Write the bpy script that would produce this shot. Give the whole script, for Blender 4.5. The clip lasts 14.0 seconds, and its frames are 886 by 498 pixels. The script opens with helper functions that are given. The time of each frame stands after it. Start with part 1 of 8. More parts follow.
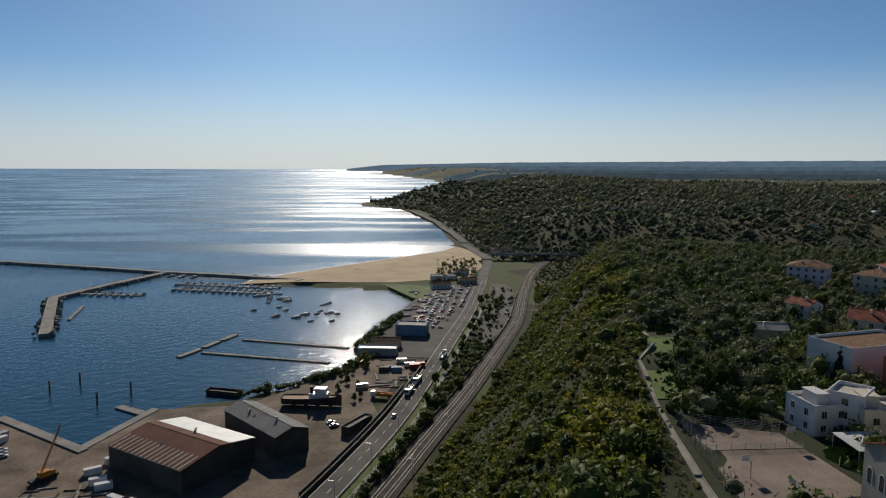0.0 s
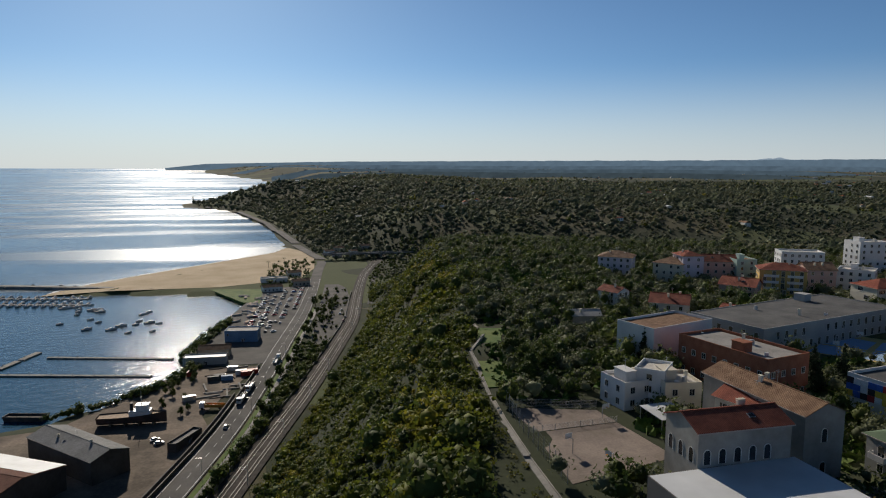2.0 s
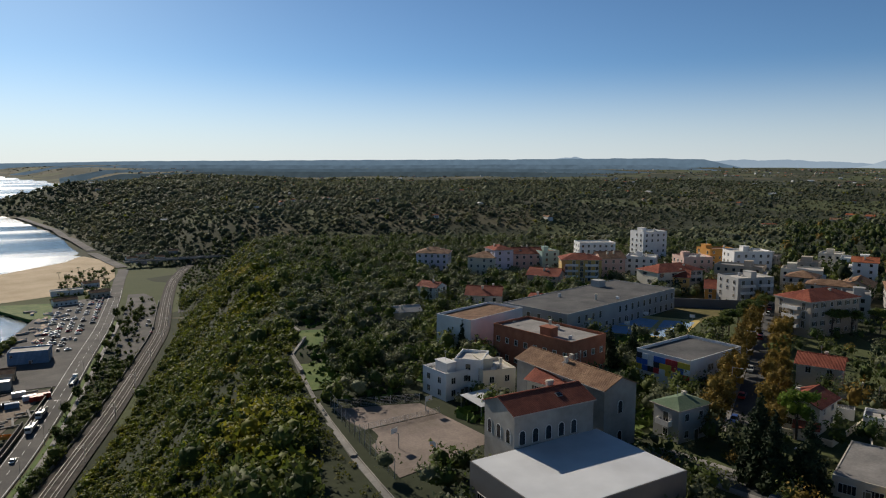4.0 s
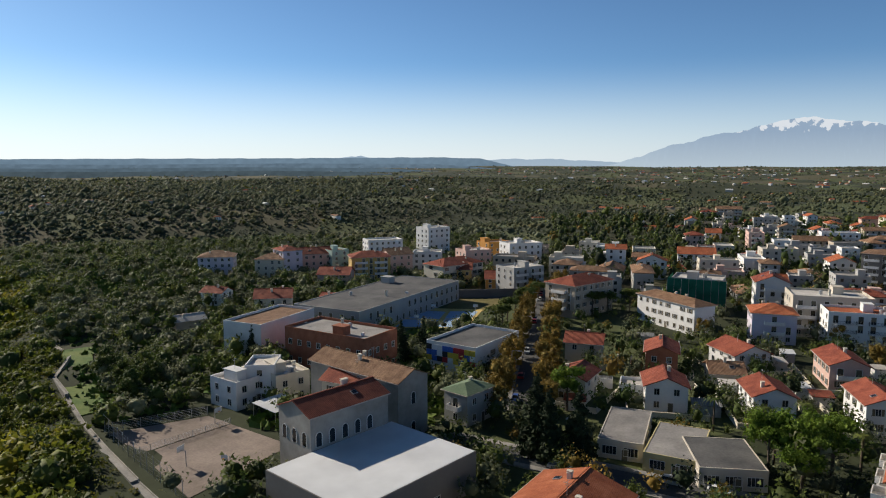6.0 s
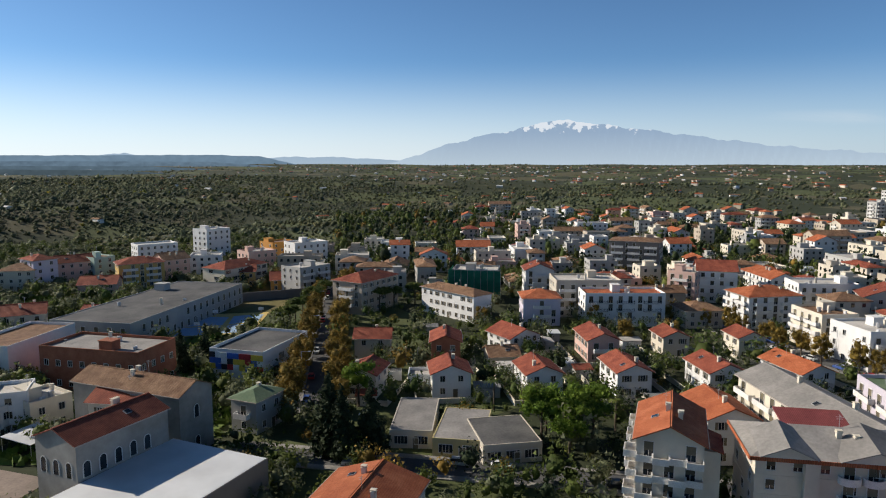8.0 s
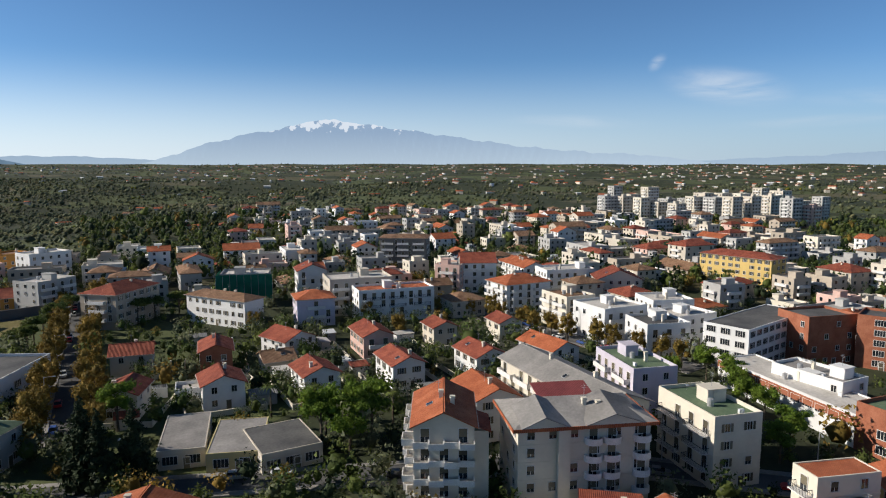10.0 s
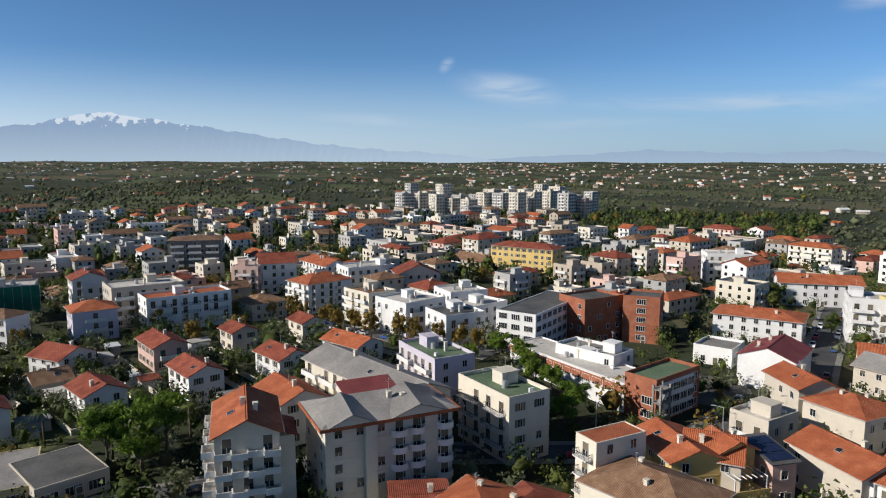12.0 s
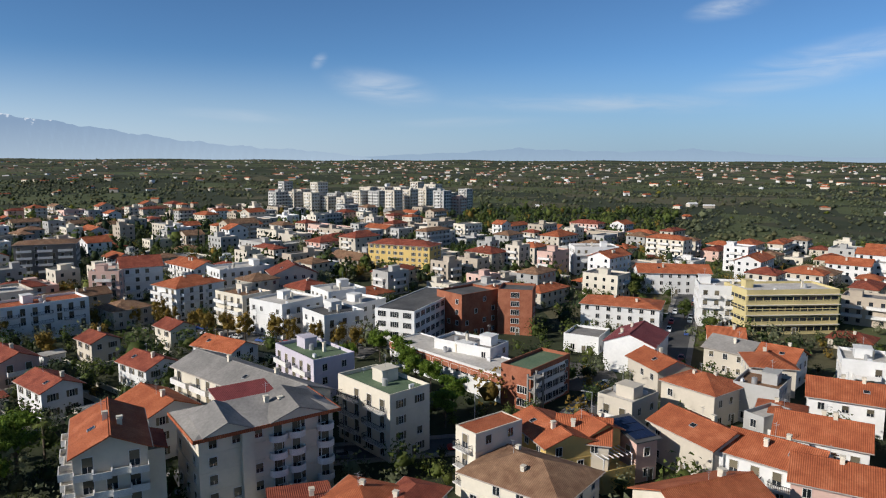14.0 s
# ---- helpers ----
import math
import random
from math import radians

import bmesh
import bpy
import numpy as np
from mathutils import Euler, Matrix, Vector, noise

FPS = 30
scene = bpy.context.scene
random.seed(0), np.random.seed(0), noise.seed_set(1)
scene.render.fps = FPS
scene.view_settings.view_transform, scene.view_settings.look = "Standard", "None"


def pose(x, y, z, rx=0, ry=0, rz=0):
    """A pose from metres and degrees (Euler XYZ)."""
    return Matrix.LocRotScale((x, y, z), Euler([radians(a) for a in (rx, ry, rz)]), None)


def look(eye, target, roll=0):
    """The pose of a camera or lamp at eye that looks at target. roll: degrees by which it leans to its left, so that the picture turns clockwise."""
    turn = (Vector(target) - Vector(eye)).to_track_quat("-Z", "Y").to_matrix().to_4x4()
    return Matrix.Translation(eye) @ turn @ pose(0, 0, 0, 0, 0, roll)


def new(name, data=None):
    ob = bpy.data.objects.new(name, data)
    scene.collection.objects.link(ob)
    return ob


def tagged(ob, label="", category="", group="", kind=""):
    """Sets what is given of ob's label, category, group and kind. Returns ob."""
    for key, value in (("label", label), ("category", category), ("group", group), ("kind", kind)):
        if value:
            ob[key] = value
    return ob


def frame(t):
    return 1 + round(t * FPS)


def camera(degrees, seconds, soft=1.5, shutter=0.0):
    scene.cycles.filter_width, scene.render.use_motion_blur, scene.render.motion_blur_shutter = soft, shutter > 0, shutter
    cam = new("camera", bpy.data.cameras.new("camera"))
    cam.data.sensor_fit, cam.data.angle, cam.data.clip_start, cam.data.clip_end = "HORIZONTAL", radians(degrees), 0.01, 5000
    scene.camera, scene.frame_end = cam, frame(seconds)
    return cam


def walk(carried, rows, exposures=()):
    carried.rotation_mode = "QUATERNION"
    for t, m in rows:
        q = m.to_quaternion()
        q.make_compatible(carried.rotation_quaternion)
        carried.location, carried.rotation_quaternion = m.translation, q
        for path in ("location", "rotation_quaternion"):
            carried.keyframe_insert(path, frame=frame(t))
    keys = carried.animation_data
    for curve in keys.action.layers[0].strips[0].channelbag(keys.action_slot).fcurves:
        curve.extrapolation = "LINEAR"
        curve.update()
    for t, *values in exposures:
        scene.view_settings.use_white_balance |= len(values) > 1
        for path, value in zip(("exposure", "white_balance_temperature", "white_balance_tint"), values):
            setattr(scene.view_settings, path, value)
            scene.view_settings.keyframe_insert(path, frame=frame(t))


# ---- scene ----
# A drone that hangs in one place and turns: seconds, yaw, pitch, roll in degrees
cam = camera(65.97, 14.0, soft=1.1)
EYE = 118.0
TURNS = [
    (0.0, -0.00, -6.95, 0.30),
    (0.5, -3.34, -6.96, 0.31),
    (1.0, -7.11, -6.96, 0.31),
    (1.5, -10.63, -6.96, 0.31),
    (2.0, -14.06, -6.95, 0.32),
    (2.5, -17.51, -6.95, 0.27),
    (3.0, -21.25, -6.95, 0.22),
    (5.5, -42.33, -6.99, 0.05),
    (6.0, -46.90, -7.02, 0.04),
    (6.5, -51.18, -7.09, 0.06),
    (7.0, -55.74, -7.13, 0.06),
    (7.5, -60.34, -7.15, 0.06),
    (8.0, -64.87, -7.17, 0.05),
    (10.5, -89.20, -7.22, 0.02),
    (11.0, -94.50, -7.24, 0.10),
    (11.5, -98.78, -7.29, 0.09),
    (12.0, -100.73, -7.38, 0.11),
    (12.5, -102.95, -7.41, 0.14),
    (13.0, -105.45, -7.47, 0.14),
    (13.5, -108.13, -7.51, 0.19),
    (14.0, -111.08, -7.53, 0.23),
]
walk(cam, [(t, pose(0, 0, EYE, 90 + pitch, 0, yaw) @ pose(0, 0, 0, 0, 0, roll)) for t, yaw, pitch, roll in TURNS],
     exposures=[(0.0, -0.57, 6800, 10), (3.0, -0.36, 6850, 10), (5.5, 0.02, 6900, 10), (6.5, 0.17, 6900, 10), (8.0, 0.18, 6750, 10), (11.0, 0.12, 6450, 10), (14.0, -0.02, 6300, 10)])

# ---- light: low sun over the sea, clear sky with thin cirrus ----
SUN_AZ, SUN_EL = 6.5, 27.5
sun_way = Vector((-math.sin(radians(SUN_AZ)) * math.cos(radians(SUN_EL)), math.cos(radians(SUN_AZ)) * math.cos(radians(SUN_EL)), math.sin(radians(SUN_EL))))
sun = new("sun", bpy.data.lights.new("sun", "SUN"))
sun.data.energy, sun.data.angle, sun.data.color = 5.0, radians(0.53), (1.0, 0.93, 0.83)
sun.matrix_world = look(sun_way * 100, (0, 0, 0))


def link(tree, a, b):
    tree.links.new(a, b)


world = bpy.data.worlds.new("sky")
scene.world = world
world.use_nodes = True
wt = world.node_tree
wt.nodes.clear()
sky = wt.nodes.new("ShaderNodeTexSky")
sky.sky_type, sky.sun_disc = "NISHITA", False
sky.sun_elevation, sky.sun_rotation = radians(SUN_EL), radians(-SUN_AZ)
sky.altitude, sky.air_density, sky.dust_density, sky.ozone_density = 100, 0.62, 0.25, 3.0
wco = wt.nodes.new("ShaderNodeTexCoord")
wsep = wt.nodes.new("ShaderNodeSeparateXYZ")
link(wt, wco.outputs["Generated"], wsep.inputs[0])
# thin cirrus: a few torn wisps, each at its bearing and height above the horizon in degrees
def sky_math(op, a, b=None):
    n = wt.nodes.new("ShaderNodeMath")
    n.operation = op
    for i, v in enumerate((a, b)):
        if v is None:
            continue
        if isinstance(v, (int, float)):
            n.inputs[i].default_value = v
        else:
            link(wt, v, n.inputs[i])
    return n.outputs[0]


bearing = sky_math("MULTIPLY", sky_math("ARCTAN2", sky_math("MULTIPLY", wsep.outputs["X"], -1.0), wsep.outputs["Y"]), 57.2958)
rise_deg = sky_math("MULTIPLY", sky_math("ARCSINE", wsep.outputs["Z"]), 57.2958)
wcmb = wt.nodes.new("ShaderNodeCombineXYZ")
link(wt, bearing, wcmb.inputs[0]); link(wt, rise_deg, wcmb.inputs[1])
cover = None
for az_c, el_c, half_w, half_h, tilt, thick in ((-106.2, 5.7, 5.0, 1.5, 9, 1.0), (-124.5, 4.4, 14.0, 0.9, 1, 0.8), (-139.5, 6.9, 10.0, 1.7, -13, 0.85), (-101.0, 7.7, 0.9, 0.55, -45, 0.7),
                                                (-133.0, 11.2, 3.2, 0.9, -8, 0.9), (-94.5, 3.3, 6.5, 0.6, 2, 0.5), (-113.0, 3.0, 8.0, 0.5, -2, 0.4), (-150.0, 9.5, 9.0, 1.8, -12, 0.8)):
    mp = wt.nodes.new("ShaderNodeMapping")
    mp.vector_type = "TEXTURE"
    mp.inputs["Location"].default_value, mp.inputs["Rotation"].default_value, mp.inputs["Scale"].default_value = (az_c, el_c, 0), (0, 0, radians(tilt)), (half_w, half_h, 1)
    link(wt, wcmb.outputs[0], mp.inputs[0])
    ln = wt.nodes.new("ShaderNodeVectorMath")
    ln.operation = "LENGTH"
    link(wt, mp.outputs[0], ln.inputs[0])
    fall = wt.nodes.new("ShaderNodeMapRange")
    fall.interpolation_type = "SMOOTHSTEP"
    fall.inputs["From Min"].default_value, fall.inputs["From Max"].default_value, fall.inputs["To Max"].default_value = 1.15, 0.0, thick
    link(wt, ln.outputs["Value"], fall.inputs["Value"])
    cover = fall.outputs[0] if cover is None else sky_math("MAXIMUM", cover, fall.outputs[0])
wmap = wt.nodes.new("ShaderNodeMapping")
wmap.inputs["Rotation"].default_value, wmap.inputs["Scale"].default_value = (0, 0, radians(5)), (0.13, 0.75, 1)
link(wt, wcmb.outputs[0], wmap.inputs[0])
wn = wt.nodes.new("ShaderNodeTexNoise")
wn.inputs["Scale"].default_value, wn.inputs["Detail"].default_value, wn.inputs["Roughness"].default_value, wn.inputs["Distortion"].default_value = 1.0, 9, 0.58, 0.7
link(wt, wmap.outputs[0], wn.inputs["Vector"])
wr = wt.nodes.new("ShaderNodeMapRange")
wr.inputs["From Min"].default_value, wr.inputs["From Max"].default_value, wr.inputs["To Max"].default_value = 0.3, 0.66, 0.75
link(wt, wn.outputs["Fac"], wr.inputs["Value"])
wmul = wt.nodes.new("ShaderNodeMath"); wmul.operation = "MULTIPLY"
link(wt, wr.outputs[0], wmul.inputs[0]); link(wt, cover, wmul.inputs[1])
wmix = wt.nodes.new("ShaderNodeMix"); wmix.data_type = "RGBA"
link(wt, wmul.outputs[0], wmix.inputs[0])
wtint = wt.nodes.new("ShaderNodeMix"); wtint.data_type, wtint.blend_type = "RGBA", "MULTIPLY"
wtint.inputs[0].default_value = 1.0
wtint.inputs[7].default_value = (0.75, 1.0, 1.12, 1)
# overhead sky, out of view, is dimmed to weaken the fill light
wzen = wt.nodes.new("ShaderNodeMapRange"); wzen.interpolation_type = "SMOOTHSTEP"
wzen.inputs["From Min"].default_value, wzen.inputs["From Max"].default_value = 0.2, 0.85
wzen.inputs["To Min"].default_value, wzen.inputs["To Max"].default_value = 1.0, 0.42
link(wt, wsep.outputs["Z"], wzen.inputs["Value"])
wdim = wt.nodes.new("ShaderNodeVectorMath"); wdim.operation = "SCALE"
link(wt, sky.outputs[0], wdim.inputs[0]); link(wt, wzen.outputs[0], wdim.inputs["Scale"])
link(wt, wdim.outputs[0], wtint.inputs[6])
link(wt, wtint.outputs[2], wmix.inputs[6])
wmix.inputs[7].default_value = (7.5, 8.0, 8.6, 1)
# sea haze that pales the sky towards the horizon, whiter on the sun's side
whz = wt.nodes.new("ShaderNodeMapRange"); whz.interpolation_type = "SMOOTHSTEP"
whz.inputs["From Min"].default_value, whz.inputs["From Max"].default_value = 0.15, -0.02
whz.inputs["To Max"].default_value = 0.92
link(wt, wsep.outputs["Z"], whz.inputs["Value"])
whs = wt.nodes.new("ShaderNodeMapRange")
whs.inputs["From Min"].default_value, whs.inputs["From Max"].default_value = -0.6, 1.0
link(wt, wsep.outputs["Y"], whs.inputs["Value"])
whc = wt.nodes.new("ShaderNodeMix"); whc.data_type = "RGBA"
whc.inputs[6].default_value, whc.inputs[7].default_value = (3.4, 4.6, 5.8, 1), (8.9, 9.6, 10.2, 1)
link(wt, whs.outputs[0], whc.inputs[0])
whm = wt.nodes.new("ShaderNodeMix"); whm.data_type = "RGBA"
link(wt, whz.outputs[0], whm.inputs[0]); link(wt, wmix.outputs[2], whm.inputs[6]); link(wt, whc.outputs[2], whm.inputs[7])
wbg = wt.nodes.new("ShaderNodeBackground")
wbg.inputs["Strength"].default_value = 0.094
link(wt, whm.outputs[2], wbg.inputs["Color"])
wout = wt.nodes.new("ShaderNodeOutputWorld")
link(wt, wbg.outputs[0], wout.inputs[0])


# ---- materials ----
def surface(name, a, b, scale=0.5, rough=0.8, bump=0.3, metal=0.0, fine=6.0, vary=0.0, island=0.0, c=None, spec=0.2, coords="world", stripes=0.0, stripe_darken=0.5, through_light=0.0, mottle=0.28):
    """Two colours mottled at two scales; vary: brightness from object to object; island: from piece to piece."""
    m = bpy.data.materials.new(name)
    m.use_nodes = True
    t = m.node_tree
    p = t.nodes["Principled BSDF"]
    p.inputs["Roughness"].default_value, p.inputs["Metallic"].default_value = rough, metal
    p.inputs["Specular IOR Level"].default_value = spec
    if coords == "world":
        src = t.nodes.new("ShaderNodeNewGeometry").outputs["Position"]
    else:
        src = t.nodes.new("ShaderNodeTexCoord").outputs["Object"]
    n1 = t.nodes.new("ShaderNodeTexNoise")
    n1.inputs["Scale"].default_value, n1.inputs["Detail"].default_value, n1.inputs["Roughness"].default_value = scale, 6, 0.62
    link(t, src, n1.inputs["Vector"])
    ramp = t.nodes.new("ShaderNodeValToRGB")
    ramp.color_ramp.elements[0].position, ramp.color_ramp.elements[1].position = 0.36, 0.66
    ramp.color_ramp.elements[0].color, ramp.color_ramp.elements[1].color = (*a, 1), (*b, 1)
    if c:
        e = ramp.color_ramp.elements.new(0.52)
        e.color = (*c, 1)
    link(t, n1.outputs["Fac"], ramp.inputs[0])
    n2 = t.nodes.new("ShaderNodeTexNoise")
    n2.inputs["Scale"].default_value, n2.inputs["Detail"].default_value = fine, 3
    link(t, src, n2.inputs["Vector"])
    val = t.nodes.new("ShaderNodeMapRange")
    val.inputs["To Min"].default_value, val.inputs["To Max"].default_value = 1 - mottle, 1 + mottle
    link(t, n2.outputs["Fac"], val.inputs["Value"])
    hsv = t.nodes.new("ShaderNodeHueSaturation")
    link(t, ramp.outputs[0], hsv.inputs["Color"])
    last = val.outputs[0]
    if vary or island:
        if vary:
            rnd = t.nodes.new("ShaderNodeObjectInfo").outputs["Random"]
        else:
            rnd = t.nodes.new("ShaderNodeNewGeometry").outputs["Random Per Island"]
        amount = vary or island
        rr = t.nodes.new("ShaderNodeMapRange")
        rr.inputs["To Min"].default_value, rr.inputs["To Max"].default_value = 1 - amount, 1 + amount
        link(t, rnd, rr.inputs["Value"])
        mm = t.nodes.new("ShaderNodeMath"); mm.operation = "MULTIPLY"
        link(t, last, mm.inputs[0]); link(t, rr.outputs[0], mm.inputs[1])
        last = mm.outputs[0]
    link(t, last, hsv.inputs["Value"])
    link(t, hsv.outputs[0], p.inputs["Base Color"])
    height = n2.outputs["Fac"]
    dist = 0.05
    if stripes:
        # rows that run down the slope: across x or y, whichever the face does not lean to
        tc = t.nodes.new("ShaderNodeTexCoord")
        ns, ps = t.nodes.new("ShaderNodeSeparateXYZ"), t.nodes.new("ShaderNodeSeparateXYZ")
        link(t, tc.outputs["Normal"], ns.inputs[0]); link(t, tc.outputs["Object"], ps.inputs[0])
        ab = []
        for axis in "XY":
            q = t.nodes.new("ShaderNodeMath"); q.operation = "ABSOLUTE"
            link(t, ns.outputs[axis], q.inputs[0])
            ab.append(q.outputs[0])
        lean = t.nodes.new("ShaderNodeMath"); lean.operation = "GREATER_THAN"
        link(t, ab[0], lean.inputs[0]); link(t, ab[1], lean.inputs[1])
        across = t.nodes.new("ShaderNodeMix")
        link(t, lean.outputs[0], across.inputs[0]); link(t, ps.outputs["X"], across.inputs[2]); link(t, ps.outputs["Y"], across.inputs[3])
        cv = t.nodes.new("ShaderNodeCombineXYZ")
        link(t, across.outputs[0], cv.inputs[0])
        w = t.nodes.new("ShaderNodeTexWave")
        w.wave_type, w.bands_direction = "BANDS", "X"
        w.inputs["Scale"].default_value, w.inputs["Distortion"].default_value = stripes, 0.0
        link(t, cv.outputs[0], w.inputs["Vector"])
        ad = t.nodes.new("ShaderNodeMath"); ad.operation = "MULTIPLY_ADD"
        link(t, w.outputs["Fac"], ad.inputs[0]); ad.inputs[1].default_value = 2.0; link(t, n2.outputs["Fac"], ad.inputs[2])
        height, dist = ad.outputs[0], 0.06
        # the base colour is also darkened in the troughs between rows
        sm = t.nodes.new("ShaderNodeMapRange")
        sm.inputs["To Min"].default_value, sm.inputs["To Max"].default_value = 1 - stripe_darken * 0.5, 1.1
        link(t, w.outputs["Fac"], sm.inputs["Value"])
        m2 = t.nodes.new("ShaderNodeMath"); m2.operation = "MULTIPLY"
        link(t, last, m2.inputs[0]); link(t, sm.outputs[0], m2.inputs[1])
        link(t, m2.outputs[0], hsv.inputs["Value"])
    if bump:
        bp = t.nodes.new("ShaderNodeBump")
        bp.inputs["Strength"].default_value, bp.inputs["Distance"].default_value = bump, dist
        link(t, height, bp.inputs["Height"])
        link(t, bp.outputs[0], p.inputs["Normal"])
    if through_light:
        tr = t.nodes.new("ShaderNodeBsdfTranslucent")
        link(t, hsv.outputs[0], tr.inputs["Color"])
        mx = t.nodes.new("ShaderNodeMixShader")
        mx.inputs[0].default_value = through_light
        link(t, p.outputs[0], mx.inputs[1]); link(t, tr.outputs[0], mx.inputs[2])
        link(t, mx.outputs[0], t.nodes["Material Output"].inputs[0])
    return m


M_GROUND = surface("scrub_ground", (0.034, 0.042, 0.02), (0.085, 0.076, 0.042), 0.02, 1.0, 0.6, c=(0.046, 0.056, 0.025), fine=0.6)
def add_fields(m):
    """Broad pale-green and stubble fields over the scrub, by place."""
    t = m.node_tree
    hsv = [n for n in t.nodes if n.type == "HUE_SAT"][0]
    src = [n for n in t.nodes if n.type == "NEW_GEOMETRY"][0]
    vo = t.nodes.new("ShaderNodeTexVoronoi")
    vo.inputs["Scale"].default_value = 0.009
    link(t, src.outputs["Position"], vo.inputs["Vector"])
    sp = t.nodes.new("ShaderNodeSeparateColor")
    link(t, vo.outputs["Color"], sp.inputs[0])
    rm = t.nodes.new("ShaderNodeValToRGB")
    rm.color_ramp.interpolation = "CONSTANT"
    rm.color_ramp.elements[0].color, rm.color_ramp.elements[1].color = (0.035, 0.042, 0.022, 1), (0.11, 0.13, 0.05, 1)
    rm.color_ramp.elements[1].position = 0.55
    e = rm.color_ramp.elements.new(0.8)
    e.color = (0.14, 0.12, 0.07, 1)
    link(t, sp.outputs[0], rm.inputs[0])
    mx = t.nodes.new("ShaderNodeMix"); mx.data_type = "RGBA"
    mx.inputs[0].default_value = 0.55
    old = hsv.inputs["Color"].links[0].from_socket
    link(t, old, mx.inputs[6]); link(t, rm.outputs[0], mx.inputs[7]); link(t, mx.outputs[2], hsv.inputs["Color"])


add_fields(M_GROUND)
M_GRASS = surface("grass", (0.06, 0.12, 0.02), (0.13, 0.17, 0.04), 0.15, 0.9, 0.5, fine=2.5)
M_DRYGRASS = surface("dry_grass", (0.12, 0.11, 0.035), (0.2, 0.16, 0.07), 0.1, 0.95, 0.5, fine=2.0)
M_SAND = surface("sand", (0.46, 0.35, 0.22), (0.58, 0.46, 0.31), 0.03, 0.95, 0.3, fine=0.7)
M_ASPHALT = surface("asphalt", (0.07, 0.07, 0.072), (0.12, 0.118, 0.115), 0.06, 0.85, 0.2, fine=3)
M_PALE_ASPHALT = surface("worn_asphalt", (0.09, 0.086, 0.082), (0.155, 0.145, 0.134), 0.05, 0.95, 0.2, fine=1.5)
M_COURT = surface("court_surface", (0.2, 0.16, 0.13), (0.3, 0.24, 0.2), 0.12, 0.9, 0.15, fine=2, c=(0.25, 0.2, 0.17))
M_DIRT = surface("bare_earth", (0.11, 0.088, 0.068), (0.28, 0.22, 0.17), 0.05, 0.95, 0.5, fine=0.8)
M_CONCRETE = surface("concrete", (0.2, 0.19, 0.175), (0.33, 0.31, 0.285), 0.12, 0.85, 0.3, fine=3)
M_BALLAST = surface("ballast", (0.035, 0.03, 0.026), (0.07, 0.06, 0.052), 0.3, 0.95, 0.6, fine=6)
M_STEEL = surface("rail_steel", (0.22, 0.2, 0.19), (0.3, 0.28, 0.27), 0.5, 0.62, 0.05, metal=0.5)
M_PAINT = surface("road_paint", (0.7, 0.7, 0.68), (0.8, 0.8, 0.78), 0.6, 0.7, 0.05)
M_ROCK = surface("breakwater_rock", (0.2, 0.18, 0.155), (0.34, 0.31, 0.27), 0.3, 0.9, 0.6, vary=0.25)
M_LEAF_SLOPE = surface("scrub_leaves", (0.07, 0.085, 0.014), (0.26, 0.22, 0.03), 0.05, 0.7, 0, island=0.45, c=(0.13, 0.15, 0.018), fine=0.35, through_light=0.4)
M_LEAF_WOOD = surface("wood_leaves", (0.085, 0.102, 0.066), (0.18, 0.17, 0.082), 0.012, 0.8, 0, island=0.3, c=(0.105, 0.12, 0.066), fine=0.12, through_light=0.35)
M_LEAF_OLIVE = surface("olive_leaves", (0.1, 0.115, 0.06), (0.19, 0.2, 0.11), 0.08, 0.7, 0, island=0.4, fine=0.4, through_light=0.3)
M_LEAF_GREEN = surface("garden_leaves", (0.045, 0.075, 0.018), (0.13, 0.15, 0.035), 0.07, 0.7, 0, island=0.45, fine=0.4, through_light=0.32)
M_LEAF_PINE = surface("pine_needles", (0.08, 0.14, 0.018), (0.17, 0.24, 0.03), 0.15, 0.7, 0, island=0.4, fine=0.5, through_light=0.35)
M_LEAF_AUTUMN = surface("autumn_leaves", (0.17, 0.11, 0.022), (0.32, 0.2, 0.04), 0.1, 0.75, 0, island=0.4, fine=0.5, c=(0.2, 0.14, 0.03), through_light=0.25)
M_LEAF_DARK = surface("cypress_leaves", (0.016, 0.028, 0.012), (0.035, 0.05, 0.02), 0.2, 0.8, 0, island=0.4, fine=0.6, through_light=0.08)
M_BARK = surface("bark", (0.07, 0.055, 0.04), (0.15, 0.12, 0.09), 1.0, 0.9, 0.5)


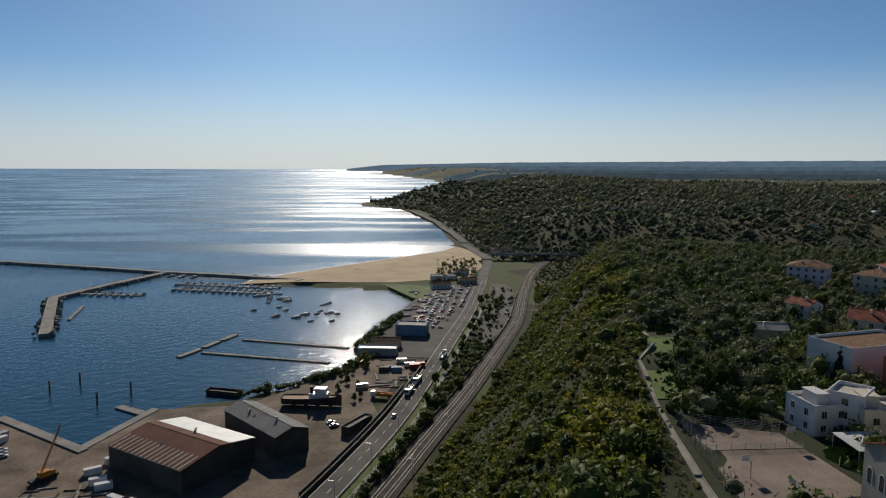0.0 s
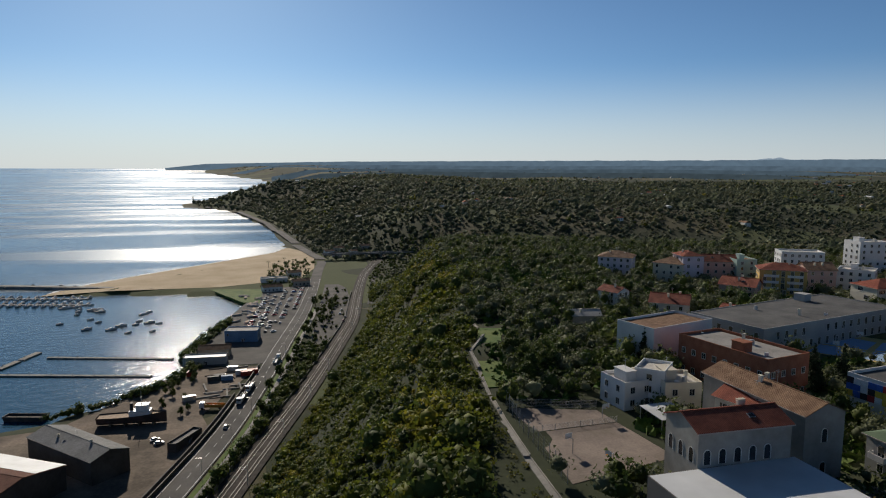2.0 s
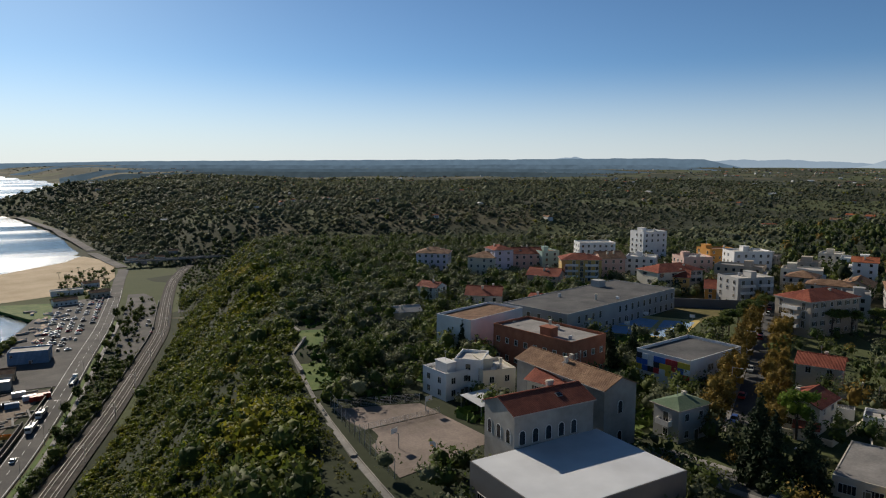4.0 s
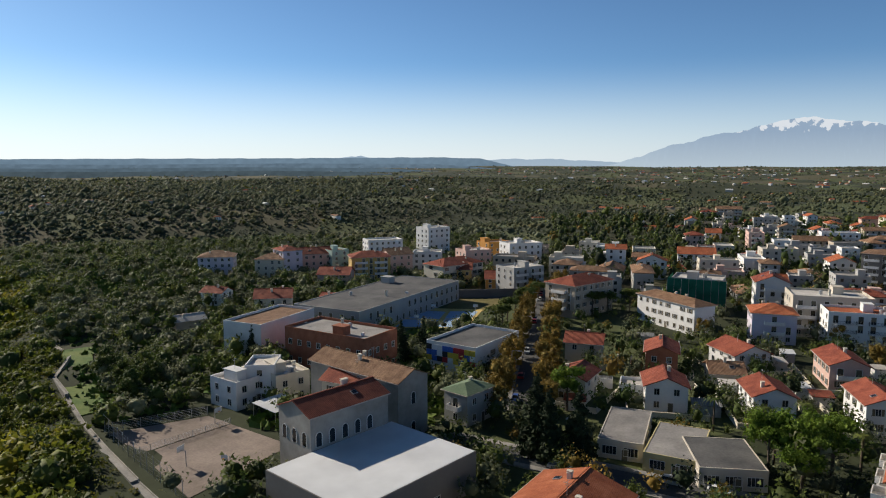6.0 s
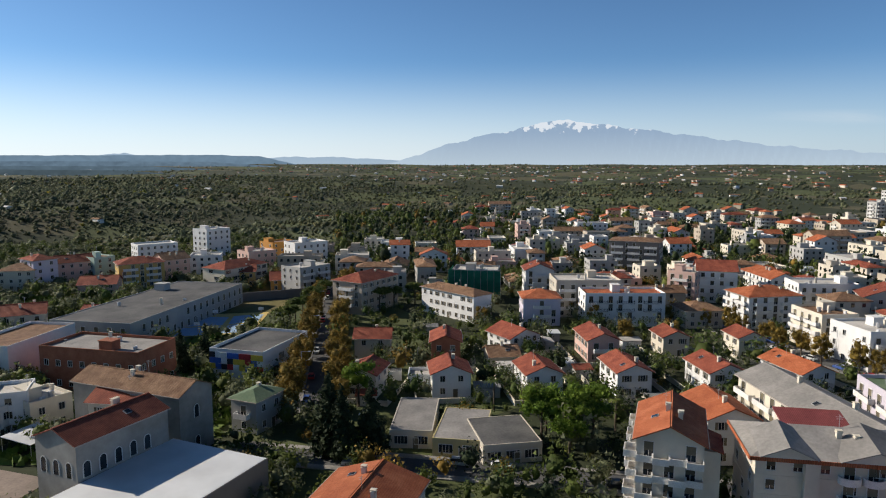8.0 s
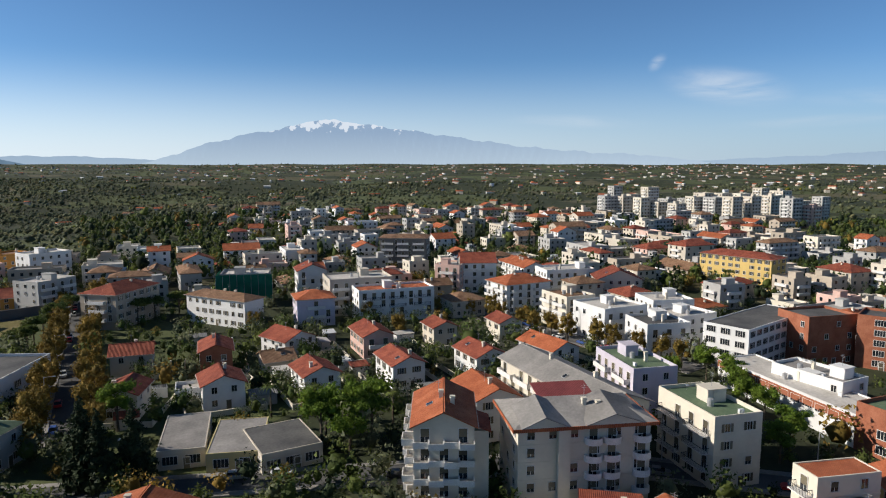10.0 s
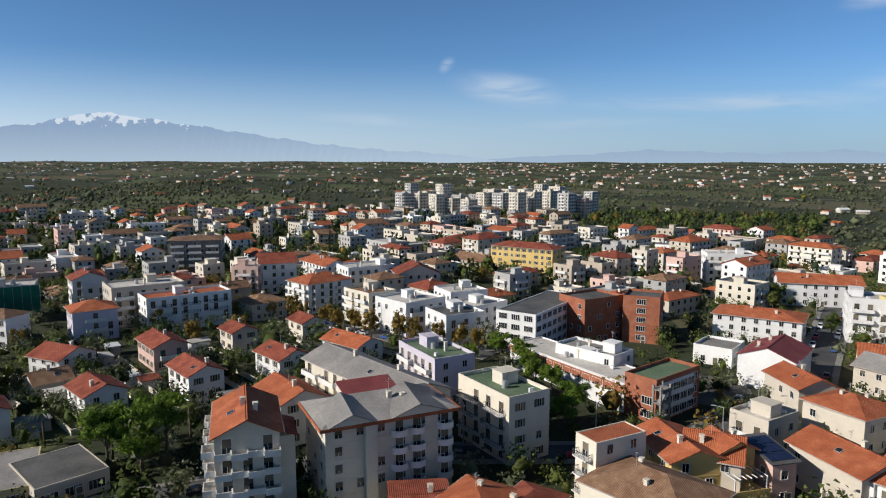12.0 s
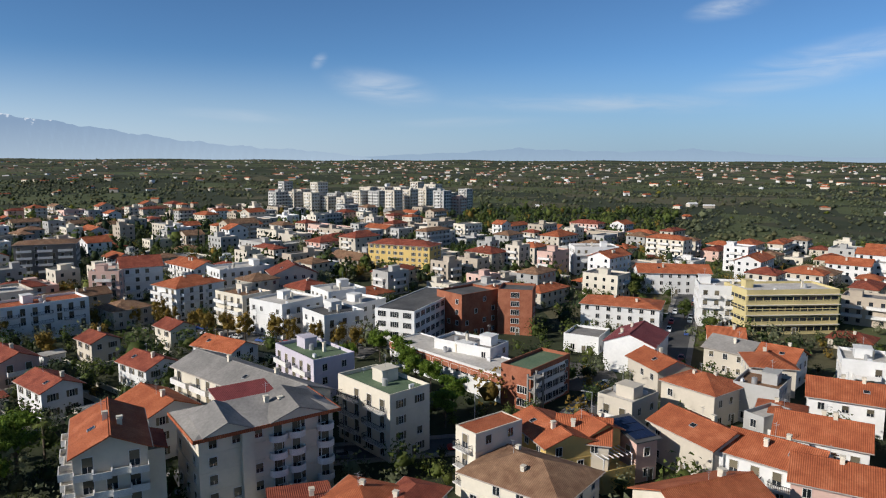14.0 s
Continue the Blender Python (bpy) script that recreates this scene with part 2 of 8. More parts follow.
def water_material():
    m = bpy.data.materials.new("sea_water")
    m.use_nodes = True
    t = m.node_tree
    p = t.nodes["Principled BSDF"]
    geo = t.nodes.new("ShaderNodeNewGeometry")
    p.inputs["IOR"].default_value = 1.33
    p.inputs["Base Color"].default_value = (0.012, 0.06, 0.095, 1)
    big = t.nodes.new("ShaderNodeTexNoise")
    mp = t.nodes.new("ShaderNodeMapping")
    mp.inputs["Scale"].default_value = (0.0012, 0.0065, 1)
    link(t, geo.outputs["Position"], mp.inputs[0])
    link(t, mp.outputs[0], big.inputs["Vector"])
    big.inputs["Scale"].default_value, big.inputs["Detail"].default_value = 1.0, 4
    rr = t.nodes.new("ShaderNodeMapRange")
    rr.inputs["From Min"].default_value, rr.inputs["From Max"].default_value = 0.42, 0.58
    rr.inputs["To Min"].default_value, rr.inputs["To Max"].default_value = 0.1, 0.28
    link(t, big.outputs["Fac"], rr.inputs["Value"])
    # sheltered water inside the mole is smoother than the open sea
    sy = t.nodes.new("ShaderNodeSeparateXYZ")
    link(t, geo.outputs["Position"], sy.inputs[0])
    shelter = t.nodes.new("ShaderNodeMapRange")
    shelter.inputs["From Min"].default_value, shelter.inputs["From Max"].default_value = 640, 700
    link(t, sy.outputs["Y"], shelter.inputs["Value"])
    rmix = t.nodes.new("ShaderNodeMix")
    rmix.inputs[2].default_value = 0.125
    link(t, shelter.outputs[0], rmix.inputs[0]); link(t, rr.outputs[0], rmix.inputs[3])
    link(t, rmix.outputs[0], p.inputs["Roughness"])
    deep = t.nodes.new("ShaderNodeMix"); deep.data_type = "RGBA"
    deep.inputs[6].default_value, deep.inputs[7].default_value = (0.006, 0.05, 0.1, 1), (0.012, 0.075, 0.12, 1)
    link(t, big.outputs["Fac"], deep.inputs[0])
    link(t, deep.outputs[2], p.inputs["Base Color"])
    w1 = t.nodes.new("ShaderNodeTexNoise")
    w1.inputs["Scale"].default_value, w1.inputs["Detail"].default_value = 0.7, 5
    link(t, geo.outputs["Position"], w1.inputs["Vector"])
    bp = t.nodes.new("ShaderNodeBump")
    bp.inputs["Strength"].default_value, bp.inputs["Distance"].default_value = 0.5, 0.3
    link(t, w1.outputs["Fac"], bp.inputs["Height"])
    w2 = t.nodes.new("ShaderNodeTexNoise")
    w2.inputs["Scale"].default_value, w2.inputs["Detail"].default_value = 0.17, 3
    link(t, geo.outputs["Position"], w2.inputs["Vector"])
    b2 = t.nodes.new("ShaderNodeBump")
    b2.inputs["Strength"].default_value, b2.inputs["Distance"].default_value = 0.5, 0.7
    link(t, w2.outputs["Fac"], b2.inputs["Height"])
    link(t, bp.outputs[0], b2.inputs["Normal"])
    link(t, b2.outputs[0], p.inputs["Normal"])
    return m


M_WATER = water_material()


# ---- helpers for meshes ----
def mesh_object(name, verts, faces, mats, parent=None, smooth=False):
    me = bpy.data.meshes.new(name)
    me.from_pydata([tuple(v) for v in verts], [], [tuple(f) for f in faces])
    for mm in (mats if isinstance(mats, (list, tuple)) else [mats]):
        me.materials.append(mm)
    if smooth:
        me.shade_smooth()
    ob = new(name, me)
    if parent:
        ob.parent = parent
    return ob


def fast_mesh(name, verts, quads, mat, parent=None, smooth=False):
    """A mesh from numpy arrays of one kind of face."""
    k = quads.shape[1]
    me = bpy.data.meshes.new(name)
    me.vertices.add(len(verts))
    me.vertices.foreach_set("co", verts.astype(np.float32).ravel())
    me.loops.add(quads.size)
    me.loops.foreach_set("vertex_index", quads.astype(np.int32).ravel())
    me.polygons.add(len(quads))
    me.polygons.foreach_set("loop_start", np.arange(0, quads.size, k, dtype=np.int32))
    if smooth:
        me.polygons.foreach_set("use_smooth", np.ones(len(quads), dtype=bool))
    me.update(calc_edges=True)
    me.materials.append(mat)
    ob = new(name, me)
    if parent:
        ob.parent = parent
    return ob


# ---- the lie of the land ----
SHORE_Y = [-900, -200, 150, 263, 298, 311, 335, 350, 375, 403, 430, 511, 584, 640, 668, 713, 766, 866, 940, 1000, 1069, 1260, 1565, 1759, 1900, 2000, 2100, 2400, 3000, 3600, 4300, 5000]
SHORE_X = [-700, -330, -230, -148, -138, -137, -100, -80, -60, -50, -58, -40, -26, -50, -205, -185, -146, -62, 0, 20, 10, 0, -62, -100, -236, -250, -120, 30, 60, -60, -380, -520]
RAIL_Y = [-900, -300, 0, 150, 230, 281, 342, 420, 500, 616, 715, 800, 900]
RAIL_X = [-420, -190, -95, -45, -20, -5, 14, 35, 56, 74, 92, 116, 160]
ROAD_Y = [-900, -300, 0, 150, 227, 260, 300, 374, 452, 534, 650, 760, 830, 912, 1137, 1360, 1686, 1850]
ROAD_X = [-460, -230, -125, -66, -41, -32, -21, -7, 6, 21, 36, 48, 58, 44, 18, -12, -80, -170]
BASE_Y = [-900, -300, 0, 150, 230, 281, 342, 420, 500, 616, 715, 790, 860, 930, 1137, 1360, 1686, 1900, 2000, 2100, 2400, 3000, 3600, 5000]
BASE_X = [-410, -182, -87, -36, -11, 4, 23, 44, 66, 84, 104, 140, 90, 62, 30, 2, -70, -215, -225, -90, 60, 90, -20, -480]
WIDE_Y = [-900, 0, 200, 300, 430, 560, 700, 800, 950, 1200, 1500, 1800, 2100, 2400, 5000]
WIDE_X = [80, 78, 78, 80, 62, 70, 130, 160, 180, 200, 245, 290, 300, 280, 220]


def smooth(a):
    a = np.clip(a, 0, 1)
    return a * a * (3 - 2 * a)


def lumps(x, y, size, seed):
    """Cheap rolling relief between -1 and 1."""
    r = np.random.RandomState(seed)
    out = 0
    for k in range(7):
        a = r.uniform(0, 2 * math.pi)
        f = 2 * math.pi / (size * r.uniform(0.6, 1.6))
        out = out + np.sin((x * math.cos(a) + y * math.sin(a)) * f + r.uniform(0, 6.28))
    return out / 4.0


def sea_rise(d):
    return 88.0 * (np.maximum(0, d - 700) / 4150.0) ** 2


def height(x, y):
    x, y = np.asarray(x, float), np.asarray(y, float)
    d = np.hypot(x, y)
    s = x - np.interp(y, SHORE_Y, SHORE_X)
    quay = np.minimum(263 - 0.636 * (x + 146) - y, -140 - x) / 1.2
    s = np.where(y < 330, np.maximum(s, quay), s)
    low = np.clip(s * 0.9, -4, 2.4)
    low = np.where(y > 655, np.clip(s * 0.05, -4, 2.8), low)
    low = np.where(y > 1020, np.clip(s * 0.4, -4, 2.8), low) + sea_rise(d)
    u = x - np.interp(y, BASE_Y, BASE_X)
    k = smooth(u / np.interp(y, WIDE_Y, WIDE_X))
    # plateau, cut by a valley that opens to the shore
    vy = 800 - 0.16 * (x - 110) - 60 * np.sin((x - 110) / 260.0)
    valley = np.exp(-((y - vy) / (150.0 + 0.05 * np.abs(x))) ** 2) * np.clip(1.25 - np.maximum(0, x - 100) / 1600.0, 0, 1) * (x > -300)
    top = 62 + lumps(x, y, 700, 3) * 7 * smooth((d - 500) / 900.0) + 9 * smooth((y - 1000) / 500.0) * smooth((900 - x) / 800.0)
    top = top - 44 * valley * smooth((y - 300) / 250.0)
    top = top + 46.0 * (np.maximum(0, d - 700) / 4150.0) ** 2
    z = low + (np.maximum(top, low + 2) - low) * k
    bumpy = smooth(u / 15.0) * (1 - smooth((u - 70) / 40.0)) * (y < 700)
    return z + bumpy * lumps(x, y, 45, 5) * 1.6


def ground_z(x, y):
    return float(height(x, y))


def polar(name, rings, spokes, a0, a1, zfun, mat):
    r = np.geomspace(8, 4850, rings)
    a = np.radians(np.linspace(a0, a1, spokes))
    rr, aa = np.meshgrid(r, a, indexing="ij")
    x, y = -np.sin(aa) * rr, np.cos(aa) * rr
    z = zfun(x, y)
    v = np.stack([x, y, z], -1).reshape(-1, 3)
    i = np.arange(rings - 1)[:, None] * spokes + np.arange(spokes - 1)[None, :]
    q = np.stack([i, i + 1, i + spokes + 1, i + spokes], -1).reshape(-1, 4)
    return fast_mesh(name, v, q[:, ::-1], mat, smooth=True)


ground = tagged(polar("ground", 240, 420, -180, 180, height, M_GROUND), "dark scrubby earth of coastal plateau, bluff and shore", "ground", kind="structure")
sea = tagged(polar("water", 90, 200, -40, 180, lambda x, y: sea_rise(np.hypot(x, y)) + 0 * x, M_WATER), "calm blue sea glittering under a low sun", "sea", kind="structure")


def ribbon(name, cx, y0, y1, offset, width, mat, lift, step=6.0, label="", category="", kind="structure", thick=0.12):
    """A strip laid along x = cx(y) on the ground, with a skirt for its edge."""
    ys = np.arange(y0, y1 + 0.1, step)
    xs = np.array([cx(v) for v in ys])
    dx, dy = np.gradient(xs), np.gradient(ys)
    ln = np.hypot(dx, dy)
    nx, ny = dy / ln, -dx / ln
    vs, fs = [], []
    for i in range(len(ys)):
        mx, my = xs[i] + nx[i] * offset, ys[i] + ny[i] * offset
        z = ground_z(mx, my) + lift
        for o, dz in ((-width / 2, -thick), (-width / 2, 0), (width / 2, 0), (width / 2, -thick)):
            vs.append((mx + nx[i] * o, my + ny[i] * o, z + dz))
    for i in range(len(ys) - 1):
        for j in range(3):
            fs.append((4 * i + j, 4 * i + j + 1, 4 * i + j + 5, 4 * i + j + 4))
    ob = mesh_object(name, vs, [f[::-1] for f in fs], mat)
    return tagged(ob, label, category, kind=kind)


def spline(yy, xx):
    """Smooth x(y) through the given stations."""
    yy, xx = np.array(yy, float), np.array(xx, float)
    return lambda v: float(np.mean([np.interp(v + k, yy, xx) for k in (-24, -12, 0, 12, 24)]))


road_x, rail_x = spline(ROAD_Y, ROAD_X), spline(RAIL_Y, RAIL_X)
ribbon("road", road_x, 60, 830, 0, 10.5, M_PALE_ASPHALT, 0.35, label="grey two-lane harbour road, worn asphalt", category="road")
ribbon("road_coast", road_x, 838, 1840, 0, 12, M_PALE_ASPHALT, 0.9, label="pale coast road rounding the beach below the headland", category="road")
ribbon("railway_bed", rail_x, 60, 860, 0, 10.5, M_BALLAST, 0.5, label="brown ballast bed of a double-track railway", category="railway")

# ---- building materials ----
def plaster(name, c, dirt=0.84):
    return surface(name, tuple(v * dirt for v in c), c, 0.12, 0.9, 0.08, fine=1.6, vary=0.06, mottle=0.07)


WALLS = {
    "white": plaster("white_plaster", (0.76, 0.75, 0.73)), "cream": plaster("cream_plaster", (0.68, 0.62, 0.51)),
    "beige": plaster("beige_plaster", (0.58, 0.52, 0.43)), "grey": plaster("grey_plaster", (0.42, 0.41, 0.39)),
    "pink": plaster("pink_plaster", (0.66, 0.45, 0.38)), "yellow": plaster("yellow_plaster", (0.68, 0.49, 0.18)),
    "ochre": plaster("ochre_plaster", (0.58, 0.4, 0.14)), "orange": plaster("orange_plaster", (0.62, 0.3, 0.08)),
    "aqua": plaster("pale_green_plaster", (0.45, 0.58, 0.5)), "stone": plaster("old_grey_render", (0.4, 0.375, 0.335), 0.55),
    "brick": surface("red_brick", (0.26, 0.09, 0.05), (0.36, 0.14, 0.08), 0.4, 0.88, 0.3, fine=5), "tan": plaster("tan_render", (0.46, 0.39, 0.31)),
    "pale_yellow": plaster("pale_yellow_plaster", (0.6, 0.5, 0.25)), "mauve": plaster("mauve_plaster", (0.6, 0.55, 0.62)), "dark": plaster("dark_render", (0.2, 0.185, 0.17)),
}
ROOFS = {
    "orange": surface("orange_roof_tiles", (0.34, 0.095, 0.042), (0.5, 0.165, 0.078), 0.35, 0.85, 0.6, fine=3, vary=0.12, stripes=1.0, c=(0.42, 0.125, 0.055)),
    "red": surface("red_roof_tiles", (0.2, 0.05, 0.032), (0.34, 0.1, 0.058), 0.35, 0.85, 0.6, fine=3, vary=0.15, stripes=1.0),
    "brown": surface("brown_roof_tiles", (0.2, 0.11, 0.065), (0.33, 0.2, 0.12), 0.5, 0.88, 0.6, fine=3, vary=0.12, stripes=1.0),
    "maroon": surface("maroon_metal_roof", (0.2, 0.05, 0.05), (0.28, 0.075, 0.07), 0.2, 0.7, 0.3, fine=2, stripes=1.1),
    "grey": surface("grey_bitumen_roof", (0.2, 0.19, 0.18), (0.31, 0.29, 0.27), 0.15, 0.9, 0.2, fine=2, vary=0.15),
    "dark": surface("dark_bitumen_roof", (0.075, 0.075, 0.075), (0.14, 0.135, 0.13), 0.12, 0.85, 0.2, fine=2),
    "pale": surface("pale_roof_terrace", (0.42, 0.39, 0.35), (0.56, 0.53, 0.49), 0.15, 0.85, 0.2, fine=1.6, vary=0.12),
    "white": surface("white_sheet_roof", (0.6, 0.61, 0.62), (0.66, 0.67, 0.67), 0.03, 0.5, 0.02, fine=0.15),
    "green": surface("green_felt_roof", (0.1, 0.15, 0.09), (0.16, 0.21, 0.13), 0.15, 0.85, 0.2, fine=2),
    "sheet": surface("corrugated_sheet_roof", (0.2, 0.2, 0.195), (0.28, 0.28, 0.275), 0.1, 0.85, 0.5, metal=0.0, fine=1.0, stripes=0.6),
    "rust": surface("rusty_sheet_roof", (0.12, 0.042, 0.026), (0.19, 0.075, 0.045), 0.15, 0.85, 0.5, fine=1.0, stripes=0.6),
}
M_GLASS = surface("dark_window_glass", (0.012, 0.015, 0.018), (0.03, 0.035, 0.04), 0.3, 0.12, 0, spec=0.6, vary=0.4)
M_FRAME = surface("window_frame_paint", (0.55, 0.53, 0.5), (0.68, 0.66, 0.63), 1.0, 0.6, 0.05)
M_SHUTTER = surface("green_brown_shutter", (0.09, 0.075, 0.05), (0.15, 0.13, 0.09), 0.05, 0.7, 0.1, vary=0.5)
M_BALC = surface("balcony_render", (0.62, 0.6, 0.57), (0.74, 0.72, 0.69), 0.4, 0.85, 0.1)
M_IRON = surface("dark_iron", (0.03, 0.03, 0.032), (0.06, 0.058, 0.055), 0.8, 0.6, 0.1)
M_METAL = surface("galvanised_metal", (0.4, 0.4, 0.4), (0.52, 0.52, 0.52), 0.8, 0.45, 0.1, metal=0.5)
M_HULLW = surface("white_enamel", (0.6, 0.6, 0.6), (0.7, 0.7, 0.7), 0.8, 0.5, 0.05)
M_GUTTER = surface("roof_edge_concrete", (0.35, 0.3, 0.26), (0.48, 0.42, 0.37), 0.6, 0.85, 0.1)


def box_v(x0, x1, y0, y1, z0, z1):
    v = [(x0, y0, z0), (x1, y0, z0), (x1, y1, z0), (x0, y1, z0), (x0, y0, z1), (x1, y0, z1), (x1, y1, z1), (x0, y1, z1)]
    return v, [(0, 3, 2, 1), (4, 5, 6, 7), (0, 1, 5, 4), (1, 2, 6, 5), (2, 3, 7, 6), (3, 0, 4, 7)]


class Shape:
    """Gathers boxes and faces, each with a material slot, into one mesh."""

    def __init__(self):
        self.v, self.f, self.m = [], [], []

    def add(self, v, f, slot=0):
        n = len(self.v)
        self.v += v
        self.f += [tuple(i + n for i in q) for q in f]
        self.m += [slot] * len(f)
        return self

    def box(self, x0, x1, y0, y1, z0, z1, slot=0):
        return self.add(*box_v(x0, x1, y0, y1, z0, z1), slot)

    def tube(self, x, y, z0, z1, r0, r1=None, n=8, slot=0):
        r1 = r0 if r1 is None else r1
        v = [(x + math.cos(2 * math.pi * i / n) * r, y + math.sin(2 * math.pi * i / n) * r, z) for z, r in ((z0, r0), (z1, r1)) for i in range(n)]
        f = [(i, (i + 1) % n, n + (i + 1) % n, n + i) for i in range(n)] + [tuple(range(n, 2 * n)), tuple(range(n - 1, -1, -1))]
        return self.add(v, f, slot)

    def slab(self, corners, thick, slot=0):
        """A sloping sheet of four (or three) corners, with thickness downwards."""
        n = len(corners)
        v = [tuple(c) for c in corners] + [(c[0], c[1], c[2] - thick) for c in corners]
        f = [tuple(range(n)), tuple(range(2 * n - 1, n - 1, -1))] + [(i, n + i, n + (i + 1) % n, (i + 1) % n) for i in range(n)]
        return self.add(v, f, slot)

    def mesh(self, name, mats):
        me = bpy.data.meshes.new(name)
        me.from_pydata(self.v, [], self.f)
        for mm in (mats if isinstance(mats, (list, tuple)) else [mats]):
            me.materials.append(mm)
        me.polygons.foreach_set("material_index", self.m)
        return me


def part(name, data, parent, m=None, label=""):
    ob = new(name, data)
    ob.parent = parent
    if m is not None:
        ob.matrix_basis = m
    if label:
        ob["label"] = label
    return ob


def thing(name, x, y, z, turn, label, category, group="", kind=""):
    ob = new(name)
    ob.empty_display_size = 0.5
    ob.matrix_basis = pose(x, y, z, 0, 0, turn)
    return tagged(ob, label, category, group, kind)


def stack(loops):
    """One closed skin through level outlines of equal corner count, from the lowest up."""
    n = len(loops[0])
    v = [tuple(p) for lp in loops for p in lp]
    f = [tuple(range(n - 1, -1, -1))]
    for k in range(len(loops) - 1):
        f += [(k * n + i, k * n + (i + 1) % n, (k + 1) * n + (i + 1) % n, (k + 1) * n + i) for i in range(n)]
    return v, f + [tuple((len(loops) - 1) * n + i for i in range(n))]


def oblong(w, d, z, out=0.0):
    return [(-w / 2 - out, -d / 2 - out, z), (w / 2 + out, -d / 2 - out, z), (w / 2 + out, d / 2 + out, z), (-w / 2 - out, d / 2 + out, z)]


def relief(cols, rows, cell, mats, name):
    """A stepped facade piece in one skin: cell(i, j) gives how far back it lies and its material slot, or None for a gap."""
    idx, v, f, slots = {}, [], [], []

    def corner(x, y, z):
        key = (round(x, 4), round(y, 4), round(z, 4))
        if key not in idx:
            idx[key] = len(v)
            v.append(key)
        return idx[key]

    nc, nr = len(cols) - 1, len(rows) - 1
    get = lambda i, j: cell(i, j) if 0 <= i < nc and 0 <= j < nr else None
    for i in range(nc):
        for j in range(nr):
            c = get(i, j)
            if c is None:
                continue
            x0, x1, z0, z1 = cols[i], cols[i + 1], rows[j], rows[j + 1]
            f.append((corner(x0, c[0], z0), corner(x1, c[0], z0), corner(x1, c[0], z1), corner(x0, c[0], z1)))
            slots.append(c[1])
            for di, dj, p, q in ((-1, 0, (x0, z1), (x0, z0)), (1, 0, (x1, z0), (x1, z1)), (0, -1, (x0, z0), (x1, z0)), (0, 1, (x1, z1), (x0, z1))):
                o = get(i + di, j + dj)
                y2 = 0.06 if o is None else o[0]
                if y2 > c[0] + 1e-6:
                    f.append((corner(p[0], y2, p[1]), corner(q[0], y2, q[1]), corner(q[0], c[0], q[1]), corner(p[0], c[0], p[1])))
                    slots.append(c[1])
    sh = Shape()
    sh.v, sh.f, sh.m = v, f, slots
    return sh.mesh(name, mats)


def window_mesh(w, h, style, bars=1):
    """Frame, sill, mullions and panes; shutters or a half-lowered roller blind where the style has them."""
    if style == "arch":
        s = Shape()
        n = 8
        out = [(-w / 2, 0)] + [(-math.cos(math.pi * i / n) * w / 2, math.sin(math.pi * i / n) * w / 2 + h) for i in range(n + 1)] + [(w / 2, 0)]
        big = [(x * 1.22, z if z == 0 else h + (z - h) * 1.22) for x, z in out]
        k = len(out)
        v = [(x, -0.09, z) for x, z in big] + [(x, -0.09, z) for x, z in out] + [(x, -0.01, z) for x, z in out] + [(x, 0.06, z) for x, z in big]
        s.add(v, [(i, k + i, k + i + 1, i + 1)[::-1] for i in range(k - 1)] + [(k + i, 2 * k + i, 2 * k + i + 1, k + i + 1)[::-1] for i in range(k - 1)] + [(3 * k + i, i, i + 1, 3 * k + i + 1)[::-1] for i in range(k - 1)], 0)
        s.f.append(tuple(range(3 * k - 1, 2 * k - 1, -1)))
        s.m.append(1)
        return s.mesh("window", [M_FRAME, M_GLASS, M_SHUTTER])
    cols = [-w / 2 - 0.09, -w / 2]
    for k in range(bars):
        x = -w / 2 + w * (k + 1) / (bars + 1)
        cols += [x - 0.035, x + 0.035]
    cols += [w / 2, w / 2 + 0.09]
    last = len(cols) - 2
    if style == "shutter":
        cols = [-w / 2 - 0.62] + cols + [w / 2 + 0.62]
    shift = 1 if style == "shutter" else 0
    rows = [-0.1, 0.0, h * 0.4, h, h + 0.09]

    def cell(i, j):
        k = i - shift
        if k < 0 or k > last:
            return (-0.1, 2) if 1 <= j <= 2 else None
        if j == 0:
            return (-0.17, 0)
        if k in (0, last) or j == 3:
            return (-0.11, 0)
        if style == "roller" and j == 2:
            return (-0.05, 2)
        if k % 2 == 0:
            return (-0.06, 0)
        return (-0.015, 1)

    return relief(cols, rows, cell, [M_FRAME, M_GLASS, M_SHUTTER], "window")


WINDOWS = {"plain": window_mesh(1.15, 1.45, "plain"), "shutter": window_mesh(1.05, 1.45, "shutter"), "roller": window_mesh(1.2, 1.45, "roller"),
           "tall": window_mesh(1.35, 2.3, "roller"), "arch": window_mesh(1.2, 1.9, "arch"), "slot": window_mesh(1.3, 5.2, "plain"), "wide": window_mesh(2.6, 1.6, "plain", 3)}


def trough(outline, inner, high, sunk=0.18):
    """A balcony tray: slab with a parapet round it, in one skin."""
    return stack([[(x, y, -sunk) for x, y in outline], [(x, y, high) for x, y in outline], [(x, y, high) for x, y in inner], [(x, y, 0.0) for x, y in inner]])


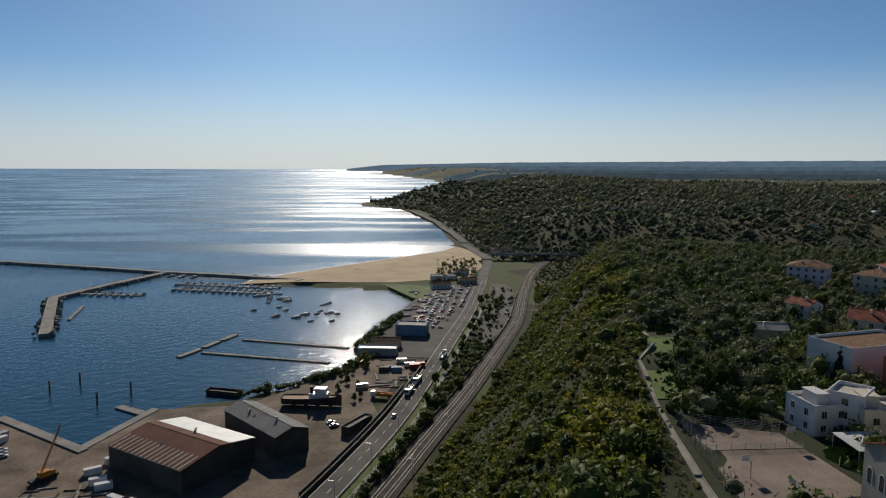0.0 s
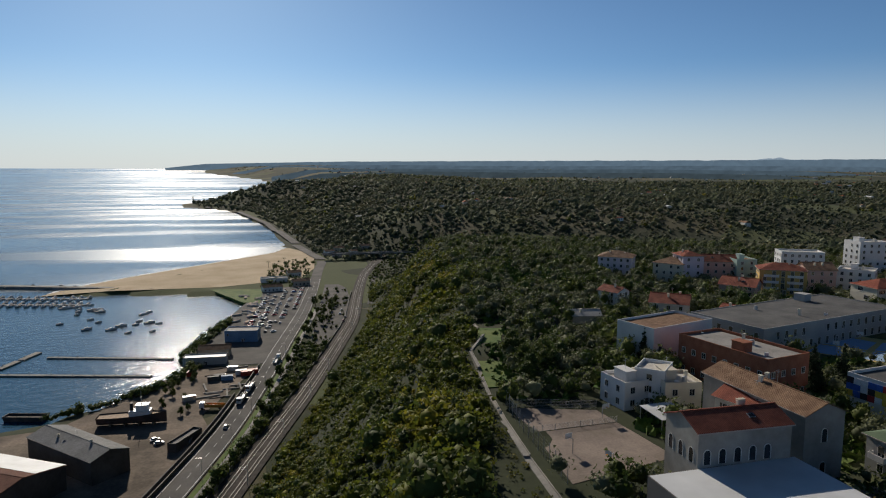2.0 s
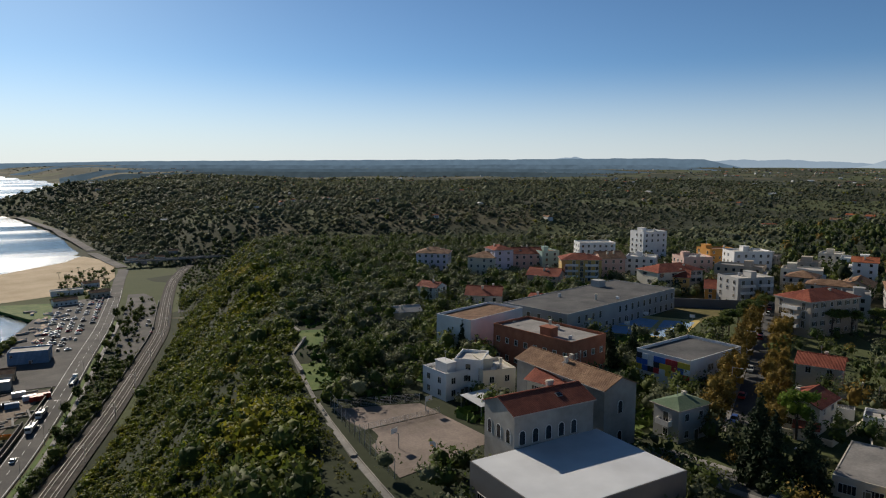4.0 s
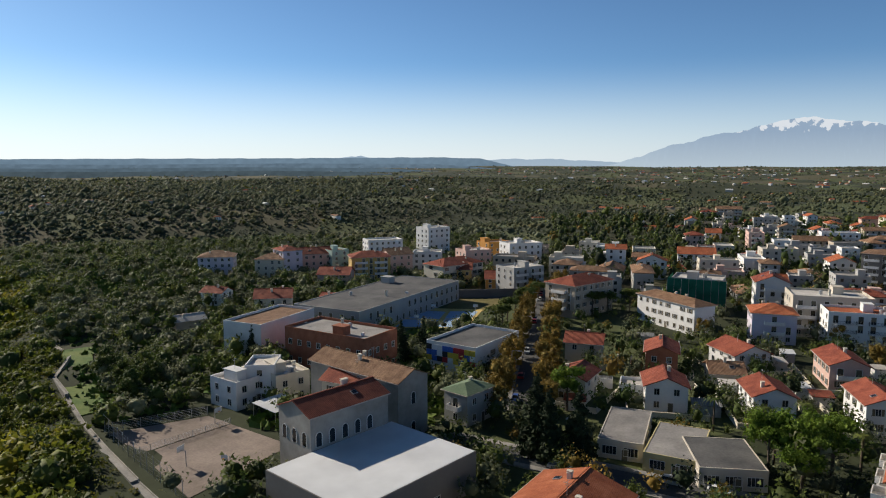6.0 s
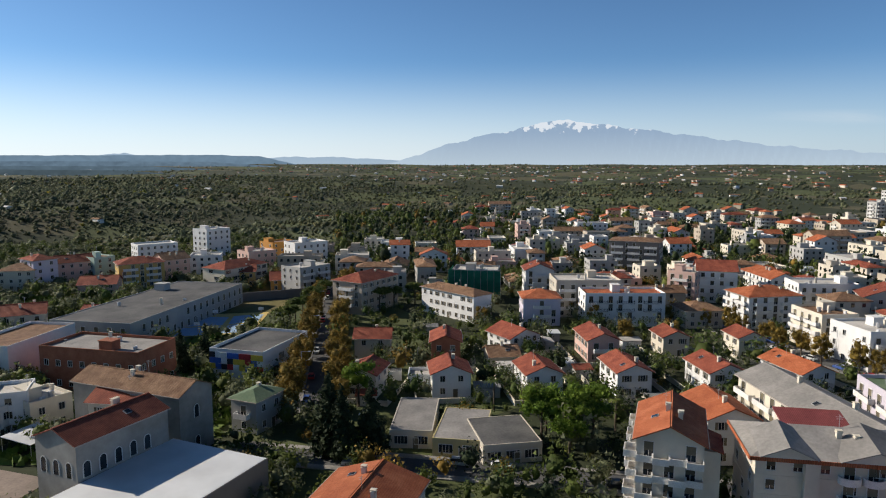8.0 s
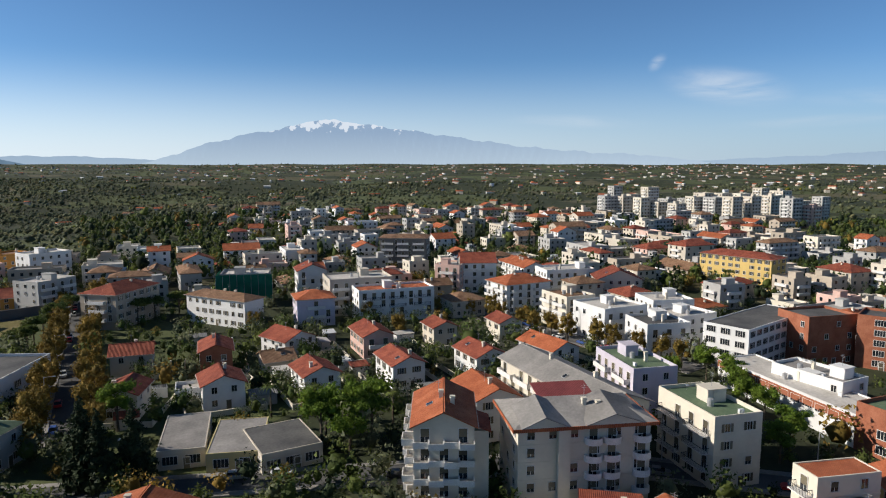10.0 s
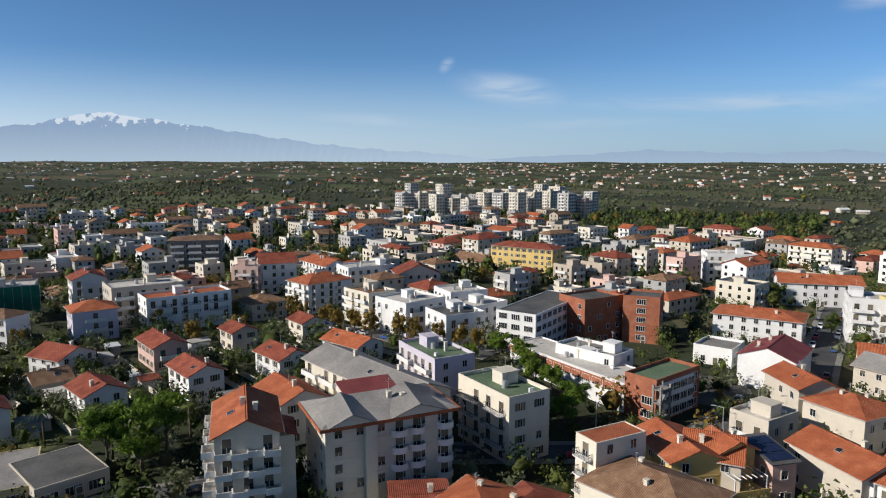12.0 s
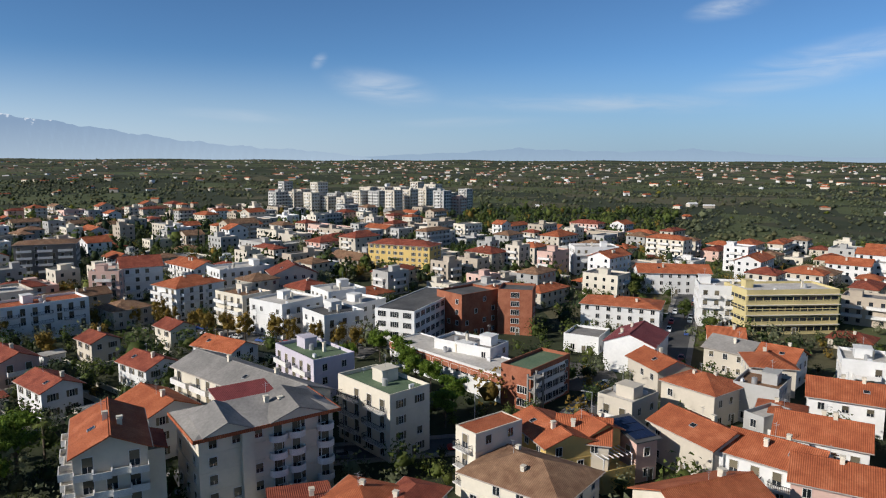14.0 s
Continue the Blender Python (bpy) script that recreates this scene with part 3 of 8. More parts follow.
def balcony_mesh(w, style, deep=1.35, high=0.95):
    s = Shape()
    if style == "solid":
        s.add(*trough([(-w / 2, 0.1), (-w / 2, -deep), (w / 2, -deep), (w / 2, 0.1)], [(-w / 2 + 0.12, 0.06), (-w / 2 + 0.12, -deep + 0.12), (w / 2 - 0.12, -deep + 0.12), (w / 2 - 0.12, 0.06)], high))
    elif style == "round":
        n = 10
        arc = [(-math.cos(math.pi * i / n), -math.sin(math.pi * i / n)) for i in range(n + 1)]
        s.add(*trough([(-w / 2, 0.1)] + [(x * w / 2, y * deep - 0.3) for x, y in arc] + [(w / 2, 0.1)], [(-w / 2 + 0.12, 0.06)] + [(x * (w / 2 - 0.12), y * (deep - 0.12) - 0.3) for x, y in arc] + [(w / 2 - 0.12, 0.06)], high))
    else:
        s.box(-w / 2, w / 2, -1.35, 0, -0.18, 0, 0)
        s.box(-w / 2, w / 2, -1.33, -1.27, 0.92, 1.0, 1)
        for k in range(int(w / 0.3) + 1):
            x = -w / 2 + 0.05 + k * (w - 0.1) / int(w / 0.3)
            s.box(x - 0.02, x + 0.02, -1.32, -1.28, 0, 0.92, 1)
        for x in (-w / 2 + 0.03, w / 2 - 0.03):
            s.box(x - 0.03, x + 0.03, -1.3, 0, 0.92, 1.0, 1)
            for k in range(4):
                s.box(x - 0.02, x + 0.02, -1.1 + k * 0.3, -1.06 + k * 0.3, 0, 0.92, 1)
    return s.mesh("balcony", [M_BALC, M_IRON])


BALCONIES = {(w, st): balcony_mesh(w, st) for w in (3.4, 6.0) for st in ("solid", "bars")}
chimney_shape = Shape().add(*stack([oblong(w, d, z) for w, d, z in ((0.7, 0.6, -1.2), (0.7, 0.6, 0.9), (0.9, 0.8, 0.9), (0.9, 0.8, 1.0), (0.6, 0.56, 1.0), (0.6, 0.56, 1.2), (0.9, 0.8, 1.2), (0.9, 0.8, 1.28))]))
CHIMNEY = chimney_shape.mesh("chimney", WALLS["cream"])
SKYLIGHT = Shape().box(-0.6, 0.6, -0.5, 0.5, -0.15, 0.05, 0).box(-0.5, 0.5, -0.4, 0.4, 0.05, 0.09, 1).mesh("skylight", [M_METAL, M_GLASS])
COOLER = Shape().box(-0.5, 0.5, -0.25, 0.25, 0.1, 0.85).tube(0, -0.27, 0.3, 0.7, 0.2).box(-0.4, -0.3, -0.2, 0.2, 0, 0.1).box(0.3, 0.4, -0.2, 0.2, 0, 0.1).mesh("air_conditioner", M_HULLW)
DISH = Shape().tube(0, 0, 0, 1.2, 0.03, n=5).tube(0, -0.1, 1.0, 1.06, 0.45, 0.1, n=12).mesh("satellite_dish", M_METAL)
AERIAL = Shape().tube(0, 0, -0.5, 2.6, 0.04, n=5).box(-0.6, 0.6, -0.02, 0.02, 2.3, 2.34).box(-0.4, 0.4, -0.02, 0.02, 2.0, 2.04).box(-0.02, 0.02, -0.5, 0.5, 2.5, 2.54).mesh("aerial", M_METAL)
TANK = Shape().tube(0, 0, 0, 1.3, 0.6, n=12).tube(0, 0, 1.3, 1.45, 0.6, 0.2, n=12).mesh("water_tank", M_METAL)
DOOR = Shape().box(-0.55, 0.55, -0.06, 0.05, 0, 2.15, 0).box(-0.7, -0.55, -0.1, 0.05, 0, 2.3, 1).box(0.55, 0.7, -0.1, 0.05, 0, 2.3, 1).box(-0.55, 0.55, -0.1, 0.05, 2.15, 2.3, 1).mesh("door", [M_SHUTTER, M_FRAME])

SIDES = {"s": (0, -1, 0), "n": (0, 1, 180), "w": (-1, 0, -90), "e": (1, 0, 90)}


def side_pose(side, w, d, along, z, out=0.0):
    """Where something sits on a facade: along it from its middle, at height z."""
    if side == "s":
        return pose(along, -d / 2 - out, z, 0, 0, 0)
    if side == "n":
        return pose(-along, d / 2 + out, z, 0, 0, 180)
    if side == "w":
        return pose(-w / 2 - out, -along, z, 0, 0, -90)
    return pose(w / 2 + out, along, z, 0, 0, 90)


BUILT = []


def shell(w, d, h, roof, ridge, rise, bands=(), parapet=0.0, skirt=2.0):
    """Outer walls in one skin: string courses, parapet or gables where the house has them."""
    loops = [oblong(w, d, -skirt)]
    for z in bands:
        loops += [oblong(w, d, z - 0.12), oblong(w, d, z - 0.12, 0.06), oblong(w, d, z + 0.12, 0.06), oblong(w, d, z + 0.12)]
    loops.append(oblong(w, d, h))
    if roof == "flat" and parapet:
        loops[-1] = oblong(w, d, h + parapet)
        loops += [oblong(w, d, h + parapet, -0.22), oblong(w, d, h, -0.22)]
    v, f = stack(loops)
    if roof == "gable":
        n = len(v) - 4
        f = f[:-1]
        if ridge == "y":
            v += [(0, -d / 2, h + rise), (0, d / 2, h + rise)]
            f += [(n, n + 1, n + 4), (n + 1, n + 2, n + 5, n + 4), (n + 2, n + 3, n + 5), (n + 3, n, n + 4, n + 5)]
        else:
            v += [(-w / 2, 0, h + rise), (w / 2, 0, h + rise)]
            f += [(n, n + 1, n + 5, n + 4), (n + 1, n + 2, n + 5), (n + 2, n + 3, n + 4, n + 5), (n + 3, n, n + 4)]
    return Shape().add(v, f)


def roof_shape(w, d, h, roof, ridge, rise, over):
    s = Shape()
    W, D = w / 2 + over, d / 2 + over
    if roof == "gable":
        if ridge == "y":
            drop = rise * over / (w / 2)
            for k in (-1, 1):
                c = [(k * W, -D, h - drop + 0.22), (k * W, D, h - drop + 0.22), (0, D, h + rise + 0.22), (0, -D, h + rise + 0.22)]
                s.slab(c if k < 0 else c[::-1], 0.2)
            s.box(-0.16, 0.16, -D, D, h + rise + 0.14, h + rise + 0.3)
        else:
            drop = rise * over / (d / 2)
            for k in (-1, 1):
                c = [(-W, k * D, h - drop + 0.22), (W, k * D, h - drop + 0.22), (W, 0, h + rise + 0.22), (-W, 0, h + rise + 0.22)]
                s.slab(c if k < 0 else c[::-1], 0.2)
            s.box(-W, W, -0.16, 0.16, h + rise + 0.14, h + rise + 0.3)
    elif roof == "hip":
        r = min(W, D)
        a, b = max(0.0, W - r), max(0.0, D - r)
        p = [(-W, -D, h), (W, -D, h), (W, D, h), (-W, D, h)]
        q0, q1 = ((-a, 0, h + rise), (a, 0, h + rise)) if W >= D else ((0, -b, h + rise), (0, b, h + rise))
        if W >= D:
            faces = [[p[0], p[1], q1, q0], [p[1], p[2], q1], [p[2], p[3], q0, q1], [p[3], p[0], q0]]
        else:
            faces = [[p[0], p[1], q0], [p[1], p[2], q1, q0], [p[2], p[3], q1], [p[3], p[0], q0, q1]]
        for c in faces:
            s.slab([(x, y, z + 0.2) for x, y, z in c], 0.2)
        s.box(-W, W, -D, D, h - 0.06, h + 0.02)
    elif roof == "shed":
        s.slab([(-W, -D, h + 0.15), (W, -D, h + 0.15), (W, D, h + rise), (-W, D, h + rise)], 0.2)
    else:
        s.box(-w / 2 + 0.2, w / 2 - 0.2, -d / 2 + 0.2, d / 2 - 0.2, h - 0.1, h + 0.06)
    return s


def block(name, label, x, y, turn, w, d, h, roof="flat", ridge="y", wall="white", tile="orange", win="plain", floors=None, balc="", group="", z=None, rise=None, sides="sw", step=3.3,
          first=True, parapet=0.8, category="house", hut=True, style="solid", over=0.6, fill=0.9, detail=1, extra=None):
    """A house or block: walls, roof, windows one by one, balconies, chimneys."""
    z = ground_z(x, y) if z is None else z
    rnd = random.Random(int(abs(x) * 31 + abs(y) * 17 + h))
    ob = thing(name, x, y, z, turn, label, category, group)
    BUILT.append((x, y, 0.5 * math.hypot(w, d)))
    rise = (0.42 * (w if ridge == "y" else d) / 2 if roof == "gable" else 0.4 * min(w, d) / 2) if rise is None else rise
    floors = floors or max(1, round(h / 3.1))
    fh = h / floors
    s = shell(w, d, h, roof, ridge, rise, [f * fh for f in range(1, floors)] if detail and floors >= 3 else (), parapet)
    part("wall", s.mesh("wall", WALLS[wall]), ob)
    if detail and roof in ("gable", "hip"):
        W, D = w / 2 + over, d / 2 + over
        gz = h - (rise * over / ((w if ridge == "y" else d) / 2) if roof == "gable" else 0) + 0.02
        if roof == "hip" or ridge == "x":
            part("gutter", Shape().box(-W, W, -D - 0.14, -D, gz - 0.02, gz + 0.14).mesh("gutter", M_GUTTER), ob)
        if roof == "hip" or ridge == "y":
            for gx in (-W - 0.14, W):
                part("gutter", Shape().box(gx, gx + 0.14, -D, D, gz - 0.02, gz + 0.14).mesh("gutter", M_GUTTER), ob)
    part("roof", roof_shape(w, d, h, roof, ridge, rise, over).mesh("roof", ROOFS[tile]), ob)
    spots = Shape()
    # windows and balconies are put on the two sides that face the camera
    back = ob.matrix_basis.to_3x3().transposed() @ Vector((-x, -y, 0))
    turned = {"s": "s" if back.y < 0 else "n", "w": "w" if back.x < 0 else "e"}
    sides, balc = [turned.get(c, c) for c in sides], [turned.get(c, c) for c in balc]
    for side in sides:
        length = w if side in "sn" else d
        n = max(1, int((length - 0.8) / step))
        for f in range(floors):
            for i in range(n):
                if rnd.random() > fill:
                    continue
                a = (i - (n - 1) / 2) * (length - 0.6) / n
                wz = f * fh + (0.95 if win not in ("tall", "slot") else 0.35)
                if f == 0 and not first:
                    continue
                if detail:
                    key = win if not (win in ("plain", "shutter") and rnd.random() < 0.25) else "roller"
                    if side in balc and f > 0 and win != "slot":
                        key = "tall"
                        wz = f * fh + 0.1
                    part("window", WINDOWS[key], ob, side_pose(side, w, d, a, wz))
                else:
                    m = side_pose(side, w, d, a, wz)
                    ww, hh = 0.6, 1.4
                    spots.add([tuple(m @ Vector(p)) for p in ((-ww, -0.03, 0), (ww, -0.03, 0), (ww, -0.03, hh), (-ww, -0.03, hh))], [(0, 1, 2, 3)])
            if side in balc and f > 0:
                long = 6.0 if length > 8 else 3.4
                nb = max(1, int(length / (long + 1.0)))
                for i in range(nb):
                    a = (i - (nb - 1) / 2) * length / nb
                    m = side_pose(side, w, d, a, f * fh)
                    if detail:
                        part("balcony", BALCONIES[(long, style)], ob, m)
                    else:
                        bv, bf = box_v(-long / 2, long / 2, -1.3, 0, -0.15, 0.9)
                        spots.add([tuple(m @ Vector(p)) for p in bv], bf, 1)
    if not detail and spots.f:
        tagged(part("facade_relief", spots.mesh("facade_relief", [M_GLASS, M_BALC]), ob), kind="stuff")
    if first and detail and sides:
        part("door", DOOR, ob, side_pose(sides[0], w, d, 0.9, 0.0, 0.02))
    far = math.hypot(x, y) > 380
    if roof in ("gable", "hip") and not far:
        for k in range(1 + (w * d > 150)):
            cx, cy = rnd.uniform(-0.25, 0.25) * w, rnd.uniform(-0.25, 0.25) * d
            cz = h + rise * (1 - abs(cx if ridge == "y" else cy) / ((w if ridge == "y" else d) / 2)) * (1 if roof == "gable" else 0.7)
            part("chimney", CHIMNEY, ob, pose(cx, cy, cz + 0.2))
        if detail and rnd.random() < 0.7:
            part("aerial", AERIAL, ob, pose(rnd.uniform(-0.1, 0.1) * w, rnd.uniform(-0.2, 0.2) * d, h + rise * 0.8))
        if detail and roof == "gable" and rnd.random() < 0.6:
            along_x = ridge == "x"
            half_run = (d if along_x else w) / 2
            tilt = math.degrees(math.atan2(rise, half_run))
            u = rnd.uniform(-0.3, 0.3) * (w if along_x else d)
            m = pose(u, -half_run * 0.5, h + rise * 0.5 + 0.32, tilt) if along_x else pose(-half_run * 0.5, u, h + rise * 0.5 + 0.32, 0, -tilt)
            part("skylight", SKYLIGHT, ob, m)
    elif roof == "flat" and hut and min(w, d) > 6 and rnd.random() < (0.5 if far else 1.1):
        hw, hd = rnd.uniform(2.6, 4.2), rnd.uniform(2.8, 5)
        cx, cy = rnd.uniform(-0.5, 0.5) * (w - hw - 1.5), rnd.uniform(-0.2, 0.5) * (d - hd - 1.5)
        s = Shape().add(*stack([[(px + cx, py + cy, pz) for px, py, pz in oblong(hw, hd, z0, o)] for z0, o in ((h, 0), (h + 2.5, 0), (h + 2.5, 0.2), (h + 2.65, 0.2))]))
        part("stair_hut", s.mesh("stair_hut", WALLS[wall]), ob)
        if detail:
            part("water_tank", TANK, ob, pose(-cx * 0.7, cy - hd / 2 - 1.2 if cy > 0 else cy + hd / 2 + 1.2, h + 0.06))
            part("aerial", AERIAL, ob, pose(cx, cy, h + 2.6))
            part("chimney", CHIMNEY, ob, pose(-cx * 0.5 + 1.5, -cy * 0.6, h + 1.0))
            for k in range(1):
                part("air_conditioner", COOLER, ob, pose(rnd.uniform(-0.4, 0.4) * w, rnd.uniform(-0.4, -0.25) * d, h + 0.06, 0, 0, rnd.choice((0, 90))))
            part("satellite_dish", DISH, ob, pose(rnd.uniform(-0.4, 0.4) * w, 0.4 * d, h + 0.06))
    return ob

# ---- houses and blocks, each at its own place ----
block('apartment_block', 'long four-storey cream apartment block with grey felt roofs and curved balconies', 112.3, -10.1, -75.4, 22.1, 12.3, 14.5, roof='hip', wall='cream', tile='grey', win='roller', balc='', rise=2.6, fill=0.62, category='apartment block', over=0.9)
block('apartment_block', 'rear wing of cream apartment block with a grey hipped roof', 137.5, -11.2, -60.5, 11.4, 36.3, 12.5, roof='gable', ridge='y', wall='cream', tile='grey', win='roller', balc='w', rise=2.2, category='apartment block')
block('apartment_block', 'five-storey apartment house with orange gabled roof and white stepped balconies', 110.1, 11.5, -83.8, 9.6, 16.0, 15.0, roof='gable', ridge='y', wall='cream', tile='orange', balc='', win='tall', floors=5, step=2.6, category='apartment block', rise=2.3)
block('villa', 'white villa with orange tiled roof and open terrace', 138.8, 5.8, -63.8, 9.5, 13.4, 9.0, roof='gable', ridge='y', wall='white', tile='orange', win='shutter', balc='w')
block('villa', 'white villa with red tiled gable roof among gardens', 168.2, 28.9, -59.3, 8.5, 13.0, 6.5, roof='gable', ridge='y', wall='white', tile='red', win='shutter', group='gabled villas')
block('villa', 'white villa with red tiled gable roof behind shrubs', 179.1, 8.8, -58.0, 9.2, 12.8, 6.0, roof='gable', ridge='y', wall='white', tile='red', win='shutter', group='gabled villas')
block('villa', 'cream villa with red tiled gable roof near the avenue', 214.2, 3.0, -61.4, 7.8, 9.4, 6.5, roof='gable', ridge='y', wall='cream', tile='red', win='shutter', group='gabled villas')
block('villa', 'low white house with long orange roof', 192.0, -9.9, -52.8, 9.5, 15.4, 5.0, roof='gable', ridge='y', wall='white', tile='orange', win='plain', group='gabled villas')
block('villa', 'beige villa with red tiled gable roof in a garden', 207.9, 23.0, -60.6, 7.8, 9.4, 6.0, roof='gable', ridge='y', wall='beige', tile='red', win='shutter', group='gabled villas')
block('villa', 'pink and cream villa with red roof and balcony', 195.4, 42.1, -60.9, 9.0, 14.2, 6.5, roof='gable', ridge='y', wall='pink', tile='red', win='shutter', balc='s', group='gabled villas')
block('villa', 'white villa with broad red gable roof beside the kindergarten', 158.4, 48.3, -55.4, 8.9, 11.4, 6.0, roof='gable', ridge='y', wall='white', tile='red', win='plain', group='gabled villas')
block('villa', 'white house with worn red gable roof beside garden walls', 148.8, 68.0, -59.2, 9.3, 10.0, 6.0, roof='gable', ridge='y', wall='white', tile='red', win='plain', group='gabled villas')
block('villa', 'small house with faded red roof shaded by a pine', 139.6, 86.3, -77.5, 8.0, 10.0, 6.0, roof='gable', ridge='y', wall='cream', tile='red', win='plain', group='gabled villas')
block('villa', 'dim beige house with brown red roof near the avenue', 168.8, 101.7, -64.7, 10.2, 9.0, 6.0, roof='gable', ridge='x', wall='beige', tile='red', group='gabled villas')
block('villa', 'brick coloured house with stepped red roofs', 172.4, 80.0, -64.7, 8.1, 12.0, 7.0, roof='gable', ridge='y', wall='brick', tile='red', group='gabled villas')
block('villa', 'white house with low red gable roof', 192.6, 66.7, -35.1, 10.8, 12.0, 5.0, roof='gable', ridge='y', wall='white', tile='red', group='gabled villas')
block('villa', 'low ochre-roofed bungalow in the gardens', 175.3, 64.1, -57.0, 8.2, 9.0, 3.6, roof='gable', ridge='x', wall='beige', tile='brown', group='gabled villas')
block('villa', 'row of low garden sheds with pale roofs', 149.0, 76.2, -64.7, 6.0, 6.0, 3.2, roof='flat', wall='white', tile='pale', hut=False)
block('kindergarten', 'low kindergarten wing with flat pale blue-grey roof and yellow walls', 123.0, 64.0, -68.5, 8.6, 19.0, 3.6, roof='flat', wall='beige', tile='grey', win='wide', hut=False, parapet=0.15, category='school')
block('kindergarten', 'middle kindergarten wing with worn grey roof and brick piers', 122.2, 52.7, -74.2, 9.8, 17.0, 3.6, roof='flat', wall='pale_yellow', tile='grey', win='wide', hut=False, parapet=0.15, category='school')
block('kindergarten', 'end kindergarten wing with weathered dark roof', 122.0, 44.1, -54.4, 11.5, 14.0, 3.8, roof='flat', wall='beige', tile='dark', win='wide', hut=False, parapet=0.15, category='school')
block('house', 'house with bright orange tiled gable roof and skylights', 79.6, 50.0, -80.7, 14.0, 15.0, 8.0, roof='gable', ridge='y', wall='cream', tile='orange', win='plain', rise=2.2)
block('convent', 'old grey rendered convent with red tiled roof and arched windows', 75.4, 98.0, -0.1, 17.9, 9.5, 13.0, roof='gable', ridge='x', wall='stone', tile='red', win='arch', floors=2, category='convent', step=2.6, over=0.35, rise=1.9)
block('convent', 'tall grey church nave with brown tiled gable roof', 94.1, 110.7, -86.4, 27.0, 9.0, 12.5, roof='gable', ridge='x', wall='stone', tile='brown', win='arch', floors=2, category='church', step=9, over=0.4, fill=0.6)
block('convent', 'cream convent wing with red roof and green shutters', 91.8, 110.4, -73.3, 13.4, 9.0, 10.5, roof='gable', ridge='x', wall='cream', tile='red', win='shutter', category='convent')
block('sports_hall', 'low sports hall with broad white sheet roof', 71.7, 82.8, 1.6, 28.4, 20.9, 7.0, roof='flat', wall='dark', tile='white', parapet=0.0, hut=False, win='wide', floors=1, category='hall', fill=0.5, step=6)
block('house', 'white rendered house with flat terrace roof beside the ball court', 81.1, 142.4, 7.7, 8.3, 9.5, 6.0, roof='flat', wall='white', tile='pale', win='plain')
block('house', 'upper white terrace storey with pale roof', 87.4, 141.2, -43.8, 6.9, 9.0, 8.5, roof='flat', wall='white', tile='pale', hut=False)
block('house', 'cream flat-roofed annex beside the white house', 90.8, 137.8, -8.5, 8.7, 10.0, 6.5, roof='flat', wall='cream', tile='pale')
block('school_building', 'white institute with tall slot windows and flat brown roof', 114.8, 180.5, 17.9, 25.9, 14.0, 9.5, roof='flat', wall='white', tile='brown', win='slot', floors=1, category='school', hut=False, step=5)
block('school_building', 'brick institute with long flat roof', 117.6, 149.5, 11.7, 14.8, 28.4, 10.0, roof='flat', wall='brick', tile='grey', win='plain', category='school', style='bars', floors=2)
block('school_building', 'long arcaded school with dark grey flat roof', 172.0, 191.8, 14.4, 70.8, 27.7, 8.0, roof='flat', wall='grey', tile='dark', win='tall', floors=2, category='school', parapet=0.3, step=4)
block('office_building', 'flat-roofed office with a facade of coloured panels', 142.3, 121.3, 8.3, 23.3, 15.7, 8.0, roof='flat', wall='white', tile='dark', win='wide', floors=2, category='office', hut=False, step=5)
block('villa', 'villa with grey-green hipped roof and balcony', 110.8, 95.8, 1.6, 9.1, 6.5, 7.0, roof='hip', wall='grey', tile='green', win='plain', balc='w')
block('house', 'small white farmhouse with red roof in olive groves', 135.8, 252.0, -64.8, 9.5, 8.0, 5.5, roof='gable', ridge='x', wall='white', tile='red', win='plain')
block('house', 'white house with dark hip roof at the edge of the valley', 177.1, 326.6, -37.2, 17.3, 14.0, 9.0, roof='hip', wall='mauve', tile='brown')
block('house', 'cream house with brown-red roofs near the olive groves', 143.5, 222.9, -37.4, 13.4, 12.0, 6.5, roof='gable', ridge='x', wall='beige', tile='red')
block('house', 'low house with red roof beside the long school', 161.0, 206.7, -61.7, 11.2, 9.0, 5.0, roof='gable', ridge='x', wall='tan', tile='red')
block('farm_shed', 'long low farm shed with pale brown roof in the grove', 109.2, 223.6, -10.6, 10.0, 7.0, 3.0, roof='gable', ridge='x', wall='tan', tile='pale', hut=False, first=False, fill=0.2)
block('town_house', 'pale mauve four-storey town house with red tiled roof', 198.8, 295.0, -10.7, 10.3, 13.0, 13.0, roof='hip', ridge='x', wall='mauve', tile='red', group='old town houses', balc='')
block('town_house', 'pink rendered town house with red tiled roof', 215.6, 294.9, -25.3, 15.4, 13.0, 10.0, roof='gable', ridge='x', wall='pink', tile='red', group='old town houses', balc='')
block('town_house', 'pale green town house with brown tiled roof', 223.8, 288.8, -8.3, 10.2, 13.0, 11.0, roof='flat', ridge='x', wall='aqua', tile='brown', group='old town houses', balc='')
block('town_house', 'ochre rendered town house with red tiled roof', 220.9, 257.1, -32.3, 19.0, 13.0, 11.0, roof='hip', ridge='x', wall='ochre', tile='red', group='old town houses', balc='s')
block('town_house', 'pink rendered town house with brown tiled roof', 242.9, 260.8, -19.1, 12.6, 13.0, 10.0, roof='gable', ridge='x', wall='pink', tile='brown', group='old town houses', balc='')
block('town_house', 'white rendered town house with pale flat roof', 268.7, 300.4, -25.8, 20.8, 13.0, 12.0, roof='flat', ridge='x', wall='white', tile='pale', group='old town houses', balc='')
block('town_house', 'white rendered town house with pale flat roof', 263.6, 258.1, -50.8, 15.0, 13.0, 9.0, roof='flat', ridge='x', wall='white', tile='pale', group='old town houses', balc='')
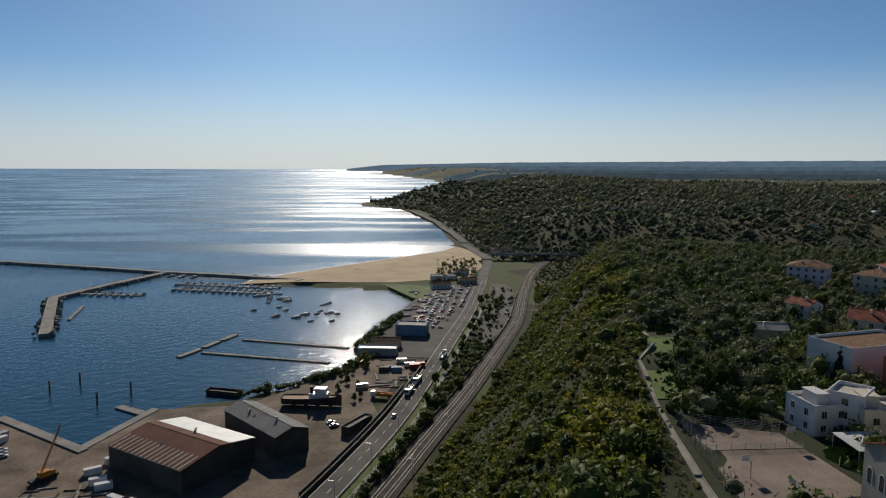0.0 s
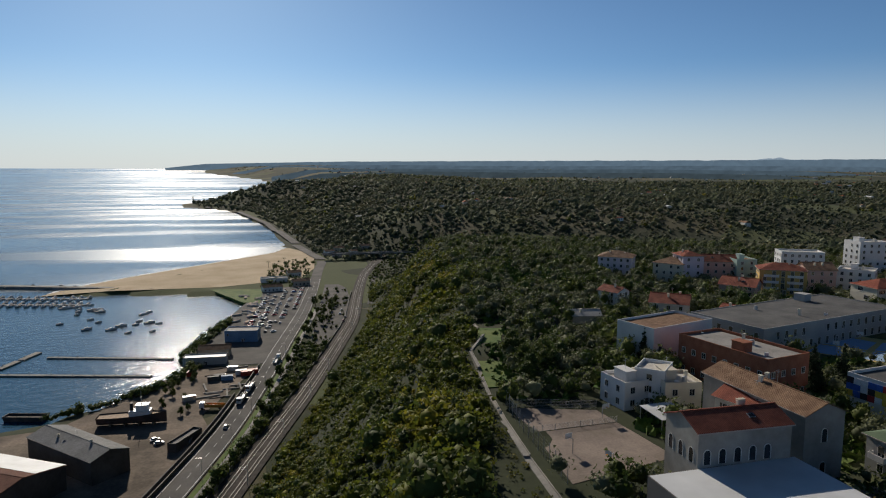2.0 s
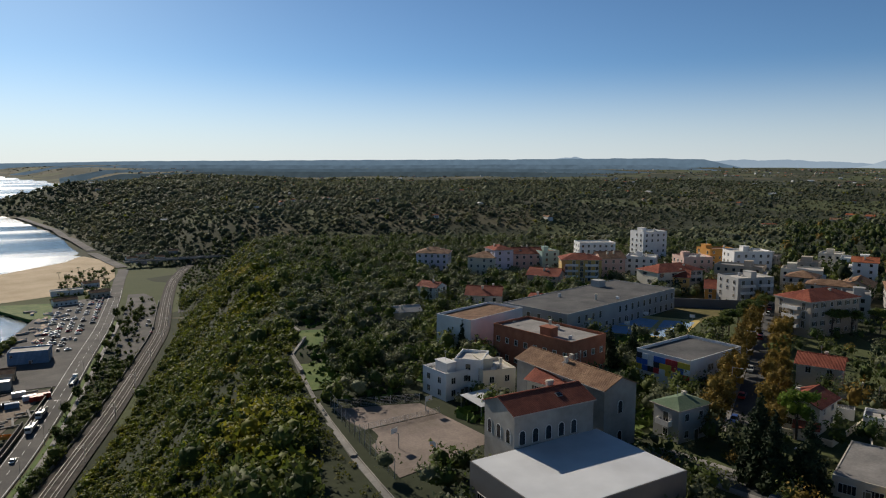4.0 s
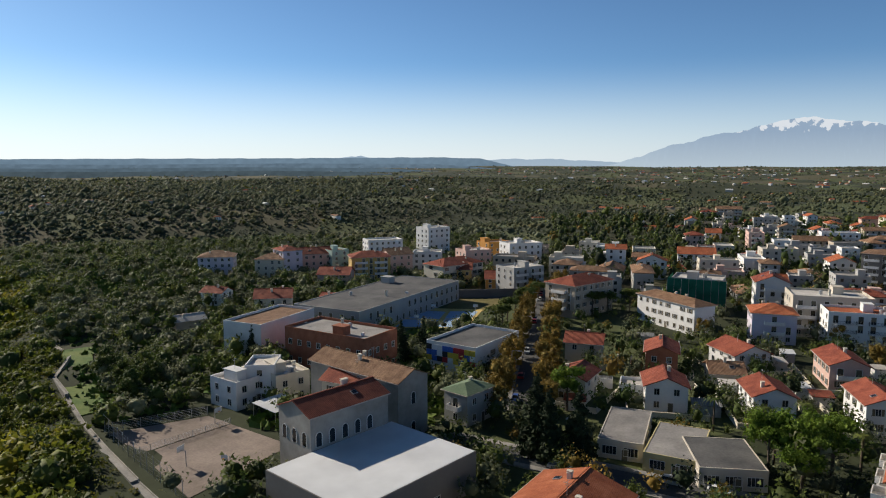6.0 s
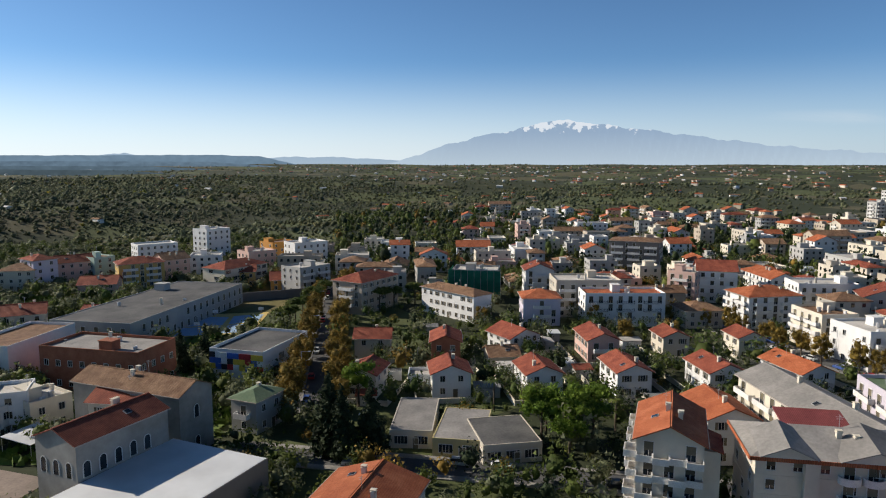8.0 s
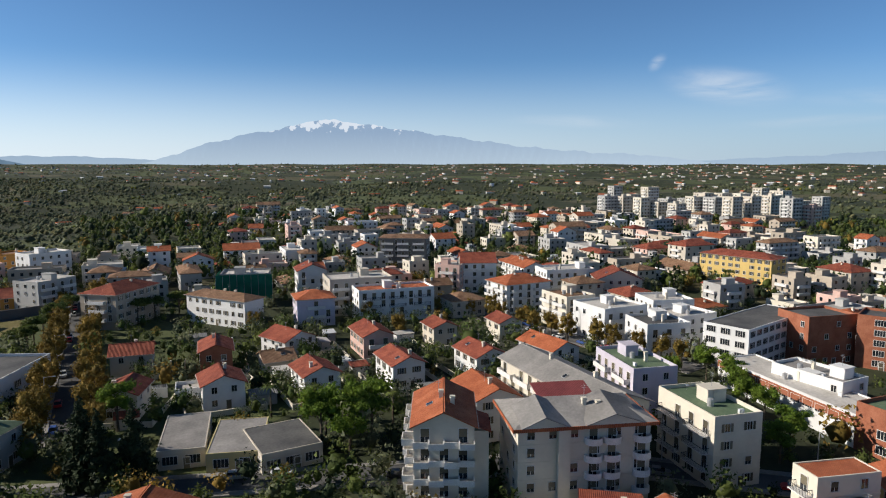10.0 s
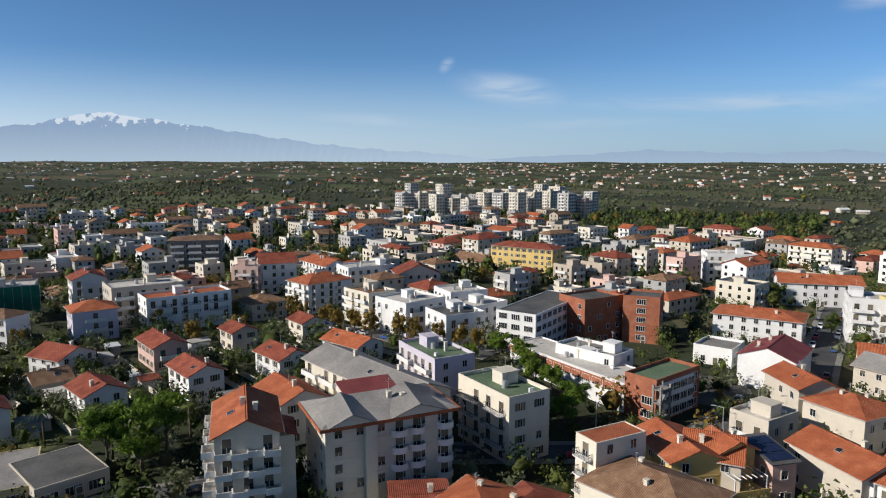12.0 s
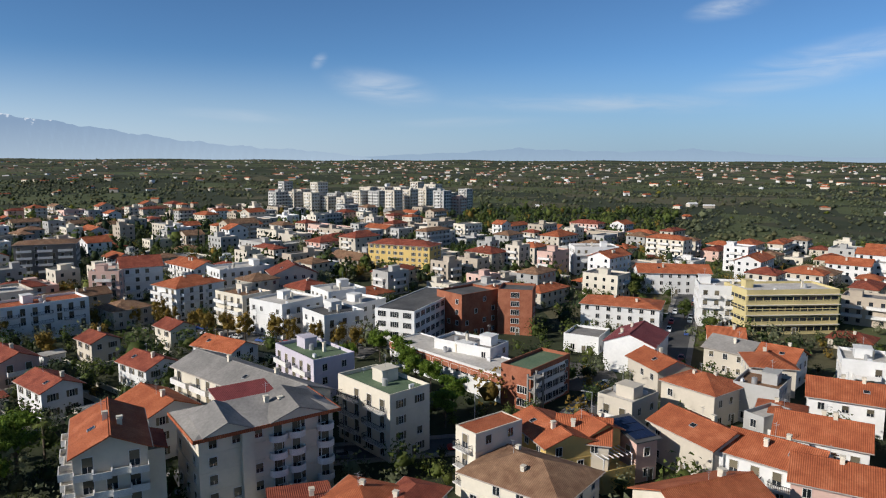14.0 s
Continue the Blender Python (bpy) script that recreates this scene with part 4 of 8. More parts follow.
block('town_house', 'white rendered town house with pale flat roof', 314.4, 303.0, -8.4, 17.2, 13.0, 16.0, roof='flat', ridge='x', wall='white', tile='pale', group='old town houses', balc='')
block('town_house', 'yellow rendered town house with red tiled roof', 242.1, 217.2, -50.8, 14.1, 13.0, 7.0, roof='gable', ridge='x', wall='yellow', tile='red', group='old town houses', balc='')
block('town_house', 'orange rendered town house with brown tiled roof', 312.3, 251.1, -17.5, 15.9, 13.0, 11.0, roof='flat', ridge='x', wall='orange', tile='brown', group='old town houses', balc='')
block('town_house', 'white rendered town house with pale flat roof', 304.0, 225.6, -26.2, 19.6, 13.0, 13.0, roof='flat', ridge='x', wall='white', tile='pale', group='old town houses', balc='')
block('town_house', 'pink rendered town house with pale flat roof', 280.9, 240.2, -22.6, 15.4, 13.0, 10.0, roof='flat', ridge='x', wall='pink', tile='pale', group='old town houses', balc='')
block('town_house', 'pink rendered town house with red tiled roof', 200.0, 257.0, -50.8, 14.8, 13.0, 5.0, roof='gable', ridge='x', wall='pink', tile='red', group='old town houses', balc='')
block('town_house', 'orange rendered town house with red tiled roof', 243.7, 193.3, -50.8, 11.5, 13.0, 5.0, roof='gable', ridge='x', wall='orange', tile='red', group='old town houses', balc='')
block('town_house', 'beige rendered town house with brown tiled roof', 192.1, 298.2, -50.8, 14.6, 13.0, 9.0, roof='hip', ridge='x', wall='beige', tile='brown', group='old town houses', balc='')
block('school_building', 'white and green-grey school block with red roof', 242.2, 219.6, -5.1, 26.0, 14.0, 9.0, roof='hip', wall='cream', tile='red', win='wide', category='school')
block('town_house', 'grey concrete house with terraces', 243.2, 180.7, -14.4, 16.8, 13.0, 11.0, roof='flat', wall='grey', tile='pale', group='old town houses', balc='s')
block('apartment_block', 'brick-tan four-storey block with red hipped roof', 224.0, 138.0, -5.4, 23.7, 13.7, 12.0, roof='hip', wall='tan', tile='red', win='shutter', balc='w', category='apartment block')
block('apartment_block', 'white three-storey block with long brown tiled roof and blank grey end', 226.8, 101.2, -22.4, 9.1, 27.8, 9.5, roof='hip', wall='white', tile='brown', win='shutter', sides='w', category='apartment block')
block('house', 'tall house with orange hipped roof and pale blue walls', 230.0, 70.1, -64.6, 12.9, 12.0, 9.5, roof='hip', wall='mauve', tile='orange', balc='s')
block('house', 'white house with red gable roof behind the orange one', 276.2, 85.2, -64.5, 11.7, 12.0, 12.0, roof='gable', ridge='y', wall='white', tile='red', balc='s')
block('apartment_block', 'long white apartment row with roof terraces', 240.8, 43.7, -64.6, 27.6, 12.0, 11.0, roof='flat', wall='white', tile='orange', balc='s', category='apartment block', style='bars')
block('apartment_block', 'white corner block with orange hipped roof and round balconies', 260.6, -1.7, -56.0, 19.8, 14.0, 11.0, roof='hip', wall='white', tile='orange', balc='sw', category='apartment block')
block('apartment_block', 'cream corner block with brown-edged flat roof', 235.3, -18.6, -59.5, 11.5, 15.2, 11.0, roof='flat', wall='cream', tile='brown', balc='sw', category='apartment block')
block('apartment_block', 'large grey-cream terraced apartment block', 251.5, 59.3, -64.6, 23.7, 16.0, 13.0, roof='flat', wall='beige', tile='pale', balc='s', category='apartment block')
block('apartment_block', 'building under green scaffold netting', 261.8, 107.4, -73.6, 18.6, 14.0, 12.0, roof='flat', wall='grey', tile='pale', category='apartment block', balc='s')
block('apartment_block', 'white apartment house with stepped gables', 300.5, 16.5, -80.7, 15.1, 16.0, 13.0, roof='gable', ridge='x', wall='white', tile='red', balc='sw', category='apartment block')
block('apartment_block', 'pink and cream balconied apartment house', 294.2, 26.8, -104.6, 11.2, 14.0, 12.0, roof='flat', wall='pink', tile='pale', balc='s', category='apartment block')
block('apartment_block', 'brown-roofed hotel with five rows of white balconies', 366.4, 59.4, -88.5, 25.2, 18.0, 16.0, roof='hip', wall='dark', tile='brown', balc='s', category='hotel', rise=1.5)
block('house', 'brown-roofed low house by the plane trees', 249.7, 19.1, -60.3, 13.2, 12.0, 6.0, roof='hip', wall='beige', tile='brown')
block('house', 'cream villa with gabled roof and arched loggia', 285.9, -42.2, -86.1, 17.9, 14.0, 9.0, roof='gable', ridge='y', wall='cream', tile='red')
block('apartment_block', 'white flat-roofed terrace houses', 299.3, -22.0, -70.8, 22.1, 14.0, 10.0, roof='flat', wall='white', tile='pale', balc='s', category='apartment block')
block('apartment_block', 'white modern block with roof terraces', 221.5, -30.9, -57.9, 17.0, 16.0, 10.5, roof='flat', wall='white', tile='pale', win='plain', balc='s', category='apartment block', group='white modern blocks')
block('apartment_block', 'white modern block with dark glazed roof gables', 201.6, -42.0, -72.8, 13.5, 13.7, 10.0, roof='flat', wall='white', tile='dark', balc='s', category='apartment block', group='white modern blocks')
block('apartment_block', 'white modern block with stair huts', 236.5, -51.2, -75.0, 14.6, 14.0, 10.0, roof='flat', wall='white', tile='pale', balc='s', category='apartment block', group='white modern blocks')
block('apartment_block', 'white modern terrace behind the school', 217.5, -53.1, -58.9, 16.0, 12.0, 9.0, roof='flat', wall='white', tile='pale', category='apartment block', group='white modern blocks')
block('apartment_block', 'pale pink four-storey block with green roof terrace', 153.6, -27.4, -71.2, 10.4, 18.1, 12.0, roof='flat', wall='mauve', tile='green', win='plain', balc='w', category='apartment block')
block('apartment_block', 'cream four-storey block with weathered facade and green roof', 124.9, -35.6, -68.8, 9.6, 16.9, 12.5, roof='flat', wall='cream', tile='green', win='shutter', balc='w', style='bars', category='apartment block')
block('school_building', 'brick and white school wing with wide concrete roof deck', 157.9, -64.8, -68.6, 11.2, 41.5, 6.5, roof='flat', wall='white', tile='pale', win='wide', parapet=0.4, category='school')
block('school_building', 'white upper school storey with roof plant', 159.3, -69.4, -146.8, 17.3, 9.0, 8.5, roof='flat', wall='white', tile='grey', category='school', fill=0.4)
block('school_building', 'three-storey red brick school tower with square windows', 196.3, -101.8, -123.9, 11.0, 12.0, 14.0, roof='flat', wall='brick', tile='dark', win='wide', category='school', hut=False, step=8, fill=0.75)
block('school_building', 'brick school wing in shade', 199.7, -85.5, -70.3, 15.8, 12.0, 13.5, roof='flat', wall='brick', tile='dark', win='plain', category='school', hut=False, fill=0.5)
block('school_building', 'white school arm with dark felt roof', 200.7, -70.0, -44.4, 36.8, 13.0, 12.0, roof='flat', wall='white', tile='dark', win='wide', category='school', hut=False, fill=0.9, parapet=0.3)
block('school_building', 'school gym with green felt roof', 137.0, -76.4, -61.2, 17.2, 8.0, 9.0, roof='flat', wall='brick', tile='green', win='wide', category='school', hut=False, fill=0.7)
block('hall', 'white hall with maroon gable roof and a painted mural', 150.3, -114.7, -140.1, 13.4, 17.0, 8.0, roof='gable', ridge='y', wall='white', tile='maroon', fill=0.0, first=False, category='hall', rise=2.6, over=0.3)
block('house', 'low grey annex with flat roof beside the hall', 170.2, -111.9, -140.0, 10.5, 12.0, 4.5, roof='flat', wall='white', tile='grey', category='hall', hut=False)
block('apartment_block', 'beige block with flat red terrace roof and flowered balconies', 99.7, -46.9, -73.1, 10.4, 5.1, 12.0, roof='flat', wall='cream', tile='orange', balc='w', category='apartment block', parapet=0.2, hut=False, style='bars')
block('house', 'house with broad dark brown hipped roof', 88.4, -48.7, -58.5, 13.0, 17.0, 8.0, roof='hip', wall='cream', tile='brown')
block('house', 'yellow house with orange roof and porthole windows', 101.4, -59.6, -90.1, 9.2, 13.5, 8.5, roof='gable', ridge='y', wall='yellow', tile='orange', rise=1.6)
block('house', 'yellow house with orange roof and pergola terrace', 99.0, -67.0, -85.7, 6.8, 6.6, 9.0, roof='gable', ridge='y', wall='yellow', tile='orange', rise=1.4)
block('house', 'house with weathered orange tiled roof', 100.0, -65.8, -126.2, 8.9, 11.0, 8.0, roof='gable', ridge='x', wall='beige', tile='orange')
block('house', 'pink house with solar panels on its roof', 97.1, -74.0, -87.0, 4.5, 7.9, 7.5, roof='shed', wall='pink', tile='dark', rise=1.5)
block('house', 'house with bright orange roof at the street corner', 73.2, -69.3, -90.8, 15.4, 14.0, 7.0, roof='gable', ridge='x', wall='cream', tile='orange')
block('house', 'beige house with small orange-roofed attic', 114.6, -85.9, -68.4, 10.1, 8.2, 7.0, roof='flat', wall='beige', tile='pale', balc='w')
block('house', 'tan house with broad hipped orange roofs', 114.4, -105.6, -75.1, 12.2, 13.0, 7.5, roof='hip', wall='beige', tile='orange', rise=2.2)
block('house', 'tan house with brown roof on a lane', 130.7, -106.7, -95.1, 9.3, 13.0, 7.5, roof='gable', ridge='y', wall='beige', tile='orange')
block('house', 'house with grey roof among tiled ones', 137.3, -136.7, -159.7, 11.9, 11.0, 6.5, roof='gable', ridge='x', wall='beige', tile='grey')
block('house', 'white house with orange roof and roof terrace', 125.2, -139.8, -154.2, 9.0, 12.0, 7.0, roof='gable', ridge='x', wall='white', tile='orange')
block('house', 'long white terrace with orange tiled roof', 82.1, -92.4, -154.2, 14.4, 11.0, 7.0, roof='gable', ridge='x', wall='white', tile='orange', balc='s', style='bars', win='shutter')
block('house', 'small white annex with pale roof', 89.4, -85.8, -160.7, 6.1, 6.0, 6.0, roof='flat', wall='white', tile='pale', hut=False)
block('house', 'beige house wall with weathered orange roof', 93.9, -86.5, -174.7, 14.9, 10.0, 7.5, roof='gable', ridge='x', wall='beige', tile='orange', fill=0.3)
block('house', 'grey and white house with flat terrace', 94.4, -102.9, -79.6, 8.5, 4.2, 8.0, roof='flat', wall='grey', tile='pale', balc='s')
block('house', 'house with orange roof behind grey walls', 109.1, -116.9, -150.0, 9.2, 11.0, 8.0, roof='flat', wall='grey', tile='brown', fill=0.3)
block('house', 'house with flat red tiled terrace roof', 96.1, -14.7, -94.8, 8.5, 13.0, 5.0, roof='gable', ridge='x', wall='cream', tile='red', rise=1.0)
block('house', 'house with orange hipped roof by the street', 93.1, -23.1, -133.2, 10.0, 11.0, 6.0, roof='hip', wall='grey', tile='orange')
block('house', 'house with red hipped roof by the street', 90.5, -29.8, -136.3, 7.1, 11.0, 6.0, roof='hip', wall='grey', tile='red')
block('office_building', 'yellow office block with rows of ribbon windows', 168.0, -185.1, -106.5, 31.4, 15.0, 14.0, roof='flat', wall='pale_yellow', tile='pale', win='wide', category='office', balc='', fill=0.0)
block('apartment_block', 'white block with balconies beside the yellow office', 181.8, -172.4, -125.4, 15.0, 14.0, 13.5, roof='flat', wall='white', tile='pale', balc='s', category='apartment block')
block('house', 'white house with orange roof at the town edge', 95.7, -107.7, -141.1, 8.1, 12.0, 7.0, roof='hip', wall='white', tile='orange')
block('house', 'white terrace house with red roof and solar panels', 85.5, -106.6, -141.9, 14.6, 12.0, 7.5, roof='gable', ridge='x', wall='white', tile='orange', balc='s')
block('house', 'pink house with orange roof and flowering creeper', 73.2, -95.3, -140.6, 12.5, 11.0, 6.5, roof='gable', ridge='x', wall='pink', tile='orange')
block('house', 'white house with orange roof', 100.1, -130.5, -138.9, 13.8, 12.0, 7.0, roof='gable', ridge='x', wall='white', tile='orange')
block('house', 'cream flat house behind a hedge', 116.9, -158.2, -136.1, 10.6, 12.0, 7.0, roof='flat', wall='white', tile='pale', balc='s')
block('house', 'orange-roofed house with attic', 123.1, -133.1, -123.1, 9.9, 12.0, 7.0, roof='hip', wall='cream', tile='orange')
block('house', 'low orange-roofed house by the lane', 147.8, -143.2, -128.6, 9.4, 11.0, 6.5, roof='gable', ridge='x', wall='tan', tile='orange')
block('apartment_block', 'long low white block with orange roof across the square', 189.9, -138.5, -133.6, 25.3, 15.0, 8.0, roof='hip', wall='white', tile='orange', category='apartment block', rise=2)
block('apartment_block', 'yellow four-storey block with red roof', 321.1, -103.2, -135.6, 33.9, 13.0, 14.0, roof='hip', wall='yellow', tile='red', category='apartment block', rise=2.2, win='shutter')
block('apartment_block', 'white glazed block with balconies', 287.2, -190.9, -109.7, 21.8, 14.0, 13.0, roof='flat', wall='white', tile='pale', balc='s', category='apartment block')
block('apartment_block', 'white row houses along the square', 233.7, -194.9, -117.7, 29.3, 13.0, 9.0, roof='gable', ridge='x', wall='white', tile='orange', category='apartment block')

# ---- town filled in behind the named houses ----
def free(x, y, r):
    return all(math.hypot(x - a, y - b) > r + c * 0.85 for a, b, c in BUILT)


OPEN_PLOTS = [(195, 172, 34), (62, 125, 26), (128, 36, 16), (125, 58, 14), (160, -90, 14), (182, -96, 20)]
AVENUES = [((119, 90), (262, 181), 9), ((126, -12), (118, -60), 7), ((150, -125), (262, -232), 8), ((240, 8), (190, -45), 10), ((104, 82), (126, -12), 6)]


def off_avenue(x, y, r):
    p = Vector((x, y))
    for a, b, w in AVENUES:
        a, b = Vector(a), Vector(b)
        t = max(0, min(1, (p - a).dot(b - a) / (b - a).length_squared))
        if (a + (b - a) * t - p).length < w + r * 0.8:
            return False
    return all(math.hypot(x - a, y - b) > c + r * 0.7 for a, b, c in OPEN_PLOTS)


rng = random.Random(5)
TOWN_KINDS = [("grey", "grey", "flat"), ("tan", "grey", "flat"), ("white", "pale", "flat"), ("beige", "red", "hip"), ("cream", "orange", "hip"), ("beige", "orange", "gable"), ("cream", "pale", "flat"), ("pink", "red", "hip"), ("tan", "grey", "flat"), ("grey", "brown", "hip"),
              ("white", "orange", "gable"), ("grey", "grey", "flat"), ("beige", "brown", "hip"), ("pink", "grey", "flat"), ("tan", "brown", "gable"), ("cream", "grey", "flat"), ("grey", "pale", "flat"), ("beige", "pale", "flat")]
WORDS = {"white": "white rendered", "cream": "cream rendered", "beige": "beige rendered", "pink": "pink rendered", "grey": "grey rendered", "yellow": "yellow rendered", "tan": "tan rendered", "ochre": "ochre rendered",
         "pale": "pale flat terrace", "red": "red tiled", "orange": "orange tiled", "brown": "brown tiled", "grey2": "grey flat"}
# high-rise quarter
for k in range(24):
    px, row = k % 12, k // 12
    az = radians(-97.5 - px * 1.35 - row * 0.6)
    d = 690 + row * 70 + rng.uniform(-30, 40)
    x, y = -math.sin(az) * d, math.cos(az) * d
    wl = rng.choice(("cream", "beige", "grey", "pink", "beige"))
    if free(x, y, 8):
        block("tower_block", "tall %s residential tower with stacked balconies" % WORDS[wl], x, y, -60 + rng.choice((0, 90)), rng.uniform(11, 16), 12, rng.choice((18, 22, 25, 29)), roof="flat", wall=wl, tile="pale",
              balc="sw", group="residential towers", category="tower block", detail=0, step=3.4)

for i in range(-16, 50):
    for j in range(-22, 30):
        a = radians(-28)
        gx, gy = i * 20 + rng.uniform(-5, 5) + 7 * math.sin(j * 0.9), j * 22 + rng.uniform(-5, 5) + 8 * math.sin(i * 0.7)
        x, y = 250 + gx * math.cos(a) - gy * math.sin(a), gx * math.sin(a) + gy * math.cos(a)
        d, az = math.hypot(x, y), math.degrees(math.atan2(-x, y))
        pick, kind = rng.random(), rng.choice(TOWN_KINDS)
        w, dd, fl = rng.choice((rng.uniform(8, 12), rng.uniform(11, 17), rng.uniform(16, 24))), rng.uniform(8, 14), rng.choice((1, 2, 2, 3, 3, 3, 4))
        if not (-157 < az < -47) or d < 95 or d > 760:
            continue
        if az > -56 and d < 240 or az > -66 and d > 430 or az > -52 and d > 320:
            continue
        if d > 520 and (az < -112 or pick > 0.6):
            continue
        if d > 470 and az < -128:
            continue
        if d < 230 and az > -95:
            continue
        if pick > 0.89 or not free(x, y, 9) or not off_avenue(x, y, 8):
            continue
        near = d < 185
        fl = min(fl, 3) if d < 230 else fl
        if az < -118 and kind[1] in ("pale", "grey") and rng.random() < 0.5:
            kind = ("beige", "orange", "hip")
        block("apartment_block" if fl > 3 else "town_house", "%s %s with %s roof" % (WORDS[kind[0]], "apartment block" if fl > 3 else "town house", WORDS["grey2" if kind[1] == "grey" else kind[1]]),
              x, y, -28 - 35 + rng.choice((0, 90)) + rng.uniform(-4, 4), w, dd, fl * 3.05, roof=kind[2], ridge="x", wall=kind[0], tile=kind[1], win=rng.choice(("plain", "shutter")),
              balc=rng.choice(("", "s", "sw", "w")) if fl > 2 else "", group="town houses", category="apartment block" if fl > 3 else "house", detail=1 if near else 0, step=3.4 if near else 3.2, sides="sw")

# ---- harbour ----
M_RED = surface("red_machine_paint", (0.45, 0.05, 0.03), (0.55, 0.08, 0.05), 0.5, 0.5, 0.1)
M_ORANGE = surface("crane_orange_paint", (0.5, 0.2, 0.03), (0.6, 0.27, 0.05), 0.5, 0.5, 0.1)
M_BLUE = surface("blue_cladding", (0.12, 0.22, 0.36), (0.18, 0.3, 0.46), 0.2, 0.6, 0.3, stripes=0.5)
M_HULL = surface("white_boat_hull", (0.68, 0.68, 0.67), (0.78, 0.78, 0.77), 0.5, 0.35, 0.05, vary=0.1)
M_HULL_DARK = surface("dark_ship_hull", (0.05, 0.045, 0.045), (0.12, 0.08, 0.07), 0.25, 0.7, 0.2)
M_DECK = surface("boat_deck", (0.35, 0.24, 0.16), (0.48, 0.36, 0.26), 0.6, 0.8, 0.1)
M_TIMBER = surface("weathered_timber", (0.13, 0.1, 0.075), (0.24, 0.19, 0.15), 0.5, 0.9, 0.3)
M_SHED = surface("shed_cladding", (0.07, 0.063, 0.056), (0.12, 0.11, 0.1), 0.1, 0.7, 0.3, fine=1.0)
WALLS["shed"], WALLS["blue"] = M_SHED, M_BLUE


def sheet(name, corners, z, mat, label, category, thick=0.3, lift=0.0):
    s = Shape().slab([(x, y, (z if z is not None else ground_z(x, y)) + lift) for x, y in corners], thick)
    ob = new(name, s.mesh(name, mat))
    return tagged(ob, label, category, kind="structure")


def along(a, b):
    a, b = Vector(a), Vector(b)
    return a, b, (b - a).length, math.degrees(math.atan2(b.y - a.y, b.x - a.x))


sheet("quay_yard", [(-146, 200), (-41, 212), (-24, 285), (-36, 330), (-134, 312), (-146, 262)], 2.4, M_DIRT, "dusty bare earth of the harbour yard", "yard", 3.0, 0.16)
sheet("quay_yard_west", [(-330, 170), (-146, 205), (-146, 262), (-203, 298), (-330, 380)], 2.4, M_DIRT, "dusty quay with pale bare earth", "yard", 3.0, 0.12)
sheet("boatyard", [(-95, 318), (-34, 322), (-10, 398), (-48, 402), (-60, 378)], 2.4, M_DIRT, "boatyard with packed earth and tracks", "yard", 3.0, 0.2)
sheet("car_park", [(-52, 404), (-4, 402), (28, 560), (46, 690), (-10, 640), (-24, 584), (-38, 512)], 2.4, M_PALE_ASPHALT, "harbour car park, worn asphalt", "car park", 3.0, 0.2)
sheet("station_square", [(20, 430), (42, 455), (62, 540), (66, 640), (52, 700), (36, 560)], 2.5, M_PALE_ASPHALT, "pale asphalt square beside the railway", "square", 2.0, 0.25)
sheet("harbour_lawn", [(-60, 662), (-10, 650), (-12, 585), (-26, 590)], 2.4, M_GRASS, "strip of green lawn behind the mole", "lawn", 2.0, 0.25)
sheet("quay_wall", [(-203, 298), (-146, 262), (-144, 266), (-201, 302)], 3.1, M_CONCRETE, "low concrete quay wall at the water", "quay wall", 4.0)
sheet("quay_wall_east", [(-146, 262), (-134, 312), (-138, 313), (-150, 265)], 2.9, M_CONCRETE, "concrete quay edge", "quay wall", 4.0)

NB = 60
bv, bf = [], []
for i in range(NB + 1):
    yy = 668 + (985 - 668) * i / NB
    x0 = float(np.interp(yy, SHORE_Y, SHORE_X)) + 1
    x1 = float(np.interp(yy, [668, 700, 770, 860, 925, 985], [-50, 26, 44, 50, 40, 22]))
    for k in range(9):
        xx = x0 + (x1 - x0) * k / 8
        bv.append((xx, yy, max(0.12 + float(sea_rise(math.hypot(xx, yy))), ground_z(xx, yy) + 0.2)))
for i in range(NB):
    for k in range(8):
        bf.append((i * 9 + k, i * 9 + k + 1, (i + 1) * 9 + k + 1, (i + 1) * 9 + k))
tagged(mesh_object("beach", bv, bf, M_SAND, smooth=True), "wide curved beach of tan sand", "beach", kind="structure")
M_FOAM = surface("sea_foam", (0.7, 0.72, 0.72), (0.82, 0.83, 0.83), 0.4, 0.8, 0.3)
fv, ff = [], []
for i in range(121):
    yy = 680 + 300 * i / 120
    x0 = float(np.interp(yy, SHORE_Y, SHORE_X)) + 1.5 * math.sin(i * 0.9) - 0.5
    wd = 1.2 + 1.1 * abs(math.sin(i * 0.37)) + rng.random() * 0.8
    zz = float(sea_rise(math.hypot(x0, yy))) + 0.16
    fv += [(x0 - wd, yy + wd * 0.6, zz), (x0 + wd * 0.5, yy - wd * 0.3, zz + 0.05)]
    if i:
        ff.append((2 * i - 2, 2 * i - 1, 2 * i + 1, 2 * i))
tagged(mesh_object("surf", fv, ff, M_FOAM), "thin white line of surf on the beach", "surf", kind="stuff")

# moles: a concrete crest between banks of armour rock
rock_meshes = []
for k in range(5):
    bm = bmesh.new()
    bmesh.ops.create_icosphere(bm, subdivisions=1, radius=1.0)
    r = random.Random(k)
    for v in bm.verts:
        v.co *= r.uniform(0.7, 1.15)
    me = bpy.data.meshes.new("rock")
    bm.to_mesh(me)
    bm.free()
    me.materials.append(M_ROCK)
    rock_meshes.append(me)


